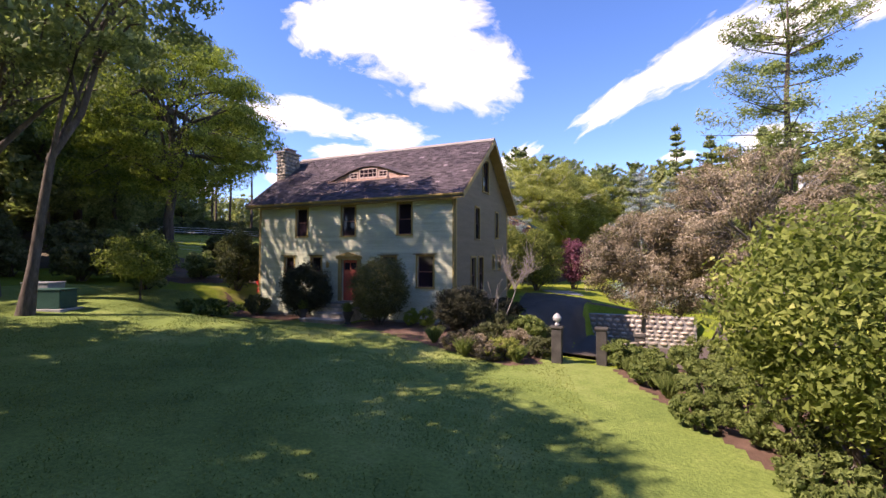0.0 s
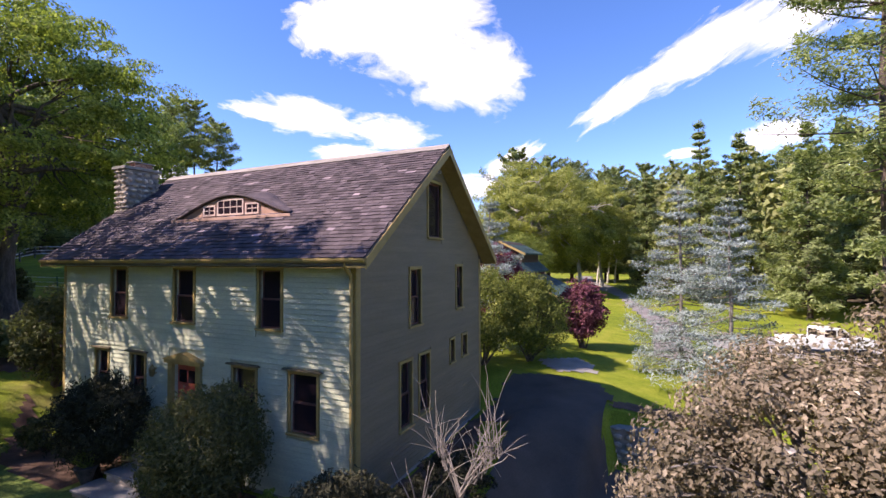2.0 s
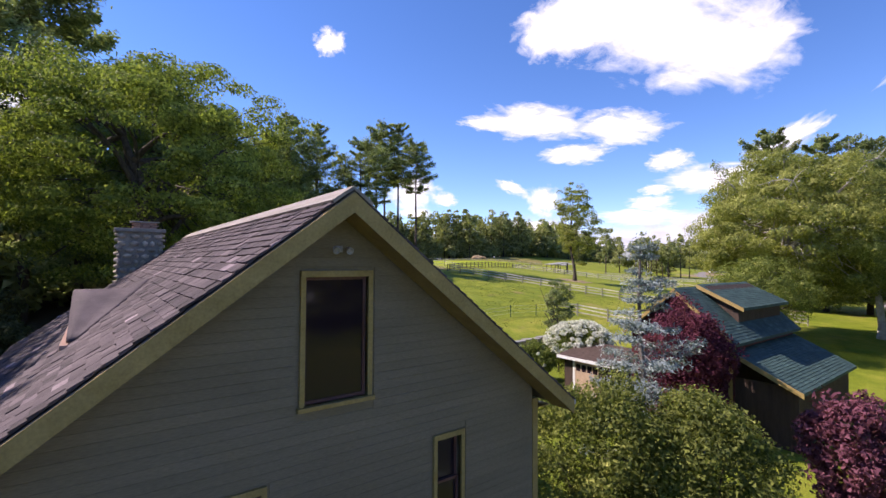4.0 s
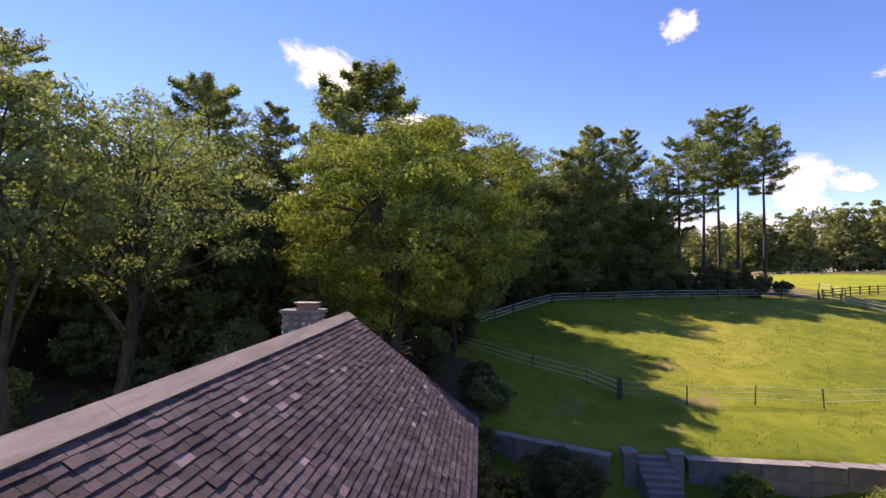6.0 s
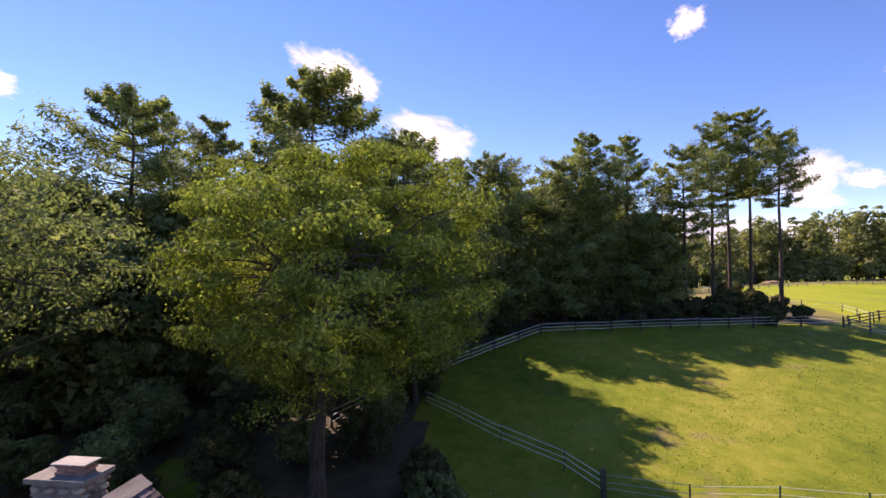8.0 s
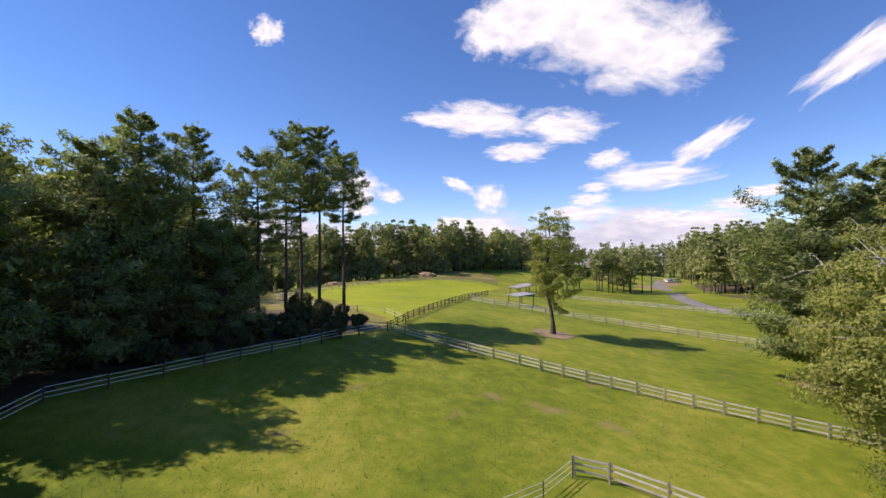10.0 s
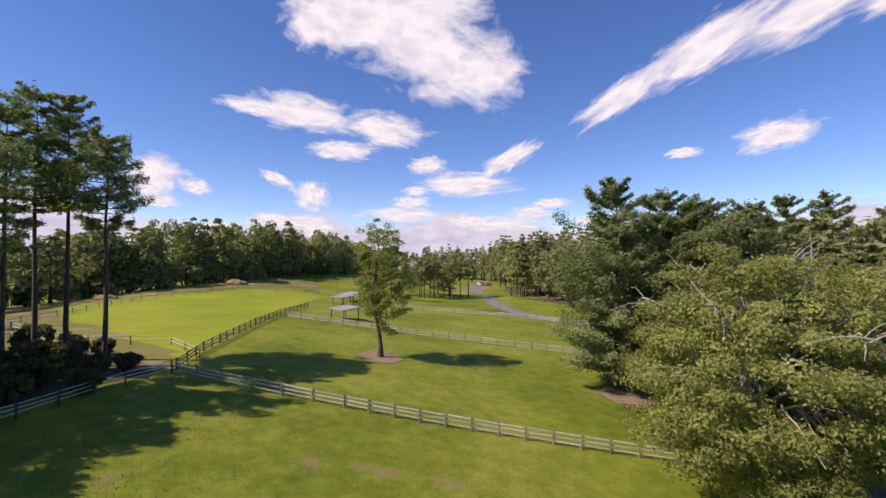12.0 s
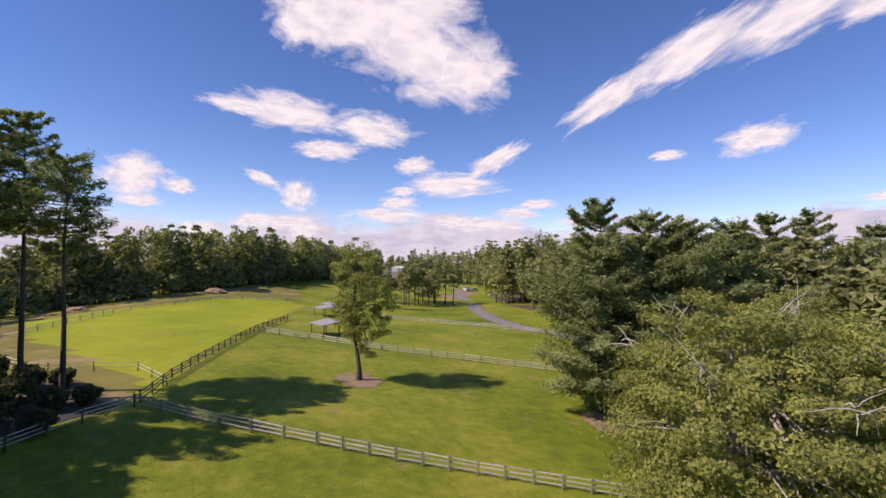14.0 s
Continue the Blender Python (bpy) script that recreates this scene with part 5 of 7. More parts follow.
def fence(label, line, material, spacing=2.6, heights=(0.35, 0.75, 1.12), post_h=1.32, post_r=0.065, rail_r=0.058, name="fence", rail_mat=None, seed=3, group="paddock fences"):
    """Posts along a line on the land, with rails or tapes from post to post."""
    rng = np.random.default_rng(seed)
    t = thing(name, label, "fence", group=group)
    pm, rm = post_mesh(post_h, post_r, POST_WOOD if material is OLD_RAIL else material), rail_mesh(rail_r, rail_mat or material)
    spots = []
    for (x0, y0), (x1, y1) in zip(line, line[1:]):
        n = max(1, round(math.hypot(x1 - x0, y1 - y0) / spacing))
        spots += [(x0 + (x1 - x0) * i / n, y0 + (y1 - y0) * i / n) for i in range(n)]
    spots.append(line[-1])
    P = [Vector((x, y, gz(x, y))) for x, y in spots]
    for p in P:
        ob = new("post", pm)
        ob.parent = t
        ob.matrix_basis = pose(*p, rng.normal() * 1.5, rng.normal() * 1.5, rng.uniform(0, 20))
    for a, b in zip(P, P[1:]):
        for h in heights:
            s = a + Vector((0, 0, h + rng.normal() * 0.025))
            e = b + Vector((0, 0, h + rng.normal() * 0.025))
            d = (e - s).normalized()
            side = Vector((-d.y, d.x, 0)).normalized()
            up = d.cross(side)
            ob = new("rail", rm)
            ob.parent = t
            off = side * (post_r + 0.02)
            m = Matrix((d * ((e - s).length + 0.06), side, up)).transposed().to_4x4()
            ob.matrix_basis = Matrix.Translation(s + off - d * 0.03) @ m
    return t


fence("weathered grey three-rail fence across the pasture", [(-61.0, 53.6), (-54.5, 54.2), (-48.0, 55.6), (-41.7, 57.1), (-34.5, 58.7), (-25.3, 61.3), (-16.1, 63.8), (-10.0, 65.4)], OLD_RAIL, 2.7)
fence("dark three-rail fence between two paddocks", [(-61.4, 54.4), (-66.2, 61.4), (-75.2, 77.1), (-84.2, 93.3), (-92.0, 110.7)], DARK_RAIL, 2.7)
fence("pale three-rail fence on the far side of the paddock", [(-81.3, 92.0), (-72.1, 93.7), (-57.8, 96.3), (-49.0, 99.0), (-34.5, 103.1), (-21.1, 105.5)], OLD_RAIL, 2.8)
fence("pale three-rail fence beside the lane", [(-83.9, 139.0), (-68.7, 141.0), (-56.1, 142.6), (-45.3, 143.5), (-26.2, 143.8)], OLD_RAIL, 3.0)
fence("white three-rail fence near the garden", [(-26.0, 41.7), (-24.2, 42.7), (-21.0, 43.4), (-14.0, 44.4)], OLD_RAIL, 2.2)
fence("wire fence with dark posts along the wood", [(-33.5, 1.5), (-38.5, 4.5), (-43.7, 8.3), (-49.2, 12.7), (-55.8, 18.0), (-56.8, 26.0), (-58.6, 39.6), (-60.4, 48.5), (-60.6, 53.2)], DARK_RAIL, 3.6, (0.5, 0.85, 1.2), 1.3, 0.06, 0.028, "wire_fence", TAPE)
fence("thin tape fence on slim green posts", [(-26.6, 17.85), (-25.8, 21.6), (-25.9, 25.6), (-25.6, 29.3), (-26.2, 34.6), (-25.7, 37.8), (-25.95, 41.4)], GREEN_METAL, 4.0, (0.4, 0.75, 1.08), 1.2, 0.03, 0.008, "tape_fence", FADED_TAPE)
fence("thin tape fence running from the thick post to the trees", [(-26.6, 17.85), (-28.8, 16.3), (-31.6, 12.9), (-34.4, 10.2), (-37.0, 7.6)], GREEN_METAL, 4.5, (0.4, 0.75, 1.08), 1.2, 0.03, 0.012, "tape_fence", TAPE)
fence("white tape fence across the far paddock", [(-64.1, 59.2), (-71.6, 60.9), (-78.6, 55.0), (-87.7, 51.2)], DARK_RAIL, 5.0, (0.6, 1.1), 1.2, 0.05, 0.02, "tape_fence", TAPE)
fence("pale fence round the far field", [(-78.2, 53.9), (-103.9, 56.6), (-124.8, 90.7), (-128.7, 120.1), (-113.3, 141.0)], OLD_RAIL, 4.0, (0.5, 1.0), 1.2, 0.06, 0.05)
boxed("gate_post", -26.72, -26.48, 17.73, 17.97, gz(-26.6, 17.85) - 0.2, gz(-26.6, 17.85) + 1.35, DARK_RAIL)
tagged(bpy.data.objects["gate_post"], "thick dark timber post at the fence corner", "post")

# ---- retaining wall with steps ----
retaining = thing("retaining_wall", "long grey stone retaining wall below the pasture", "wall", kind="structure")


def wall_run(x0, y0, x1, y1, low, top, thick=0.5, cap=True):
    d = Vector((x1 - x0, y1 - y0, 0))
    L = d.length
    d.normalize()
    s = Vector((-d.y, d.x, 0))
    n = max(1, round(L / 1.1))
    for i in range(n):
        for j in range(3):
            a, b = L * i / n, L * (i + 1) / n
            z0 = low + (top - low) * j / 3
            z1 = low + (top - low) * (j + 1) / 3
            off = (0.25 if j % 2 else 0) * L / n
            bm = bmesh.new()
            box(bm, max(0, a - off) + 0.008, min(L, b - off) - 0.008 if i < n - 1 else L, -thick / 2, thick / 2, z0 + 0.006, z1 - 0.004, 0.025)
            for v in bm.verts:
                v.co = Vector((x0, y0, 0)) + d * v.co.x + s * (v.co.y + (0.012 if (i + j) % 2 else 0)) + Vector((0, 0, v.co.z))
            part("block", bm, WALL_STONE, retaining)
    if cap:
        bm = bmesh.new()
        box(bm, -0.04, L + 0.04, -thick / 2 - 0.05, thick / 2 + 0.05, top, top + 0.08, 0.015)
        for v in bm.verts:
            v.co = Vector((x0, y0, 0)) + d * v.co.x + s * v.co.y + Vector((0, 0, v.co.z))
        part("coping", bm, BLUESTONE, retaining, "pale coping stones")


wall_run(-24.1, 4.45, -21.9, 10.6, -0.2, 1.7)
wall_run(-21.9, 10.6, -19.75, 15.4, -0.2, 1.7)
wall_run(-19.6, 18.9, -19.45, 24.25, -0.2, 1.8)
for k in range(5):
    wall_run(-19.45 + 0.2 * k, 24.27 + 1.44 * k, -19.25 + 0.2 * k, 25.7 + 1.44 * k, -0.2, 1.85 + 0.09 * k)
for y in (16.2, 18.35):
    post = thing("stone_gate_post", "square grey stone post with a pale cap beside the steps", "gate post", pose(-19.55, y, 0.5))
    boxed("shaft", -0.3, 0.3, -0.3, 0.3, -0.7, 1.55, WALL_STONE, post, bevel=0.03)
    boxed("cap", -0.37, 0.37, -0.37, 0.37, 1.55, 1.65, BLUESTONE, post, bevel=0.02)
garden_steps = thing("garden_steps", "flight of grey stone steps up to the pasture", "steps")
for i in range(9):
    x = -16.66 - i * 0.34
    boxed("stone_step", x - 0.38, x, 16.5, 18.05, -0.4, YARD_Z + 0.17 * (i + 1), BLUESTONE, garden_steps, bevel=0.015)
PATH_POLY = [(-16.7, 16.0), (-16.8, 18.5), (-14.2, 18.4), (-11.6, 16.4), (-8.9, 14.0), (-7.0, 12.0), (-10.2, 10.9), (-13.2, 13.1), (-15.2, 14.8)]
path = drape("garden_path", PATH_POLY, LITTER, "flagstone garden path below the steps", "path", 0.03, 0.15, 0.04)


def within(poly, x, y):
    c = False
    for (x0, y0), (x1, y1) in zip(poly, poly[1:] + poly[:1]):
        if (y0 > y) != (y1 > y) and x < (x1 - x0) * (y - y0) / (y1 - y0) + x0:
            c = not c
    return c


rng = np.random.default_rng(33)
flag_meshes = []
for k in range(6):
    bm = bmesh.new()
    a0 = rng.uniform(0, 1, 6) * 0.5
    prism(bm, [(math.cos(math.pi / 3 * q + a0[q]) * rng.uniform(0.44, 0.54), math.sin(math.pi / 3 * q + a0[q]) * rng.uniform(0.38, 0.5)) for q in range(6)], "z", 0.0, 0.05)
    me = bpy.data.meshes.new("flagstone")
    bm.to_mesh(me)
    bm.free()
    me.materials.append(BLUESTONE)
    flag_meshes.append(me)
for i in range(14):
    for k in range(14):
        x, y = -17.0 + i * 0.78 + (k % 2) * 0.39 + rng.normal() * 0.04, 10.6 + k * 0.66 + rng.normal() * 0.04
        if within(PATH_POLY, x, y):
            ob = new("flagstone", flag_meshes[rng.integers(6)])
            ob.parent = path
            ob.matrix_basis = pose(x, y, gz(x, y) + 0.03, 0, 0, rng.uniform(0, 360)) @ Matrix.Diagonal((rng.uniform(0.75, 0.95), rng.uniform(0.75, 0.95), 1, 1))
drape("bed_soil", [(-18.8, 19.7), (-18.6, 24.7), (-17.2, 28.7), (-16.2, 28.7), (-17.4, 24.2), (-17.6, 19.7)], DIRT, "brown bare soil along the retaining wall", "soil", 0.035, 0.4, 0.1)

# ---- barn and shed ----
barn = thing("barn", "dark red barn with green shingle roof and cream rakes", "barn")
bx0, bx1, by0, by1, bpk, bev = -7.5, -2.6, 24.8, 33.2, 7.05, 4.75
bmid = (bx0 + bx1) / 2
low = gz(-4, 28) - 0.4
bm = bmesh.new()
prism(bm, [(bx0, low), (bx1, low), (bx1, bev - 0.1), (bmid, bpk - 0.15), (bx0, bev - 0.1)], "y", by0, by0 + 0.2)
part("gable_wall", bm, BARN_RED, barn)
bm = bmesh.new()
prism(bm, [(bx0, low), (bx1, low), (bx1, bev - 0.1), (bmid, bpk - 0.15), (bx0, bev - 0.1)], "y", by1 - 0.2, by1)
part("gable_wall", bm, BARN_RED, barn)
boxed("side_wall", bx0, bx0 + 0.2, by0 + 0.2, by1 - 0.2, low, bev - 0.1, BARN_RED, barn, bevel=0)
boxed("side_wall", bx1 - 0.2, bx1, by0 + 0.2, by1 - 0.2, low, bev - 0.1, BARN_RED, barn, bevel=0)
n = 24
for i in range(n):
    x = bx0 + (bx1 - bx0) * i / n
    z1 = bev - 0.12 + (bpk - bev) * (1 - abs(x + 0.14 - bmid) / ((bx1 - bx0) / 2)) - 0.1
    boxed("wall_board", x + 0.006, x + (bx1 - bx0) / n - 0.006, by0 - 0.025, by0, low, z1, BARN_RED, barn, bevel=0.004)


def slope_roof(parent, x_lo, z_lo, x_hi, z_hi, y0, y1, material, rows, cols, name="roof", seed=8):
    """A pitched roof plane with overlapping shingles as rows of tabs."""
    bm = bmesh.new()
    prism(bm, [(x_hi, z_hi), (x_hi, z_hi - 0.12), (x_lo, z_lo - 0.12), (x_lo, z_lo)], "y", y0, y1)
    part(name, bm, material, parent)
    rng = np.random.default_rng(seed)
    V, F = [], []
    a, b = np.array([x_lo, z_lo]), np.array([x_hi, z_hi])
    nrm = np.array([-(b - a)[1], (b - a)[0]])
    nrm = nrm / np.linalg.norm(nrm) * (1 if nrm[1] > 0 else -1)
    for i in range(rows):
        p, q = a + (b - a) * i / rows, a + (b - a) * (i + 1.12) / rows
        for j in range(cols):
            u = y0 + (y1 - y0) * (j + (0.5 if i % 2 else 0) * 1.0 - 0.25) / cols
            w = (y1 - y0) / cols
            u0, u1 = max(y0, u + 0.006), min(y1, u + w - 0.006)
            if u1 - u0 < 0.05:
                continue
            h = rng.uniform(0.018, 0.03)
            k = len(V)
            lo, hi = p + nrm * h, q + nrm * 0.006
            V += [(lo[0], u0, lo[1]), (lo[0], u1, lo[1]), (hi[0], u1, hi[1]), (hi[0], u0, hi[1]), (p[0], u0, p[1]), (p[0], u1, p[1])]
            F += [(k, k + 1, k + 2, k + 3), (k, k + 4, k + 5, k + 1)]
    ob = raw("shingles", V, F, material, parent)
    tagged(ob, kind="stuff")


slope_roof(barn, bx1 + 0.3, bev - 0.12, bmid, bpk, by0 - 0.35, by1 + 0.35, GREEN_ROOF, 22, 30)
slope_roof(barn, bx0 - 0.3, bev - 0.12, bmid, bpk, by0 - 0.35, by1 + 0.35, GREEN_ROOF, 22, 30)
for s, xe in ((1, bx1 + 0.3), (-1, bx0 - 0.3)):
    bm = bmesh.new()
    prism(bm, [(bmid, bpk - 0.02), (bmid, bpk - 0.24), (xe, bev - 0.34), (xe, bev - 0.14)], "y", by0 - 0.39, by0 - 0.35)
    part("rake_board", bm, CREAM, barn)
boxed("corner_board", bx1 - 0.14, bx1 + 0.03, by0 - 0.055, by0 - 0.026, low, bev - 0.1, CREAM, barn)
# shed dormer on the east slope
bm = bmesh.new()
prism(bm, [(bmid + 0.4, bpk - 0.2), (bmid + 0.4, bpk + 0.04), (bx1 - 0.5, bev + 1.35), (bx1 - 0.5, bev + 0.35)], "y", by0 + 2.2, by1 - 0.3)
part("shed_dormer", bm, BARN_BROWN, barn, "dark boarded shed dormer")
slope_roof(barn, bx1 - 0.15, bev + 1.35, bmid + 0.1, bpk + 0.12, by0 + 1.9, by1, GREEN_ROOF, 14, 24, "dormer_roof")
bm = bmesh.new()
prism(bm, [(bmid + 0.1, bpk + 0.13), (bmid + 0.1, bpk - 0.06), (bx1 - 0.15, bev + 1.17), (bx1 - 0.15, bev + 1.36)], "y", by0 + 1.85, by0 + 1.9)
part("rake_board", bm, CREAM, barn)
# lean-to on the east side
boxed("lean_to_wall", bx1, bx1 + 2.4, by0 + 0.3, by0 + 0.5, low - 1, 3.05, BARN_BROWN, barn, "dark brown boarded lean-to wall", bevel=0)
boxed("lean_to_wall", bx1 + 2.25, bx1 + 2.4, by0 + 0.5, by1, low - 1, 2.9, BARN_BROWN, barn, bevel=0)
slope_roof(barn, bx1 + 2.7, 2.95, bx1 + 0.02, 4.28, by0 - 0.1, by1 + 0.2, GREEN_ROOF, 20, 30, "lean_to_roof")
bm = bmesh.new()
prism(bm, [(bx1 + 0.02, 4.27), (bx1 + 0.02, 4.06), (bx1 + 2.7, 2.73), (bx1 + 2.7, 2.94)], "y", by0 - 0.15, by0 - 0.1)
part("rake_board", bm, CREAM, barn)

shed = thing("garden_shed", "small grey-roofed shed with a tan door beside the barn", "shed")
sx0, sx1, sy0, sy1 = -11.9, -8.6, 24.7, 27.2
sl = gz(-10, 27) - 0.3
boxed("wall", sx0, sx1, sy0, sy0 + 0.15, sl, 2.5, BARN_BROWN, shed, bevel=0)
boxed("wall", sx0, sx1, sy1 - 0.15, sy1, sl, 2.5, BARN_BROWN, shed, bevel=0)
boxed("wall", sx0, sx0 + 0.15, sy0 + 0.15, sy1 - 0.15, sl, 2.5, BARN_BROWN, shed, bevel=0)
boxed("wall", sx1 - 0.15, sx1, sy0 + 0.15, sy1 - 0.15, sl, 2.5, BARN_BROWN, shed, bevel=0)
bm = bmesh.new()
prism(bm, [(sy0 - 0.35, 2.6), (sy0 - 0.35, 2.5), (sy1 + 0.3, 3.0), (sy1 + 0.3, 3.1)], "x", sx0 - 0.3, sx1 + 0.3)
part("roof", bm, BARN_BROWN, shed, "weathered brown-grey sloping roof")
boxed("fascia", sx0 - 0.32, sx1 + 0.32, sy0 - 0.39, sy0 - 0.351, 2.43, 2.61, WHITE_PAINT, shed)
sdoor = new("door")
sdoor.parent = shed
boxed("door_leaf", -11.1, -9.5, sy0 - 0.05, sy0 - 0.002, sl + 0.3, 2.35, TAN_DOOR, sdoor, "tan boarded door")
for i in range(4):
    boxed("pane", -11.02 + i * 0.39, -10.72 + i * 0.39, sy0 - 0.06, sy0 - 0.045, 1.8, 2.2, GLASS, sdoor, bevel=0)
boxed("door_frame", -11.25, -11.1, sy0 - 0.07, sy0 - 0.002, sl + 0.3, 2.43, WHITE_PAINT, sdoor)

# ---- back porch of the house ----
porch = thing("back_porch", "low back porch with pale grey roofing", "porch")
for x, y in ((-8.3, 12.6), (-5.2, 12.6)):
    boxed("post", x - 0.07, x + 0.07, y - 0.07, y + 0.07, gz(x, y) - 0.2, 2.85, WHITE_PAINT, porch)
bm = bmesh.new()
prism(bm, [(8.52, 3.75), (8.52, 3.63), (12.8, 2.88), (12.8, 3.0)], "x", -8.6, -5.0)
part("roof", bm, GREY_ROOF, porch, "pale grey ribbed roofing")
for i in range(9):
    x = -8.55 + i * 0.43
    bm = bmesh.new()
    prism(bm, [(8.54, 3.785), (8.54, 3.75), (12.8, 3.0), (12.8, 3.035)], "x", x, x + 0.05)
    part("rib", bm, GREY_ROOF, porch)

# ---- run-in shelters in the far paddock ----
def shelter(x, y, turn, w=6.0, d=4.0):
    z0 = gz(x, y)
    t = thing("run_in_shelter", "open timber shelter with a pale sloping metal roof", "shelter", pose(x, y, z0, 0, 0, turn), "paddock shelters")
    for sx in (-1, 1):
        for sy in (-1, 1):
            boxed("post", sx * (w / 2 - 0.3) - 0.08, sx * (w / 2 - 0.3) + 0.08, sy * (d / 2 - 0.3) - 0.08, sy * (d / 2 - 0.3) + 0.08, -0.4, 2.45 + (0.25 if sy > 0 else -0.15), DARK_RAIL, t)
    bm = bmesh.new()
    prism(bm, [(-d / 2 - 0.2, 2.35), (-d / 2 - 0.2, 2.22), (d / 2 + 0.2, 2.72), (d / 2 + 0.2, 2.85)], "x", -w / 2, w / 2)
    part("roof", bm, GREY_ROOF, t)
    boxed("beam", -w / 2 + 0.1, w / 2 - 0.1, -d / 2 + 0.2, -d / 2 + 0.35, 2.1, 2.25, DARK_RAIL, t)
    return t


shelter(-73.8, 101.0, -25)
shelter(-93.1, 126.5, -25)
shelter(-98.2, 137.0, -25, 7.0)

# ---- lane, drive, beds ----
drape("lane", [(-25.3, 136.9), (-31.3, 141.0), (-46.7, 147.4), (-57.2, 157.6), (-69.1, 178.6), (-79.9, 204.6), (-98.6, 236.1), (-120.2, 289.1), (-115.0, 291.4), (-93.8, 241.3), (-75.0, 208.9), (-63.2, 182.0), (-52.4, 162.9), (-43.0, 153.6), (-30.2, 146.5), (-22.5, 143.1)], ROAD, "grey lane curving through the paddocks", "road", 0.07, 1.0, 0.15)
drape("farm_yard", [(-122.7, 225.5), (-87.1, 218.0), (-88.2, 253.6), (-108.0, 266.1), (-130.5, 256.7)], DIRT, "pale sandy farm yard", "yard", 0.06, 1.5, 0.6)
drape("drive", [(6.3, 21.0), (6.2, 29.7), (5.6, 37.0), (1.9, 58.0), (-0.8, 66.0), (-9.0, 100.0), (-14.0, 128.0), (-9.2, 131.0), (-5.6, 100.0), (1.6, 72.0), (5.0, 52.0), (8.6, 38.0), (9.2, 30.0), (9.0, 21.0)], ROAD, "grey asphalt drive in patchy shade", "road", 0.05, 0.5, 0.1)
drape("gravel_path", [(0.6, 15.2), (1.2, 14.0), (2.2, 12.9), (4.2, 14.3), (3.6, 16.2), (2.4, 17.0)], GRAVEL, "pale gravel path on the lawn", "path", 0.04, 0.3, 0.1)
drape("wall_bed", [(4.8, 9.75), (7.0, 9.75), (10.4, 9.75), (10.2, 10.9), (7.2, 11.2), (4.7, 10.6)], MULCH, "red-brown mulch bed behind the court wall", "soil", 0.035, 0.15, 0.07)
# Dark brown sheet laid where the house's shadow falls, following its edge.
drape("drive_apron", [(0.15, 7.2), (1.6, 6.8), (4.8, 7.2), (4.85, 9.0), (4.85, 11.2), (4.4, 12.5), (2.2, 12.7), (0.4, 11.6)], COURT, "dark ground behind the house, cut to its cast shadow", "road", 0.06, 0.2, 0.08)
drape("court_drive", [(2.9, -1.6), (1.4, 7.8), (4.6, 8.2), (8.3, 8.4), (17.9, 8.1), (20.5, 2.3), (11.8, -1.2), (7.9, -2.6), (4.7, -2.6)], COURT, "worn asphalt court below the house", "road", 0.14, 0.2, 0.06)
drape("front_lawn", [(-22.0, -5.6), (-15.0, -1.2), (-12.5, -1.4), (-7.9, -1.4), (-4.6, -1.5), (0.2, -2.6), (3.4, -4.0), (6.4, -3.9), (8.6, -4.4), (9.8, -7.5), (11.2, -11.5), (15.0, -22.0), (6.0, -27.0), (-9.0, -26.0), (-14.0, -17.0), (-21.0, -13.0)], LAWN, "mown front lawn with pale and worn patches", "grass", 0.025, 0.3, 0.15)
drape("front_bed", [(-15.8, 0.5), (-12.0, -2.0), (-8.0, -2.3), (-7.6, -0.1), (-12.0, -0.1)], MULCH, "brown mulch bed along the house front", "soil", 0.035, 0.15, 0.07)
drape("front_bed", [(-4.7, -2.6), (-2.5, -3.0), (0.0, -4.6), (4.3, -6.2), (5.2, -5.2), (4.5, -2.2), (1.9, 2.1), (0.7, 7.0), (0.1, 8.0), (0.0, -0.1), (-4.6, -0.1)], MULCH, "brown mulch bed along the house front", "soil", 0.035, 0.15, 0.07)
drape("side_bed", [(7.0, -4.7), (8.5, -7.7), (9.7, -10.2), (11.0, -13.1), (14.3, -12.9), (13.5, -3.1), (9.3, -2.3)], MULCH, "brown mulch bed under the bushes", "soil", 0.035, 0.15, 0.08)
drape("needle_litter", [(-21.8, 81.6), (-19.4, 79.0), (-16.2, 78.2), (-14.0, 80.4), (-15.4, 84.0), (-18.0, 86.6), (-21.2, 85.2)], DIRT, "worn reddish needle litter under the paddock pine", "soil", 0.06, 0.3, 0.9)
drape("tree_ring", [(-53.1, 74.6), (-49.6, 72.7), (-46.2, 75.1), (-46.8, 79.0), (-51.1, 80.5), (-53.9, 78.1)], DIRT, "bare trodden earth round the lone tree", "soil", 0.06, 0.3, 0.9)
drape("oak_bed", [(-27.1, -2.4), (-21.0, -1.6), (-17.9, -0.7), (-15.6, 3.4), (-20.3, 8.1), (-28.6, 6.3)], MULCH, "brown mulch bed under the trees", "soil", 0.045, 0.4, 0.2)

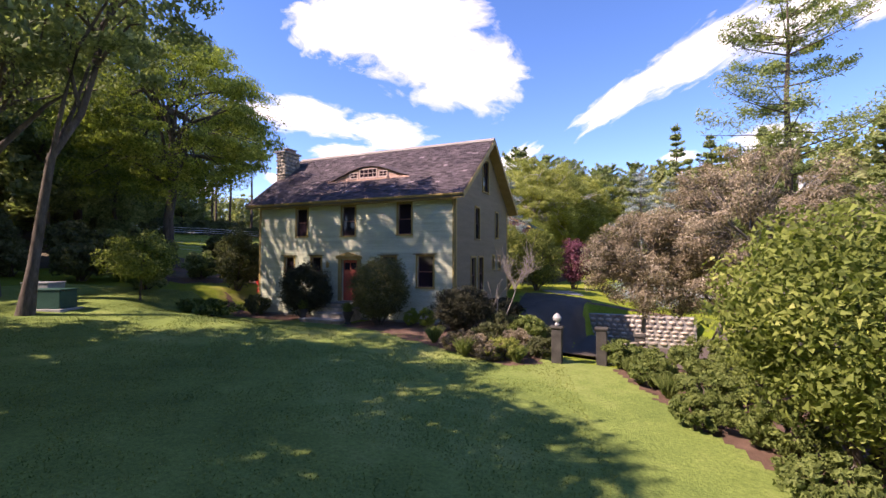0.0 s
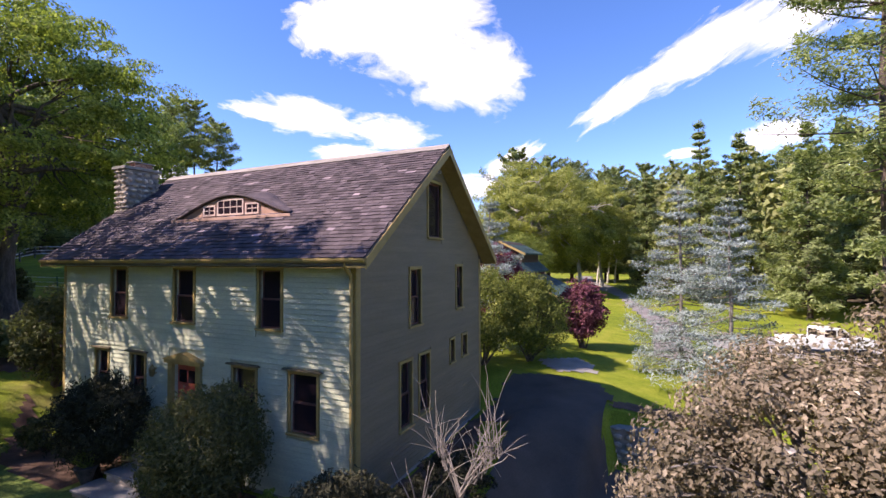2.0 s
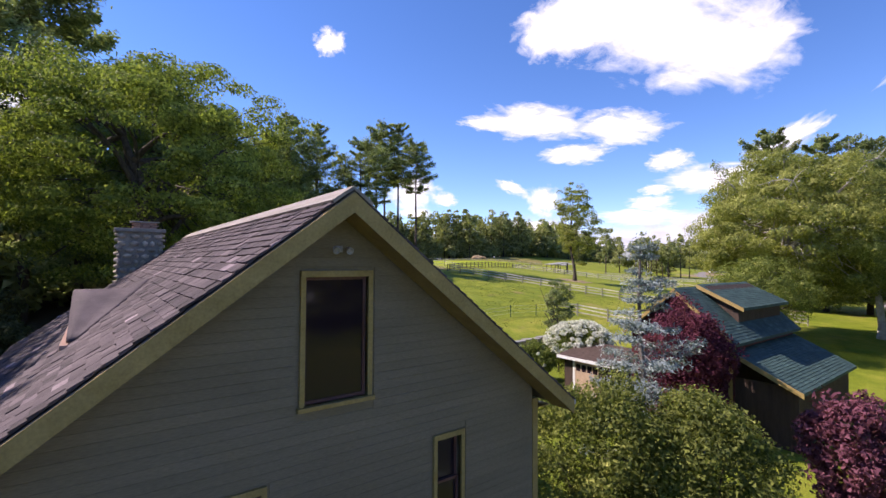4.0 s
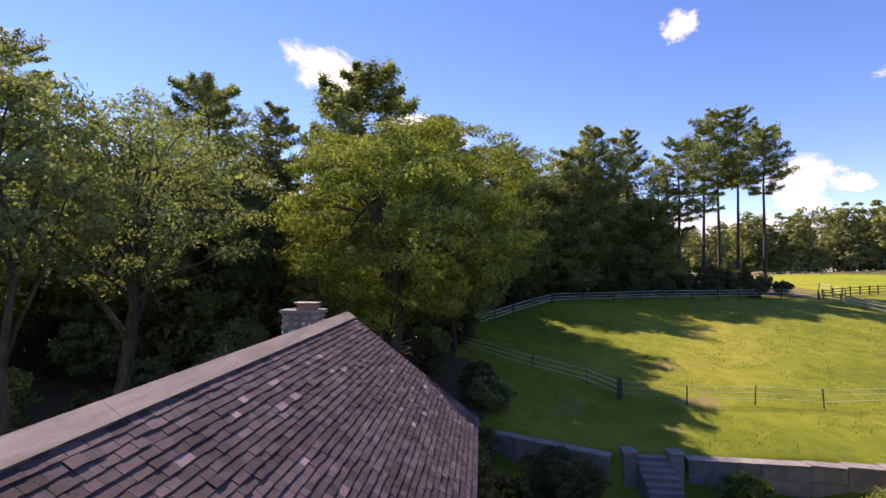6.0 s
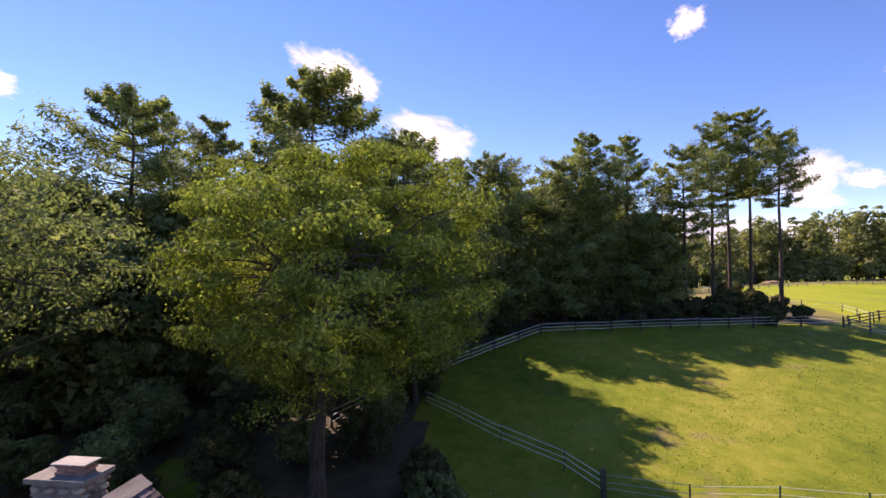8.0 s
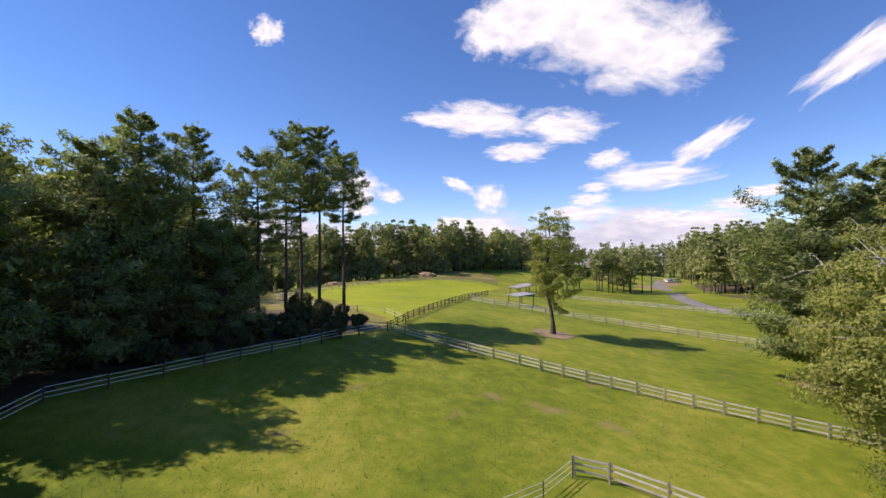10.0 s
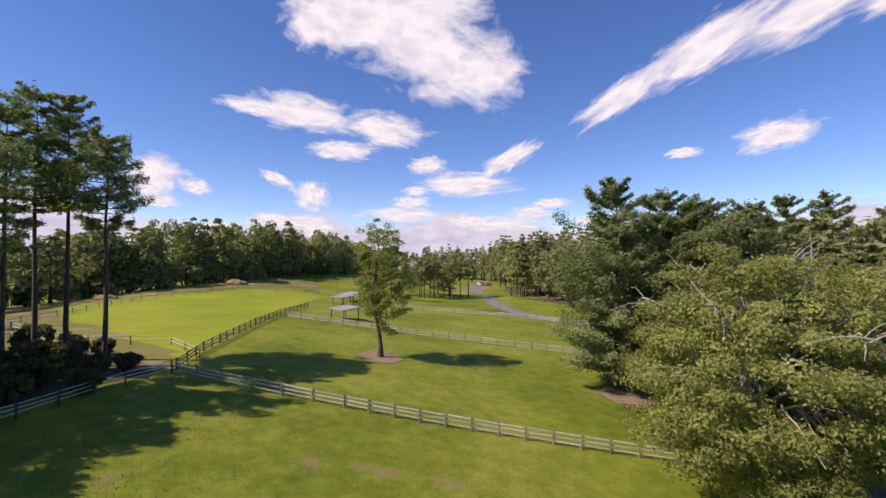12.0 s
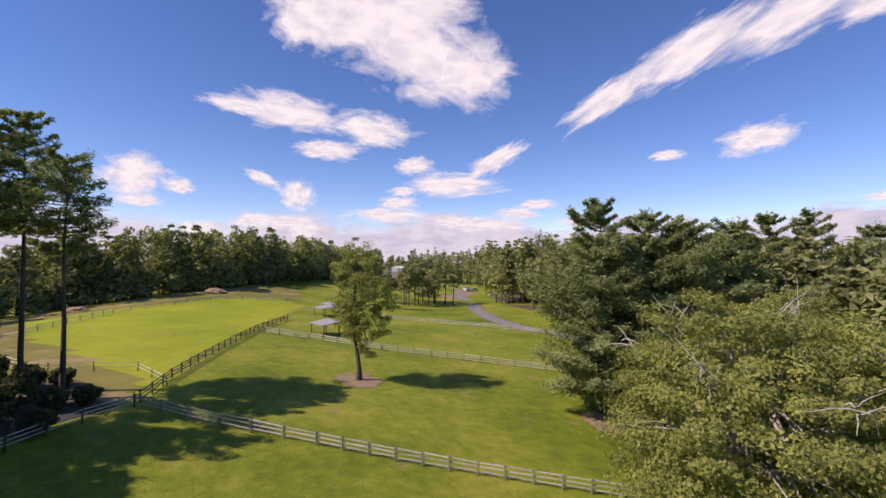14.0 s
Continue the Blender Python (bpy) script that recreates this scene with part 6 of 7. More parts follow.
# ---- grass blades and weeds ----
def tufts(name, label, x0, x1, y0, y1, n, tall, wide, keep, material, seed):
    """Scattered grass blades on the land as one mass."""
    rng = np.random.default_rng(seed)
    x, y = rng.uniform(x0, x1, n), rng.uniform(y0, y1, n)
    k = np.array([keep(a, b) for a, b in zip(x, y)])
    x, y = x[k], y[k]
    c = np.column_stack([x, y, ground_z(x, y) + tall * 0.4])
    v, f = blades(rng, c, tall, wide, 0.0, np.column_stack([np.zeros((len(x), 2)), np.ones(len(x))]), 0.45)
    return tagged(raw(name, v, f, material), label, "grass", kind="stuff")


def on_lawn(x, y):
    if y > -3.2 - 0.25 * max(0.0, x) and x > -15:
        return False
    return x < 5.5 + 0.28 * (-y - 4) and noise.noise((x * 0.8, y * 0.8, 0)) > -0.25


BLADE = leafy("grass_blades", (0.09, 0.125, 0.03), (0.2, 0.23, 0.06), 0.3, patch=0.8, tip=(0.34, 0.33, 0.13))
tufts("lawn_blades", "short mown grass blades of the front lawn", -16, 9, -17, -2.6, 70000, 0.07, 0.02, on_lawn, BLADE, 5)
tufts("pasture_weeds", "weedy grass tufts scattered over the pasture", -58, -20, 12, 62, 30000, 0.1, 0.045, lambda x, y: x < wall_x(y) - 1 and noise.noise((x * 0.25, y * 0.25, 3.0)) > -0.15 and y > 14 + (x + 44) * -0.4, BLADE, 6)

# ---- shrubs against the house ----
shrub("yew_bush", "large dark rounded yew beside the door", -7.8, -1.2, 2.9, 2.85, 71, YEW_LEAF, depth=2.0, clumps=300, per=80, leaf=0.08, group="yews by the door", aspect=0.35)
shrub("yew_bush", "large dark rounded yew beside the door", -3.15, -1.5, 2.7, 3.2, 72, YEW_TIP, clumps=330, per=80, leaf=0.085, group="yews by the door", aspect=0.35)
shrub("boxwood", "small clipped round boxwood", -1.65, -1.15, 0.78, 0.85, 73, BOX_LEAF, clumps=60, per=60, leaf=0.045, group="boxwoods")
shrub("boxwood", "small clipped round boxwood", -0.95, -1.1, 0.86, 0.85, 74, BOX_LEAF, clumps=60, per=60, leaf=0.045, group="boxwoods")
shrub("yew_hedge", "dark spreading yews at the house corner", 1.0, -1.7, 2.7, 2.0, 75, YEW_LEAF, clumps=220, per=80, leaf=0.08, depth=2.2, aspect=0.35)
shrub("yew_hedge", "dark spreading yews along the gable wall", 1.9, 1.1, 1.97, 1.34, 76, YEW_LEAF, clumps=100, per=60, leaf=0.09, depth=3.5, aspect=0.35)
shrub("juniper", "low spreading juniper at the lawn's edge", -13.2, -2.7, 5.00, 0.95, 77, HERB_LEAF, clumps=140, per=50, leaf=0.09, depth=2.4)
shrub("dark_shrub", "dark leafy shrub west of the house", -15.3, 1.2, 2.92, 3.83, 78, DARK_LEAF, clumps=130, per=60, leaf=0.12)
shrub("dark_shrub", "dark low shrub at the house corner", -11.5, -0.9, 1.60, 1.10, 79, DARK_LEAF, clumps=80, per=50, leaf=0.08)
broadleaf("young_dogwood", "small sunlit dogwood on the lawn", -14.9, -5.0, 3.9, 1.9, 1.3, 80, LIME_LEAF, clumps=150, per=60, leaf=0.12, trunk_r=0.07, limbs=10, size=0.4)
shrub("rose_bush", "leafy green bush beside the gate post", 4.1, -2.9, 1.43, 1.34, 81, HERB_LEAF, clumps=90, per=50, leaf=0.09)
for x, y, w, h, s, m in ((2.5, -5.1, 1.70, 0.81, 83, SMOKE_LEAF), (3.9, -5.3, 1.52, 0.72, 84, OLIVE_LEAF), (4.9, -4.4, 1.07, 0.72, 85, DARK_LEAF), (3.0, -4.0, 1.61, 0.98, 183, DARK_LEAF), (4.0, -4.1, 1.34, 0.89, 184, SMOKE_LEAF), (4.2, -2.1, 1.61, 1.16, 185, DARK_LEAF), (3.5, -5.7, 1.25, 0.63, 187, SMOKE_LEAF), (2.7, -1.4, 1.61, 1.16, 189, DARK_LEAF)):
    shrub("border_plant", "tangled border perennials going to seed", x, y, w, h, s, m, clumps=70, per=70, leaf=0.075, group="border planting", aspect=0.3)
for x, y, w, h, s in ((7.7, -4.4, 1.70, 0.89, 86), (8.9, -5.5, 1.97, 1.07, 87), (9.5, -7.3, 1.61, 0.81, 88), (10.9, -4.7, 2.33, 1.43, 89), (9.8, -3.5, 1.97, 1.07, 90), (9.2, -8.9, 1.52, 0.72, 131), (10.4, -9.4, 1.70, 0.89, 132), (10.3, -6.2, 1.97, 1.07, 133), (8.2, -6.0, 1.34, 0.63, 134), (10.4, -11.4, 1.43, 0.72, 135), (7.2, -3.5, 1.25, 0.81, 136), (12.1, -6.7, 2.15, 1.43, 137)):
    shrub("border_plant", "leafy green border plants under the smoke tree", x, y, w, h, s, HERB_LEAF, clumps=80, per=75, leaf=0.075, group="border planting", aspect=0.4)

for x, y, w, h, sd, m in ((-14.5, 12.4, 2.33, 1.34, 191, DARK_LEAF), (-18.0, 20.9, 2.4, 1.4, 192, LIME_LEAF), (-12.4, 18.3, 2.3, 1.0, 193, HERB_LEAF), (-14.9, 19.2, 2.0, 0.9, 194, HERB_LEAF), (-9.5, 16.5, 1.61, 0.89, 195, LIME_LEAF), (-15.8, 20.0, 1.79, 1.07, 196, DARK_LEAF), (-16.1, 10.3, 2.68, 1.79, 197, DARK_LEAF), (-18.9, 8.6, 2.37, 2.01, 198, OAK_LEAF), (-16.4, 6.5, 2.37, 2.01, 199, DARK_LEAF)):
    shrub("terrace_shrub", "leafy shrub beside the flagstone path", x, y, w, h, sd, m, clumps=70, per=45, leaf=0.13, group="terrace planting")


def grass_clump(x, y, h, seed):
    """Ornamental grass: arching blades from one root."""
    rng = np.random.default_rng(seed)
    t = thing("grass_clump", "arching tan-green ornamental grass clump", "grass", pose(x, y, gz(x, y)), "ornamental grasses")
    n = 420
    a, k = rng.uniform(0, 6.28, n), rng.uniform(0.05, 0.8, n)
    d = np.column_stack([np.cos(a) * k, np.sin(a) * k, np.ones(n)])
    L = rng.uniform(0.5, 1.0, n)[:, None] * h
    v, f = blades(rng, d * L * 0.5, h * 0.75, 0.03, 0.0, d, 0.15)
    raw("blade_tuft", v, f, HERB_LEAF, t)


for x, y, h, sd in ((1.0, -4.4, 0.8, 201), (2.7, -5.7, 0.81, 202), (4.4, -5.5, 0.72, 203), (7.7, -5.1, 0.72, 204), (8.6, -7.0, 0.72, 205)):
    grass_clump(x, y, h, sd)

rng = np.random.default_rng(91)
bare = thing("bare_tree", "small leafless tree with pale twisting branches", "tree", pose(2.5, -1.3, gz(2.5, -1.3)))
lines = [limb(rng, (0, 0, -0.1), (0.72, -0.1, 2.0), 0.034, 0.022, 0.0)]
fork = np.array([0.72, -0.1, 1.92])
lines.append(limb(rng, (0.05, 0.1, -0.1), (-0.35, 0.3, 1.5), 0.026, 0.016, 0.0))
lines += [limb(rng, (-0.35 + 0.03 * i, 0.3, 1.2 + 0.05 * i), (-0.8 + 0.3 * i, 0.3 + 0.25 * (i % 3 - 1), 2.2 + 0.2 * (i % 2)), 0.02, 0.007, 0.05, 5) for i in range(5)]
for i in range(10):
    a = rng.uniform(0, 6.28)
    e = fork + np.array([math.cos(a) * rng.uniform(0.4, 1.0), math.sin(a) * rng.uniform(0.4, 1.0), rng.uniform(0.5, 1.7)])
    lines.append(limb(rng, fork + np.array([0, 0, 0.03 * i]), e, 0.016, 0.008, 0.08))
    for k in range(9):
        s = fork + (e - fork) * rng.uniform(0.35, 1.0)
        lines.append(limb(rng, s, s + rng.normal(size=3) * 0.28 + np.array([0, 0, 0.5]), 0.01, 0.004, 0.05, 5))
tv, tf = tubes(lines, 6)
raw("trunk", tv, tf, TWIG_BARK, bare, smooth=True)

shrub("weigela_bush", "yellow-green mounded bush beside the shed", -14.5, 24.7, 3.2, 2.7, 92, LIME_LEAF, clumps=170, per=90, leaf=0.09, bloom=(BLOSSOM, 7, 0.12))
shrub("hydrangea", "tall hydrangea covered in white flower heads above the shed", -13.0, 27.8, 4.9, 4.0, 93, LIME_LEAF, clumps=190, per=90, leaf=0.09, bloom=(BLOSSOM, 190, 0.24), uneven=1.3)
shrub("spirea_bush", "golden-green mound below the retaining wall", -17.2, 20.2, 2.59, 1.52, 94, LIME_LEAF, clumps=120, per=50, leaf=0.1, depth=2.4)
shrub("lilac_bush", "yellow-green bush on the terrace", -10.5, 14.9, 2.33, 1.43, 95, LIME_LEAF, clumps=110, per=50, leaf=0.1)
shrub("lilac_bush", "dark bush against the retaining wall", -17.5, 12.8, 4.11, 2.33, 96, DARK_LEAF, clumps=140, per=50, leaf=0.12)
broadleaf("young_pear", "slim young tree behind the flowering hydrangea", -15.3, 28.4, 7.5, 1.2, 2.0, 97, OAK_LEAF, clumps=120, per=60, leaf=0.13, trunk_r=0.06, limbs=10, size=0.28, twigs=30, twig_r=0.02)

# ---- stone wall of the court, gate posts ----
court_wall = thing("court_wall", "pale rounded field-stone retaining wall of the court", "wall")
boxed("core", 4.9, 10.6, 9.05, 9.7, -2.8, -0.62, MORTAR, court_wall, bevel=0.02)
stone_face(court_wall, (4.95, 9.05, -2.3), (1, 0, 0), (0, 0, 1), (0, -1, 0), 5.6, 1.75, 0.24, 0.36, seed=9)
for x, y, h in ((5.5, -4.7, 1.12), (6.8, -4.1, 1.12), (7.9, -2.8, 0.98)):
    z0 = gz(x, y)
    post = thing("stone_gate_post", "dark weathered stone post beside the garden path", "gate post", pose(x, y, z0))
    boxed("shaft", -0.16, 0.16, -0.16, 0.16, -0.3, h, DARK_STONE, post, bevel=0.03)
    boxed("cap", -0.2, 0.2, -0.2, 0.2, h, h + 0.07, DARK_STONE, post, bevel=0.02)
    if x < 6:
        part("finial", lathe(bmesh.new(), [(0.06, h + 0.07), (0.08, h + 0.13), (0.04, h + 0.17), (0.12, h + 0.25), (0.14, h + 0.33), (0.09, h + 0.42), (0.03, h + 0.47)], 12), GREY_ROOF, post, "pale carved stone finial")
hedge_wall = thing("garden_wall", "low dark stone garden wall between the posts", "wall")
stone_face(hedge_wall, (6.95, -4.0, gz(6.95, -4.0) - 0.1), (0.74, 0.67, 0), (0, 0, 1), (0.67, -0.74, 0), 1.6, 0.8, 0.2, 0.3, seed=12)

# ---- utility boxes ----
for x, y, m, w, h, lab in ((-14.2, -9.0, GREEN_METAL, 1.3, 0.8, "dark green metal utility box on the lawn"), (-15.8, -8.6, GREY_METAL, 1.15, 0.88, "pale grey metal utility box on the lawn")):
    u = thing("utility_box", lab, "utility box", pose(x, y, gz(x, y), 0, 0, 25))
    boxed("pad", -w / 2 - 0.15, w / 2 + 0.15, -0.6, 0.6, -0.15, 0.06, GREY_ROOF, u, "concrete pad")
    boxed("cabinet", -w / 2, w / 2, -0.45, 0.45, 0.06, h, m, u, bevel=0.03)
    boxed("lid", -w / 2 - 0.03, w / 2 + 0.03, -0.48, 0.48, h, h + 0.06, m, u, bevel=0.02)

# ---- farm yard at the lane's end ----
hall = thing("riding_hall", "white arched fabric riding hall beyond the paddocks", "hall", pose(-147, 271, gz(-147, 271) - 0.5, 0, 0, 25))
V, F = [], []
for i in range(13):
    a = math.pi * i / 12
    for y in (-16, -5.5, 5.5, 16):
        V.append((math.cos(a) * 9, y, 4.2 + math.sin(a) * 4.6))
for i in range(12):
    for k in range(3):
        F.append((i * 4 + k, i * 4 + k + 1, (i + 1) * 4 + k + 1, (i + 1) * 4 + k))
raw("fabric_roof", V, F, WHITE_PAINT, hall, "white fabric roof", smooth=True)
for y in (-16, 16):
    bm = bmesh.new()
    prism(bm, [(math.cos(math.pi * i / 12) * 9, 4.2 + math.sin(math.pi * i / 12) * 4.6) for i in range(13)], "y", y, y + 0.2)
    part("end_wall", bm, WHITE_PAINT, hall)
for x in (-9, 8.8):
    boxed("side_wall", x, x + 0.2, -16, 16, -1.0, 4.2, WHITE_PAINT, hall, bevel=0)
cottage = thing("farm_cottage", "small farm building with dark shingle roof", "house", pose(-131.5, 250.6, gz(-131.5, 250.6), 0, 0, 20))
boxed("body", -7, 7, -4, 4, -1, 3.2, WHITE_PAINT, cottage, bevel=0)
bm = bmesh.new()
prism(bm, [(-4.6, 3.0), (0, 6.6), (4.6, 3.0), (4.6, 3.25), (0, 6.9), (-4.6, 3.25)], "x", -7.5, 7.5)
part("roof", bm, RIDGE, cottage, "dark roof")
for x in (-4.5, -1.5, 1.5, 4.5):
    boxed("window", x - 0.5, x + 0.5, -4.03, -3.98, 1.0, 2.4, GLASS, cottage, bevel=0)


def pickup(x, y, turn, label):
    """A parked pickup: lower body, open load bed, cab with its panes, wheels, lights, bumpers."""
    t = thing("pickup_truck", label, "vehicle", pose(x, y, gz(x, y) + 0.05, 0, 0, turn))
    bm = bmesh.new()
    prism(bm, [(-0.75, 0.42), (2.7, 0.42), (2.8, 0.7), (2.74, 0.98), (2.5, 1.08), (1.25, 1.16), (-0.75, 1.16)], "y", -0.92, 0.92)
    bmesh.ops.bevel(bm, geom=bm.edges[:], offset=0.05, segments=2, affect="EDGES")
    part("body", bm, WHITE_PAINT, t, "white painted body")
    bed = new("load_bed")
    bed.parent = t
    boxed("bed_floor", -2.75, -0.76, -0.88, 0.88, 0.42, 0.62, WHITE_PAINT, bed)
    for y0 in (-0.92, 0.82):
        boxed("bed_side", -2.75, -0.76, y0, y0 + 0.1, 0.62, 1.14, WHITE_PAINT, bed, bevel=0.02)
    boxed("tailgate", -2.8, -2.72, -0.82, 0.82, 0.62, 1.12, WHITE_PAINT, bed, bevel=0.02)
    bm = bmesh.new()
    prism(bm, [(-0.75, 1.14), (1.25, 1.14), (0.62, 1.76), (-0.6, 1.8), (-0.72, 1.72)], "y", -0.8, 0.8)
    bmesh.ops.bevel(bm, geom=bm.edges[:], offset=0.04, segments=2, affect="EDGES")
    cab = part("cab", bm, WHITE_PAINT, t, "white cab")
    for y0, y1 in ((-0.812, -0.803), (0.803, 0.812)):
        for pts in ([(-0.6, 1.2), (0.12, 1.2), (0.12, 1.68), (-0.52, 1.68)], [(0.2, 1.2), (1.0, 1.2), (0.55, 1.68), (0.2, 1.68)]):
            bm = bmesh.new()
            prism(bm, pts, "y", y0, y1)
            part("side_window", bm, GLASS, cab, "dark side glass")
    bm = bmesh.new()
    prism(bm, [(1.2, 1.21), (1.22, 1.22), (0.72, 1.71), (0.7, 1.7)], "y", -0.7, 0.7)
    part("windscreen", bm, GLASS, cab)
    boxed("rear_window", -0.77, -0.758, -0.6, 0.6, 1.25, 1.66, GLASS, cab, bevel=0)
    boxed("bumper", 2.76, 2.9, -0.86, 0.86, 0.45, 0.62, GREY_METAL, t, bevel=0.03)
    boxed("bumper", -2.94, -2.8, -0.86, 0.86, 0.45, 0.6, GREY_METAL, t, bevel=0.03)
    for y0 in (-0.84, 0.6):
        boxed("headlight", 2.74, 2.8, y0, y0 + 0.24, 0.76, 0.94, GREY_METAL, t, "clear headlight", bevel=0.02)
    for sx in (-1.8, 1.85):
        for sy in (-0.9, 0.72):
            w = part("wheel", lathe(bmesh.new(), [(0.2, 0.0), (0.36, 0.02), (0.38, 0.1), (0.36, 0.18), (0.2, 0.2)], 18), RUBBER, t)
            w.matrix_basis = pose(sx, sy + 0.2, 0.36, 90)
            part("hub", lathe(bmesh.new(), [(0.0, 0.03), (0.12, 0.02), (0.2, 0.05), (0.2, 0.15), (0.0, 0.17)], 14), GREY_METAL, w, "grey steel hub")
    return t


def car(x, y, turn, label):
    """A small parked car: body, glass cab, roof, wheels."""
    t = thing("car", label, "vehicle", pose(x, y, gz(x, y) + 0.05, 0, 0, turn), "cars in the farm yard")
    bm = bmesh.new()
    prism(bm, [(-2.25, 0.4), (2.25, 0.4), (2.25, 0.7), (1.95, 0.92), (1.0, 1.0), (-2.15, 1.0), (-2.25, 0.8)], "y", -0.9, 0.9)
    bmesh.ops.bevel(bm, geom=bm.edges[:], offset=0.05, segments=2, affect="EDGES")
    part("body", bm, WHITE_PAINT, t)
    bm = bmesh.new()
    prism(bm, [(-1.9, 1.02), (1.1, 1.02), (0.55, 1.42), (-1.65, 1.42)], "y", -0.74, 0.74)
    part("cab_glass", bm, GLASS, t, "dark cab glass")
    boxed("roof", -1.65, 0.5, -0.76, 0.76, 1.42, 1.5, WHITE_PAINT, t, bevel=0.03)
    for sx in (-1.4, 1.4):
        for sy in (-0.86, 0.68):
            w = part("wheel", lathe(bmesh.new(), [(0.2, 0.0), (0.33, 0.02), (0.34, 0.1), (0.33, 0.18), (0.2, 0.2)], 18), RUBBER, t)
            w.matrix_basis = pose(sx, sy + 0.2, 0.33, 90)
    return t


pickup(17.2, 30.4, 16, "white pickup truck parked on the gravel beyond the lawn")
drape("parking_gravel", [(9.6, 28.5), (12.5, 27.5), (16.0, 27.0), (22.0, 29.0), (23.0, 35.0), (16.0, 36.0), (11.5, 34.0), (9.8, 32.0)], GRAVEL, "pale gravel parking area beside the drive", "gravel", 0.045, 0.4, 0.12)

shrub("burning_bush", "narrow bush with scarlet autumn leaves", -13.1, 1.3, 1.00, 2.90, 98, RED_BLOOM, clumps=60, per=40, leaf=0.09)
martin = thing("birdhouse", "white bird house on a tall pole", "birdhouse", pose(15.8, 9.8, gz(15.8, 9.8)))
part("pole", lathe(bmesh.new(), [(0.05, -0.3), (0.04, 7.4)], 8), GREY_METAL, martin)
boxed("box", -0.32, 0.32, -0.24, 0.24, 7.4, 7.85, WHITE_PAINT, martin)
bm = bmesh.new()
prism(bm, [(-0.36, 7.83), (0, 8.12), (0.36, 7.83), (0.36, 7.87), (0, 8.17), (-0.36, 7.87)], "x", -0.4, 0.4)
part("roof", bm, GREY_METAL, martin)
for q in (-0.18, 0.04, 0.22):
    boxed("entrance", q - 0.04, q + 0.04, -0.25, -0.238, 7.55, 7.65, RUBBER, martin, bevel=0)

car(-96.8, 257.0, 60, "white car parked in the farm yard")
car(-95.2, 262.0, 60, "white car parked in the farm yard")
car(-99.9, 263.2, 60, "white car parked in the farm yard")

# ---- spoil heaps at the wood's edge ----
for x, y, r, h, sd in ((-140.3, 131.7, 3.76, 1.52, 171), (-138.5, 90.8, 3.04, 1.16, 172)):
    rng = np.random.default_rng(sd)
    bm = bmesh.new()
    bmesh.ops.create_icosphere(bm, subdivisions=4, radius=1.0)
    for v in bm.verts:
        k = 1 + 0.25 * noise.noise(v.co * 2.2 + Vector((sd, 0, 0))) + 0.1 * noise.noise(v.co * 7)
        v.co = Vector((v.co.x * r * k, v.co.y * r * 0.8 * k, max(-0.3, v.co.z * h * k)))
    heap = part("spoil_heap", bm, DIRT)
    heap.location = (x, y, gz(x, y))
    tagged(heap, "low heap of bare brown earth by the woods", "earth heap", "spoil heaps")

# ---- clouds ----
def cloud_material(name, shade, light, strength):
    """White cloud, thin at its ragged rim, slightly grey below."""
    m, cn, cl = nodes_of(name)
    cn.remove(cn["Principled BSDF"])
    tc = cn.new("ShaderNodeTexCoord")
    info = cn.new("ShaderNodeObjectInfo")
    off = cn.new("ShaderNodeVectorMath")
    off.operation = "MULTIPLY_ADD"
    off.inputs[1].default_value = (37, 53, 71)
    cl.new(info.outputs["Random"], off.inputs[0])
    cl.new(tc.outputs["Object"], off.inputs[2])
    fb = cn.new("ShaderNodeTexNoise")
    fb.inputs["Scale"].default_value, fb.inputs["Detail"].default_value, fb.inputs["Roughness"].default_value, fb.inputs["Distortion"].default_value = 2.2, 9, 0.6, 0.35
    cl.new(off.outputs[0], fb.inputs["Vector"])
    ln = cn.new("ShaderNodeVectorMath")
    ln.operation = "LENGTH"
    cl.new(tc.outputs["Object"], ln.inputs[0])
    fall = cn.new("ShaderNodeMath")
    fall.operation = "MULTIPLY_ADD"
    cl.new(ln.outputs["Value"], fall.inputs[0])
    fall.inputs[1].default_value, fall.inputs[2].default_value = -1.15, 0.50
    dens = cn.new("ShaderNodeMath")
    dens.operation = "MULTIPLY_ADD"
    cl.new(fb.outputs[0], dens.inputs[0])
    dens.inputs[1].default_value = 1.5
    cl.new(fall.outputs[0], dens.inputs[2])
    alpha = ramp(cn, cl, dens.outputs[0], [(0.30, (0, 0, 0)), (0.5, (0.35, 0.35, 0.35)), (0.78, (1, 1, 1))])
    fb2 = cn.new("ShaderNodeTexNoise")
    fb2.inputs["Scale"].default_value, fb2.inputs["Detail"].default_value = 3.5, 6
    cl.new(off.outputs[0], fb2.inputs["Vector"])
    em = cn.new("ShaderNodeEmission")
    cl.new(ramp(cn, cl, fb2.outputs[0], [(0.3, shade), (0.6, light)]), em.inputs[0])
    em.inputs[1].default_value = strength
    mx = cn.new("ShaderNodeMixShader")
    cl.new(alpha, mx.inputs[0])
    cl.new(cn.new("ShaderNodeBsdfTransparent").outputs[0], mx.inputs[1])
    cl.new(em.outputs[0], mx.inputs[2])
    cl.new(mx.outputs[0], cn["Material Output"].inputs[0])
    return m


HIGH_CLOUD = cloud_material("cloud", (0.70, 0.75, 0.84), (0.97, 0.99, 1.0), 0.88)
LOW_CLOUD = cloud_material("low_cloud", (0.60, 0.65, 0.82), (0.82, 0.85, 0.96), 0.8)


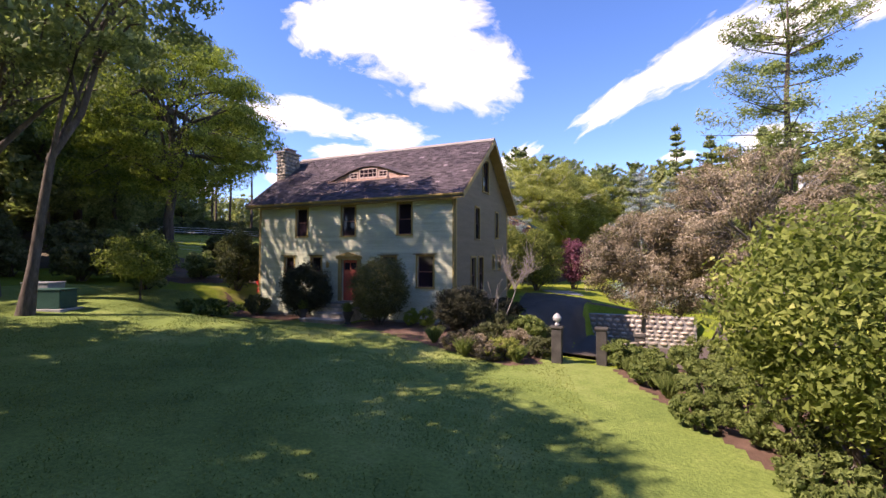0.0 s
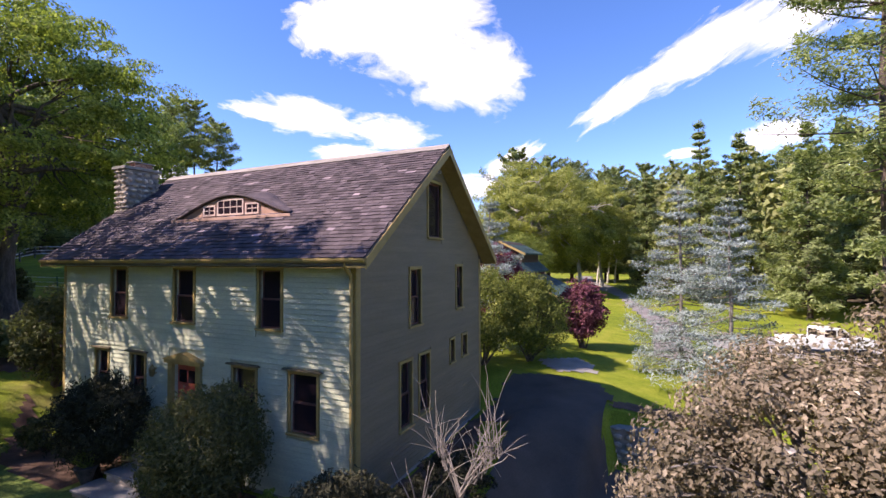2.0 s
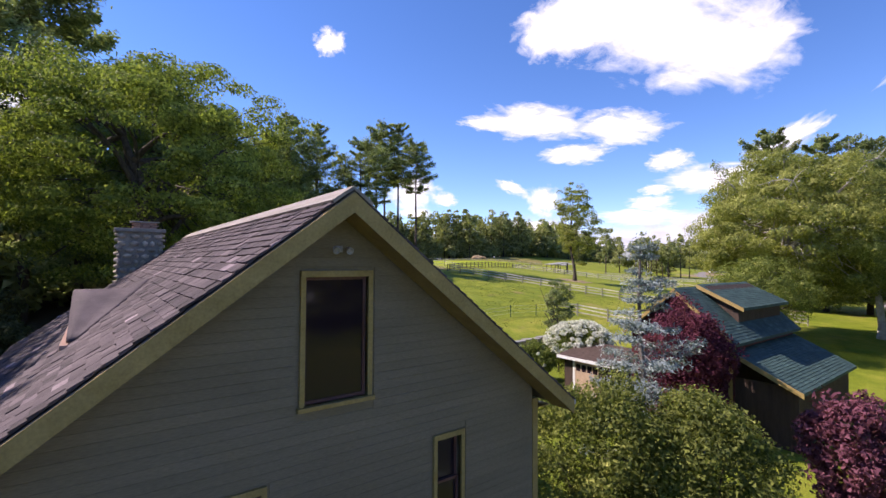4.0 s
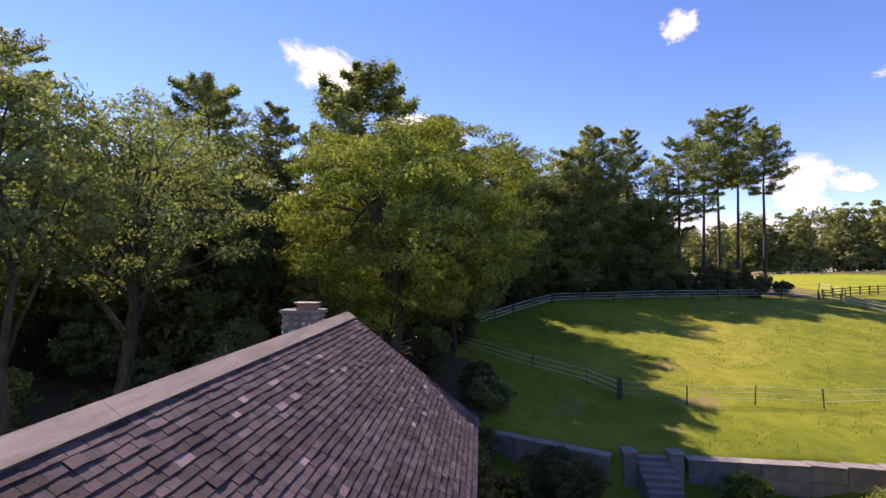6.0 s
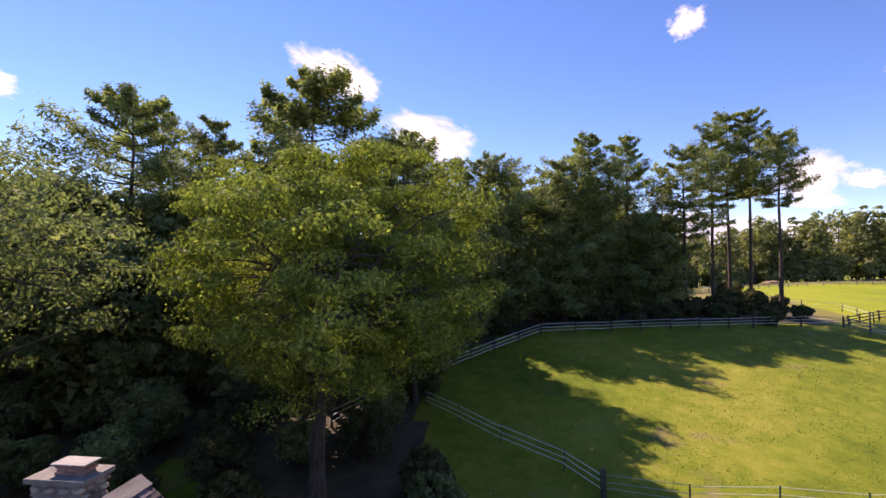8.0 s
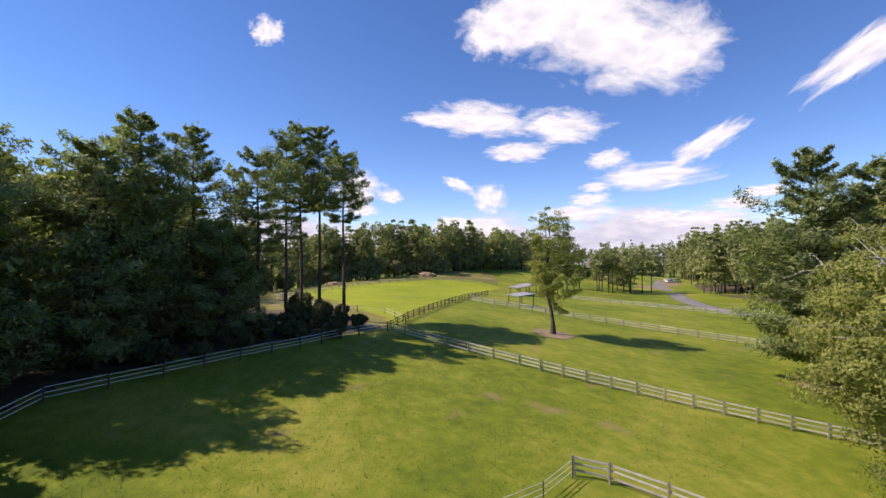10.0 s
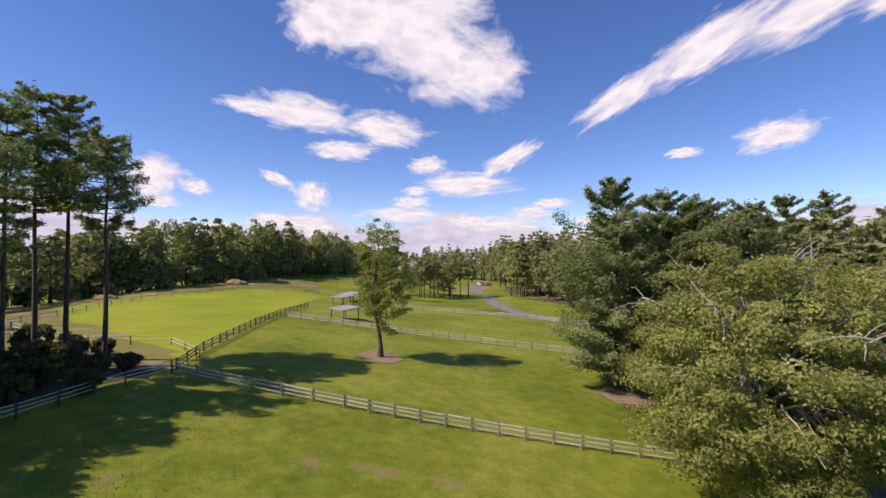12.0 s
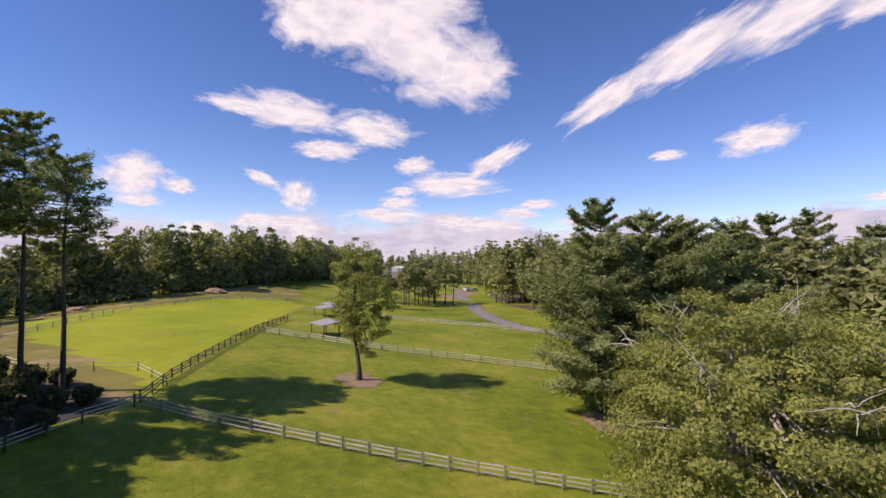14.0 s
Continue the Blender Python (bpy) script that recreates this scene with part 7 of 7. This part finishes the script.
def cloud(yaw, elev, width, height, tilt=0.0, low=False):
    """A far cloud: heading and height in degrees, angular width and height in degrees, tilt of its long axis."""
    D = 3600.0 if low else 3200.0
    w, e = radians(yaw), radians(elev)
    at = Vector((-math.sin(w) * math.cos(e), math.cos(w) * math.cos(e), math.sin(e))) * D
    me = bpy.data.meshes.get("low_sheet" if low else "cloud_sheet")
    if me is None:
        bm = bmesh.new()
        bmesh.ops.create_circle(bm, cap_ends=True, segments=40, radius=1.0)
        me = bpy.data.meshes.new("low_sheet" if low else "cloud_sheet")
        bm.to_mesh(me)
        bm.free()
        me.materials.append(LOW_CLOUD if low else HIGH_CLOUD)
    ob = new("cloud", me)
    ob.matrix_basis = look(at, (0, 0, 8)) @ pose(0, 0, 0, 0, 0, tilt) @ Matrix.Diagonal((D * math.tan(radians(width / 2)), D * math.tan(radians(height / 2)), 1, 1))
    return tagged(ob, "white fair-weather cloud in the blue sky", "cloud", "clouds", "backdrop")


cloud(33.9, 27.8, 18.1, 10.9, 0)
cloud(25.3, 24.2, 24.8, 13.1, 20)
cloud(39.4, 26.8, 10.3, 7.9, 0)
cloud(28.2, 29.3, 20.9, 8.7, 0)
cloud(19.6, 22.6, 13.0, 8.6, 0)
cloud(41.4, 17.1, 15.7, 5.8, 5)
cloud(46.9, 17.2, 9.1, 2.2, 5)
cloud(31.5, 15.9, 13.7, 5.3, 5)
cloud(36.6, 13.2, 10.3, 3.2, 0)
cloud(2.5, 18.8, 15.7, 4.4, -32)
cloud(-5.6, 22.0, 18.6, 6.0, -26)
cloud(-15.8, 23.7, 21.8, 6.3, -18)
cloud(-23.4, 23.2, 13.3, 4.6, -12)
cloud(-12.0, 12.6, 9.0, 4.2, -8)
cloud(-3.7, 11.8, 4.9, 1.6, 0)
cloud(56.6, 8.8, 8.3, 5.8, 0)
cloud(52.4, 8.0, 3.8, 2.6, 0)
cloud(21.0, 9.4, 16.2, 3.9, 0)
cloud(15.8, 12.4, 10.7, 3.3, -30)
cloud(28.1, 7.1, 6.4, 2.1, 0)
cloud(40.3, 7.7, 5.6, 4.9, 30)
cloud(44.1, 9.4, 5.3, 1.9, 20)
cloud(16.6, 4.4, 12.9, 2.6, 0)
cloud(29.4, 5.6, 12.9, 2.6, 0)
cloud(42.4, 4.5, 12.9, 2.6, 0)
cloud(5.8, 4.7, 7.6, 1.9, 0)
cloud(13.4, 5.9, 7.6, 1.9, 0)
cloud(21.0, 4.8, 7.6, 1.9, 0)
cloud(39.2, 3.5, 5.5, 2.6, 0)
cloud(44.8, 4.6, 5.5, 2.6, 0)
cloud(50.5, 3.5, 5.5, 2.6, 0)
cloud(10.7, 6.9, 5.8, 1.7, 0)
cloud(-22.0, 6.1, 5.0, 1.4, 0)
cloud(56.1, 6.3, 5.9, 2.1, 0)
cloud(67.1, 25.5, 4.7, 3.9, -10)
cloud(109.5, 22.5, 12.2, 7.0, 25)
cloud(97.5, 15.6, 15.9, 8.0, 15)
cloud(106.6, 21.5, 7.1, 4.9, 0)
cloud(26.1, 11.7, 6.5, 3.1, 0)
cloud(27.6, 8.5, 4.6, 1.6, 0)
cloud(146.9, 17.5, 2.8, 2.1, 0)
cloud(141.0, 16.1, 5.0, 3.6, 0)

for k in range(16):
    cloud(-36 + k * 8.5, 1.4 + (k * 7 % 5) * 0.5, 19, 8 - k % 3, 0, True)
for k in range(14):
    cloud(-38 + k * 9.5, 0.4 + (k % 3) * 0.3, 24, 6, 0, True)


# ---- single pieces: clapboards and shingles ----
clad(SIDING, HX0 + 0.13, HX1 - 0.13, BASE + 0.36, lambda u: PLATE - 0.02, FRONT_UP + FRONT_LOW + [(FRONT_DOOR[0] - 0.13, FRONT_DOOR[1] + 0.13, 0.3, FRONT_DOOR[3] + 0.35)],
     lambda p, z: pose(p, 0.0, z))
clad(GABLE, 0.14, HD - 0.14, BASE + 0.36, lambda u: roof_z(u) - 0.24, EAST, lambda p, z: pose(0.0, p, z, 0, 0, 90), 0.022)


def shingle_mesh(seed):
    """One shingle: a unit wide, lying up the slope along y, thick at its lower edge, slightly cupped."""
    rng = np.random.default_rng(seed)
    bm = bmesh.new()
    h = rng.uniform(0.026, 0.034)
    top = [bm.verts.new((x, y, z)) for x, y, z in ((0.018, rng.uniform(-0.005, 0.005), h), (0.5, rng.uniform(-0.003, 0.003), h * rng.uniform(0.92, 1.04)), (0.982, rng.uniform(-0.005, 0.005), h * rng.uniform(0.92, 1.08)), (0.982, 0.2, 0.004), (0.5, 0.2, 0.004), (0.018, 0.2, 0.004))]
    low = [bm.verts.new((v.co.x, v.co.y, -0.004)) for v in top]
    bm.faces.new(top)
    for i in range(6):
        bm.faces.new((top[i], low[i], low[(i + 1) % 6], top[(i + 1) % 6]))
    bmesh.ops.recalc_face_normals(bm, faces=bm.faces)
    me = bpy.data.meshes.new("shingle")
    bm.to_mesh(me)
    bm.free()
    me.materials.append(SHINGLE)
    return me


SHINGLES = [shingle_mesh(s) for s in range(6)]
SL = math.hypot(1, PITCH)


def shingle_roof(eave, sign, seed, singles):
    """Courses of shingles up one slope. singles: which ones are pieces of their own; the rest is joined."""
    rng = np.random.default_rng(seed)
    length = abs(RIDGE_Y - eave) * SL
    ex = 0.165
    rows = int(length / ex)
    up = Vector((0, sign / SL, PITCH / SL))
    nrm = Vector((0, -sign * PITCH / SL, 1 / SL))
    right = up.cross(nrm)
    V, F, base, made = [], [], 0, 0
    data = [(np.array([v.co[:] for v in me.vertices]), [list(p.vertices) for p in me.polygons]) for me in SHINGLES]
    for i in range(rows):
        u = RX0 - rng.uniform(0, 0.2)
        while u < RX1:
            w = rng.uniform(0.17, 0.36)
            a, b = max(u, RX0), min(u + w, RX1)
            u += w
            if b - a < 0.05:
                continue
            k = int(rng.integers(6))
            o = Vector((a if right.x > 0 else b, eave, roof_z(eave))) + up * (i * ex - 0.03) + nrm * 0.004
            o = o + up * rng.normal() * 0.006 + nrm * abs(rng.normal()) * 0.006
            m = Matrix((right * (b - a), up * (0.24 / 0.2), nrm)).transposed().to_4x4()
            m.translation = o
            if singles(a, i / rows) and made < 300:
                ob = new("shingle", SHINGLES[k])
                ob.parent = house
                ob.matrix_basis = m
                made += 1
            else:
                vs = data[k][0] @ np.array(m.to_3x3()).T + np.array(o)
                V.append(vs[:6])
                V.append(vs[6:])
                F += [(base, base + 1, base + 4, base + 5), (base + 1, base + 2, base + 3, base + 4), (base, base + 6, base + 7, base + 1), (base + 1, base + 7, base + 8, base + 2), (base + 2, base + 8, base + 9, base + 3), (base, base + 5, base + 11, base + 6)]
                base += 12
    ob = raw("shingle_field", np.concatenate(V), F, SHINGLE, house, "weathered dark purple-brown shingles")
    tagged(ob, kind="stuff")


shingle_roof(EAVE_N + 0.03, -1, 1, lambda x, h: x > -1.6)
shingle_roof(EAVE_S - 0.03, 1, 2, lambda x, h: False)
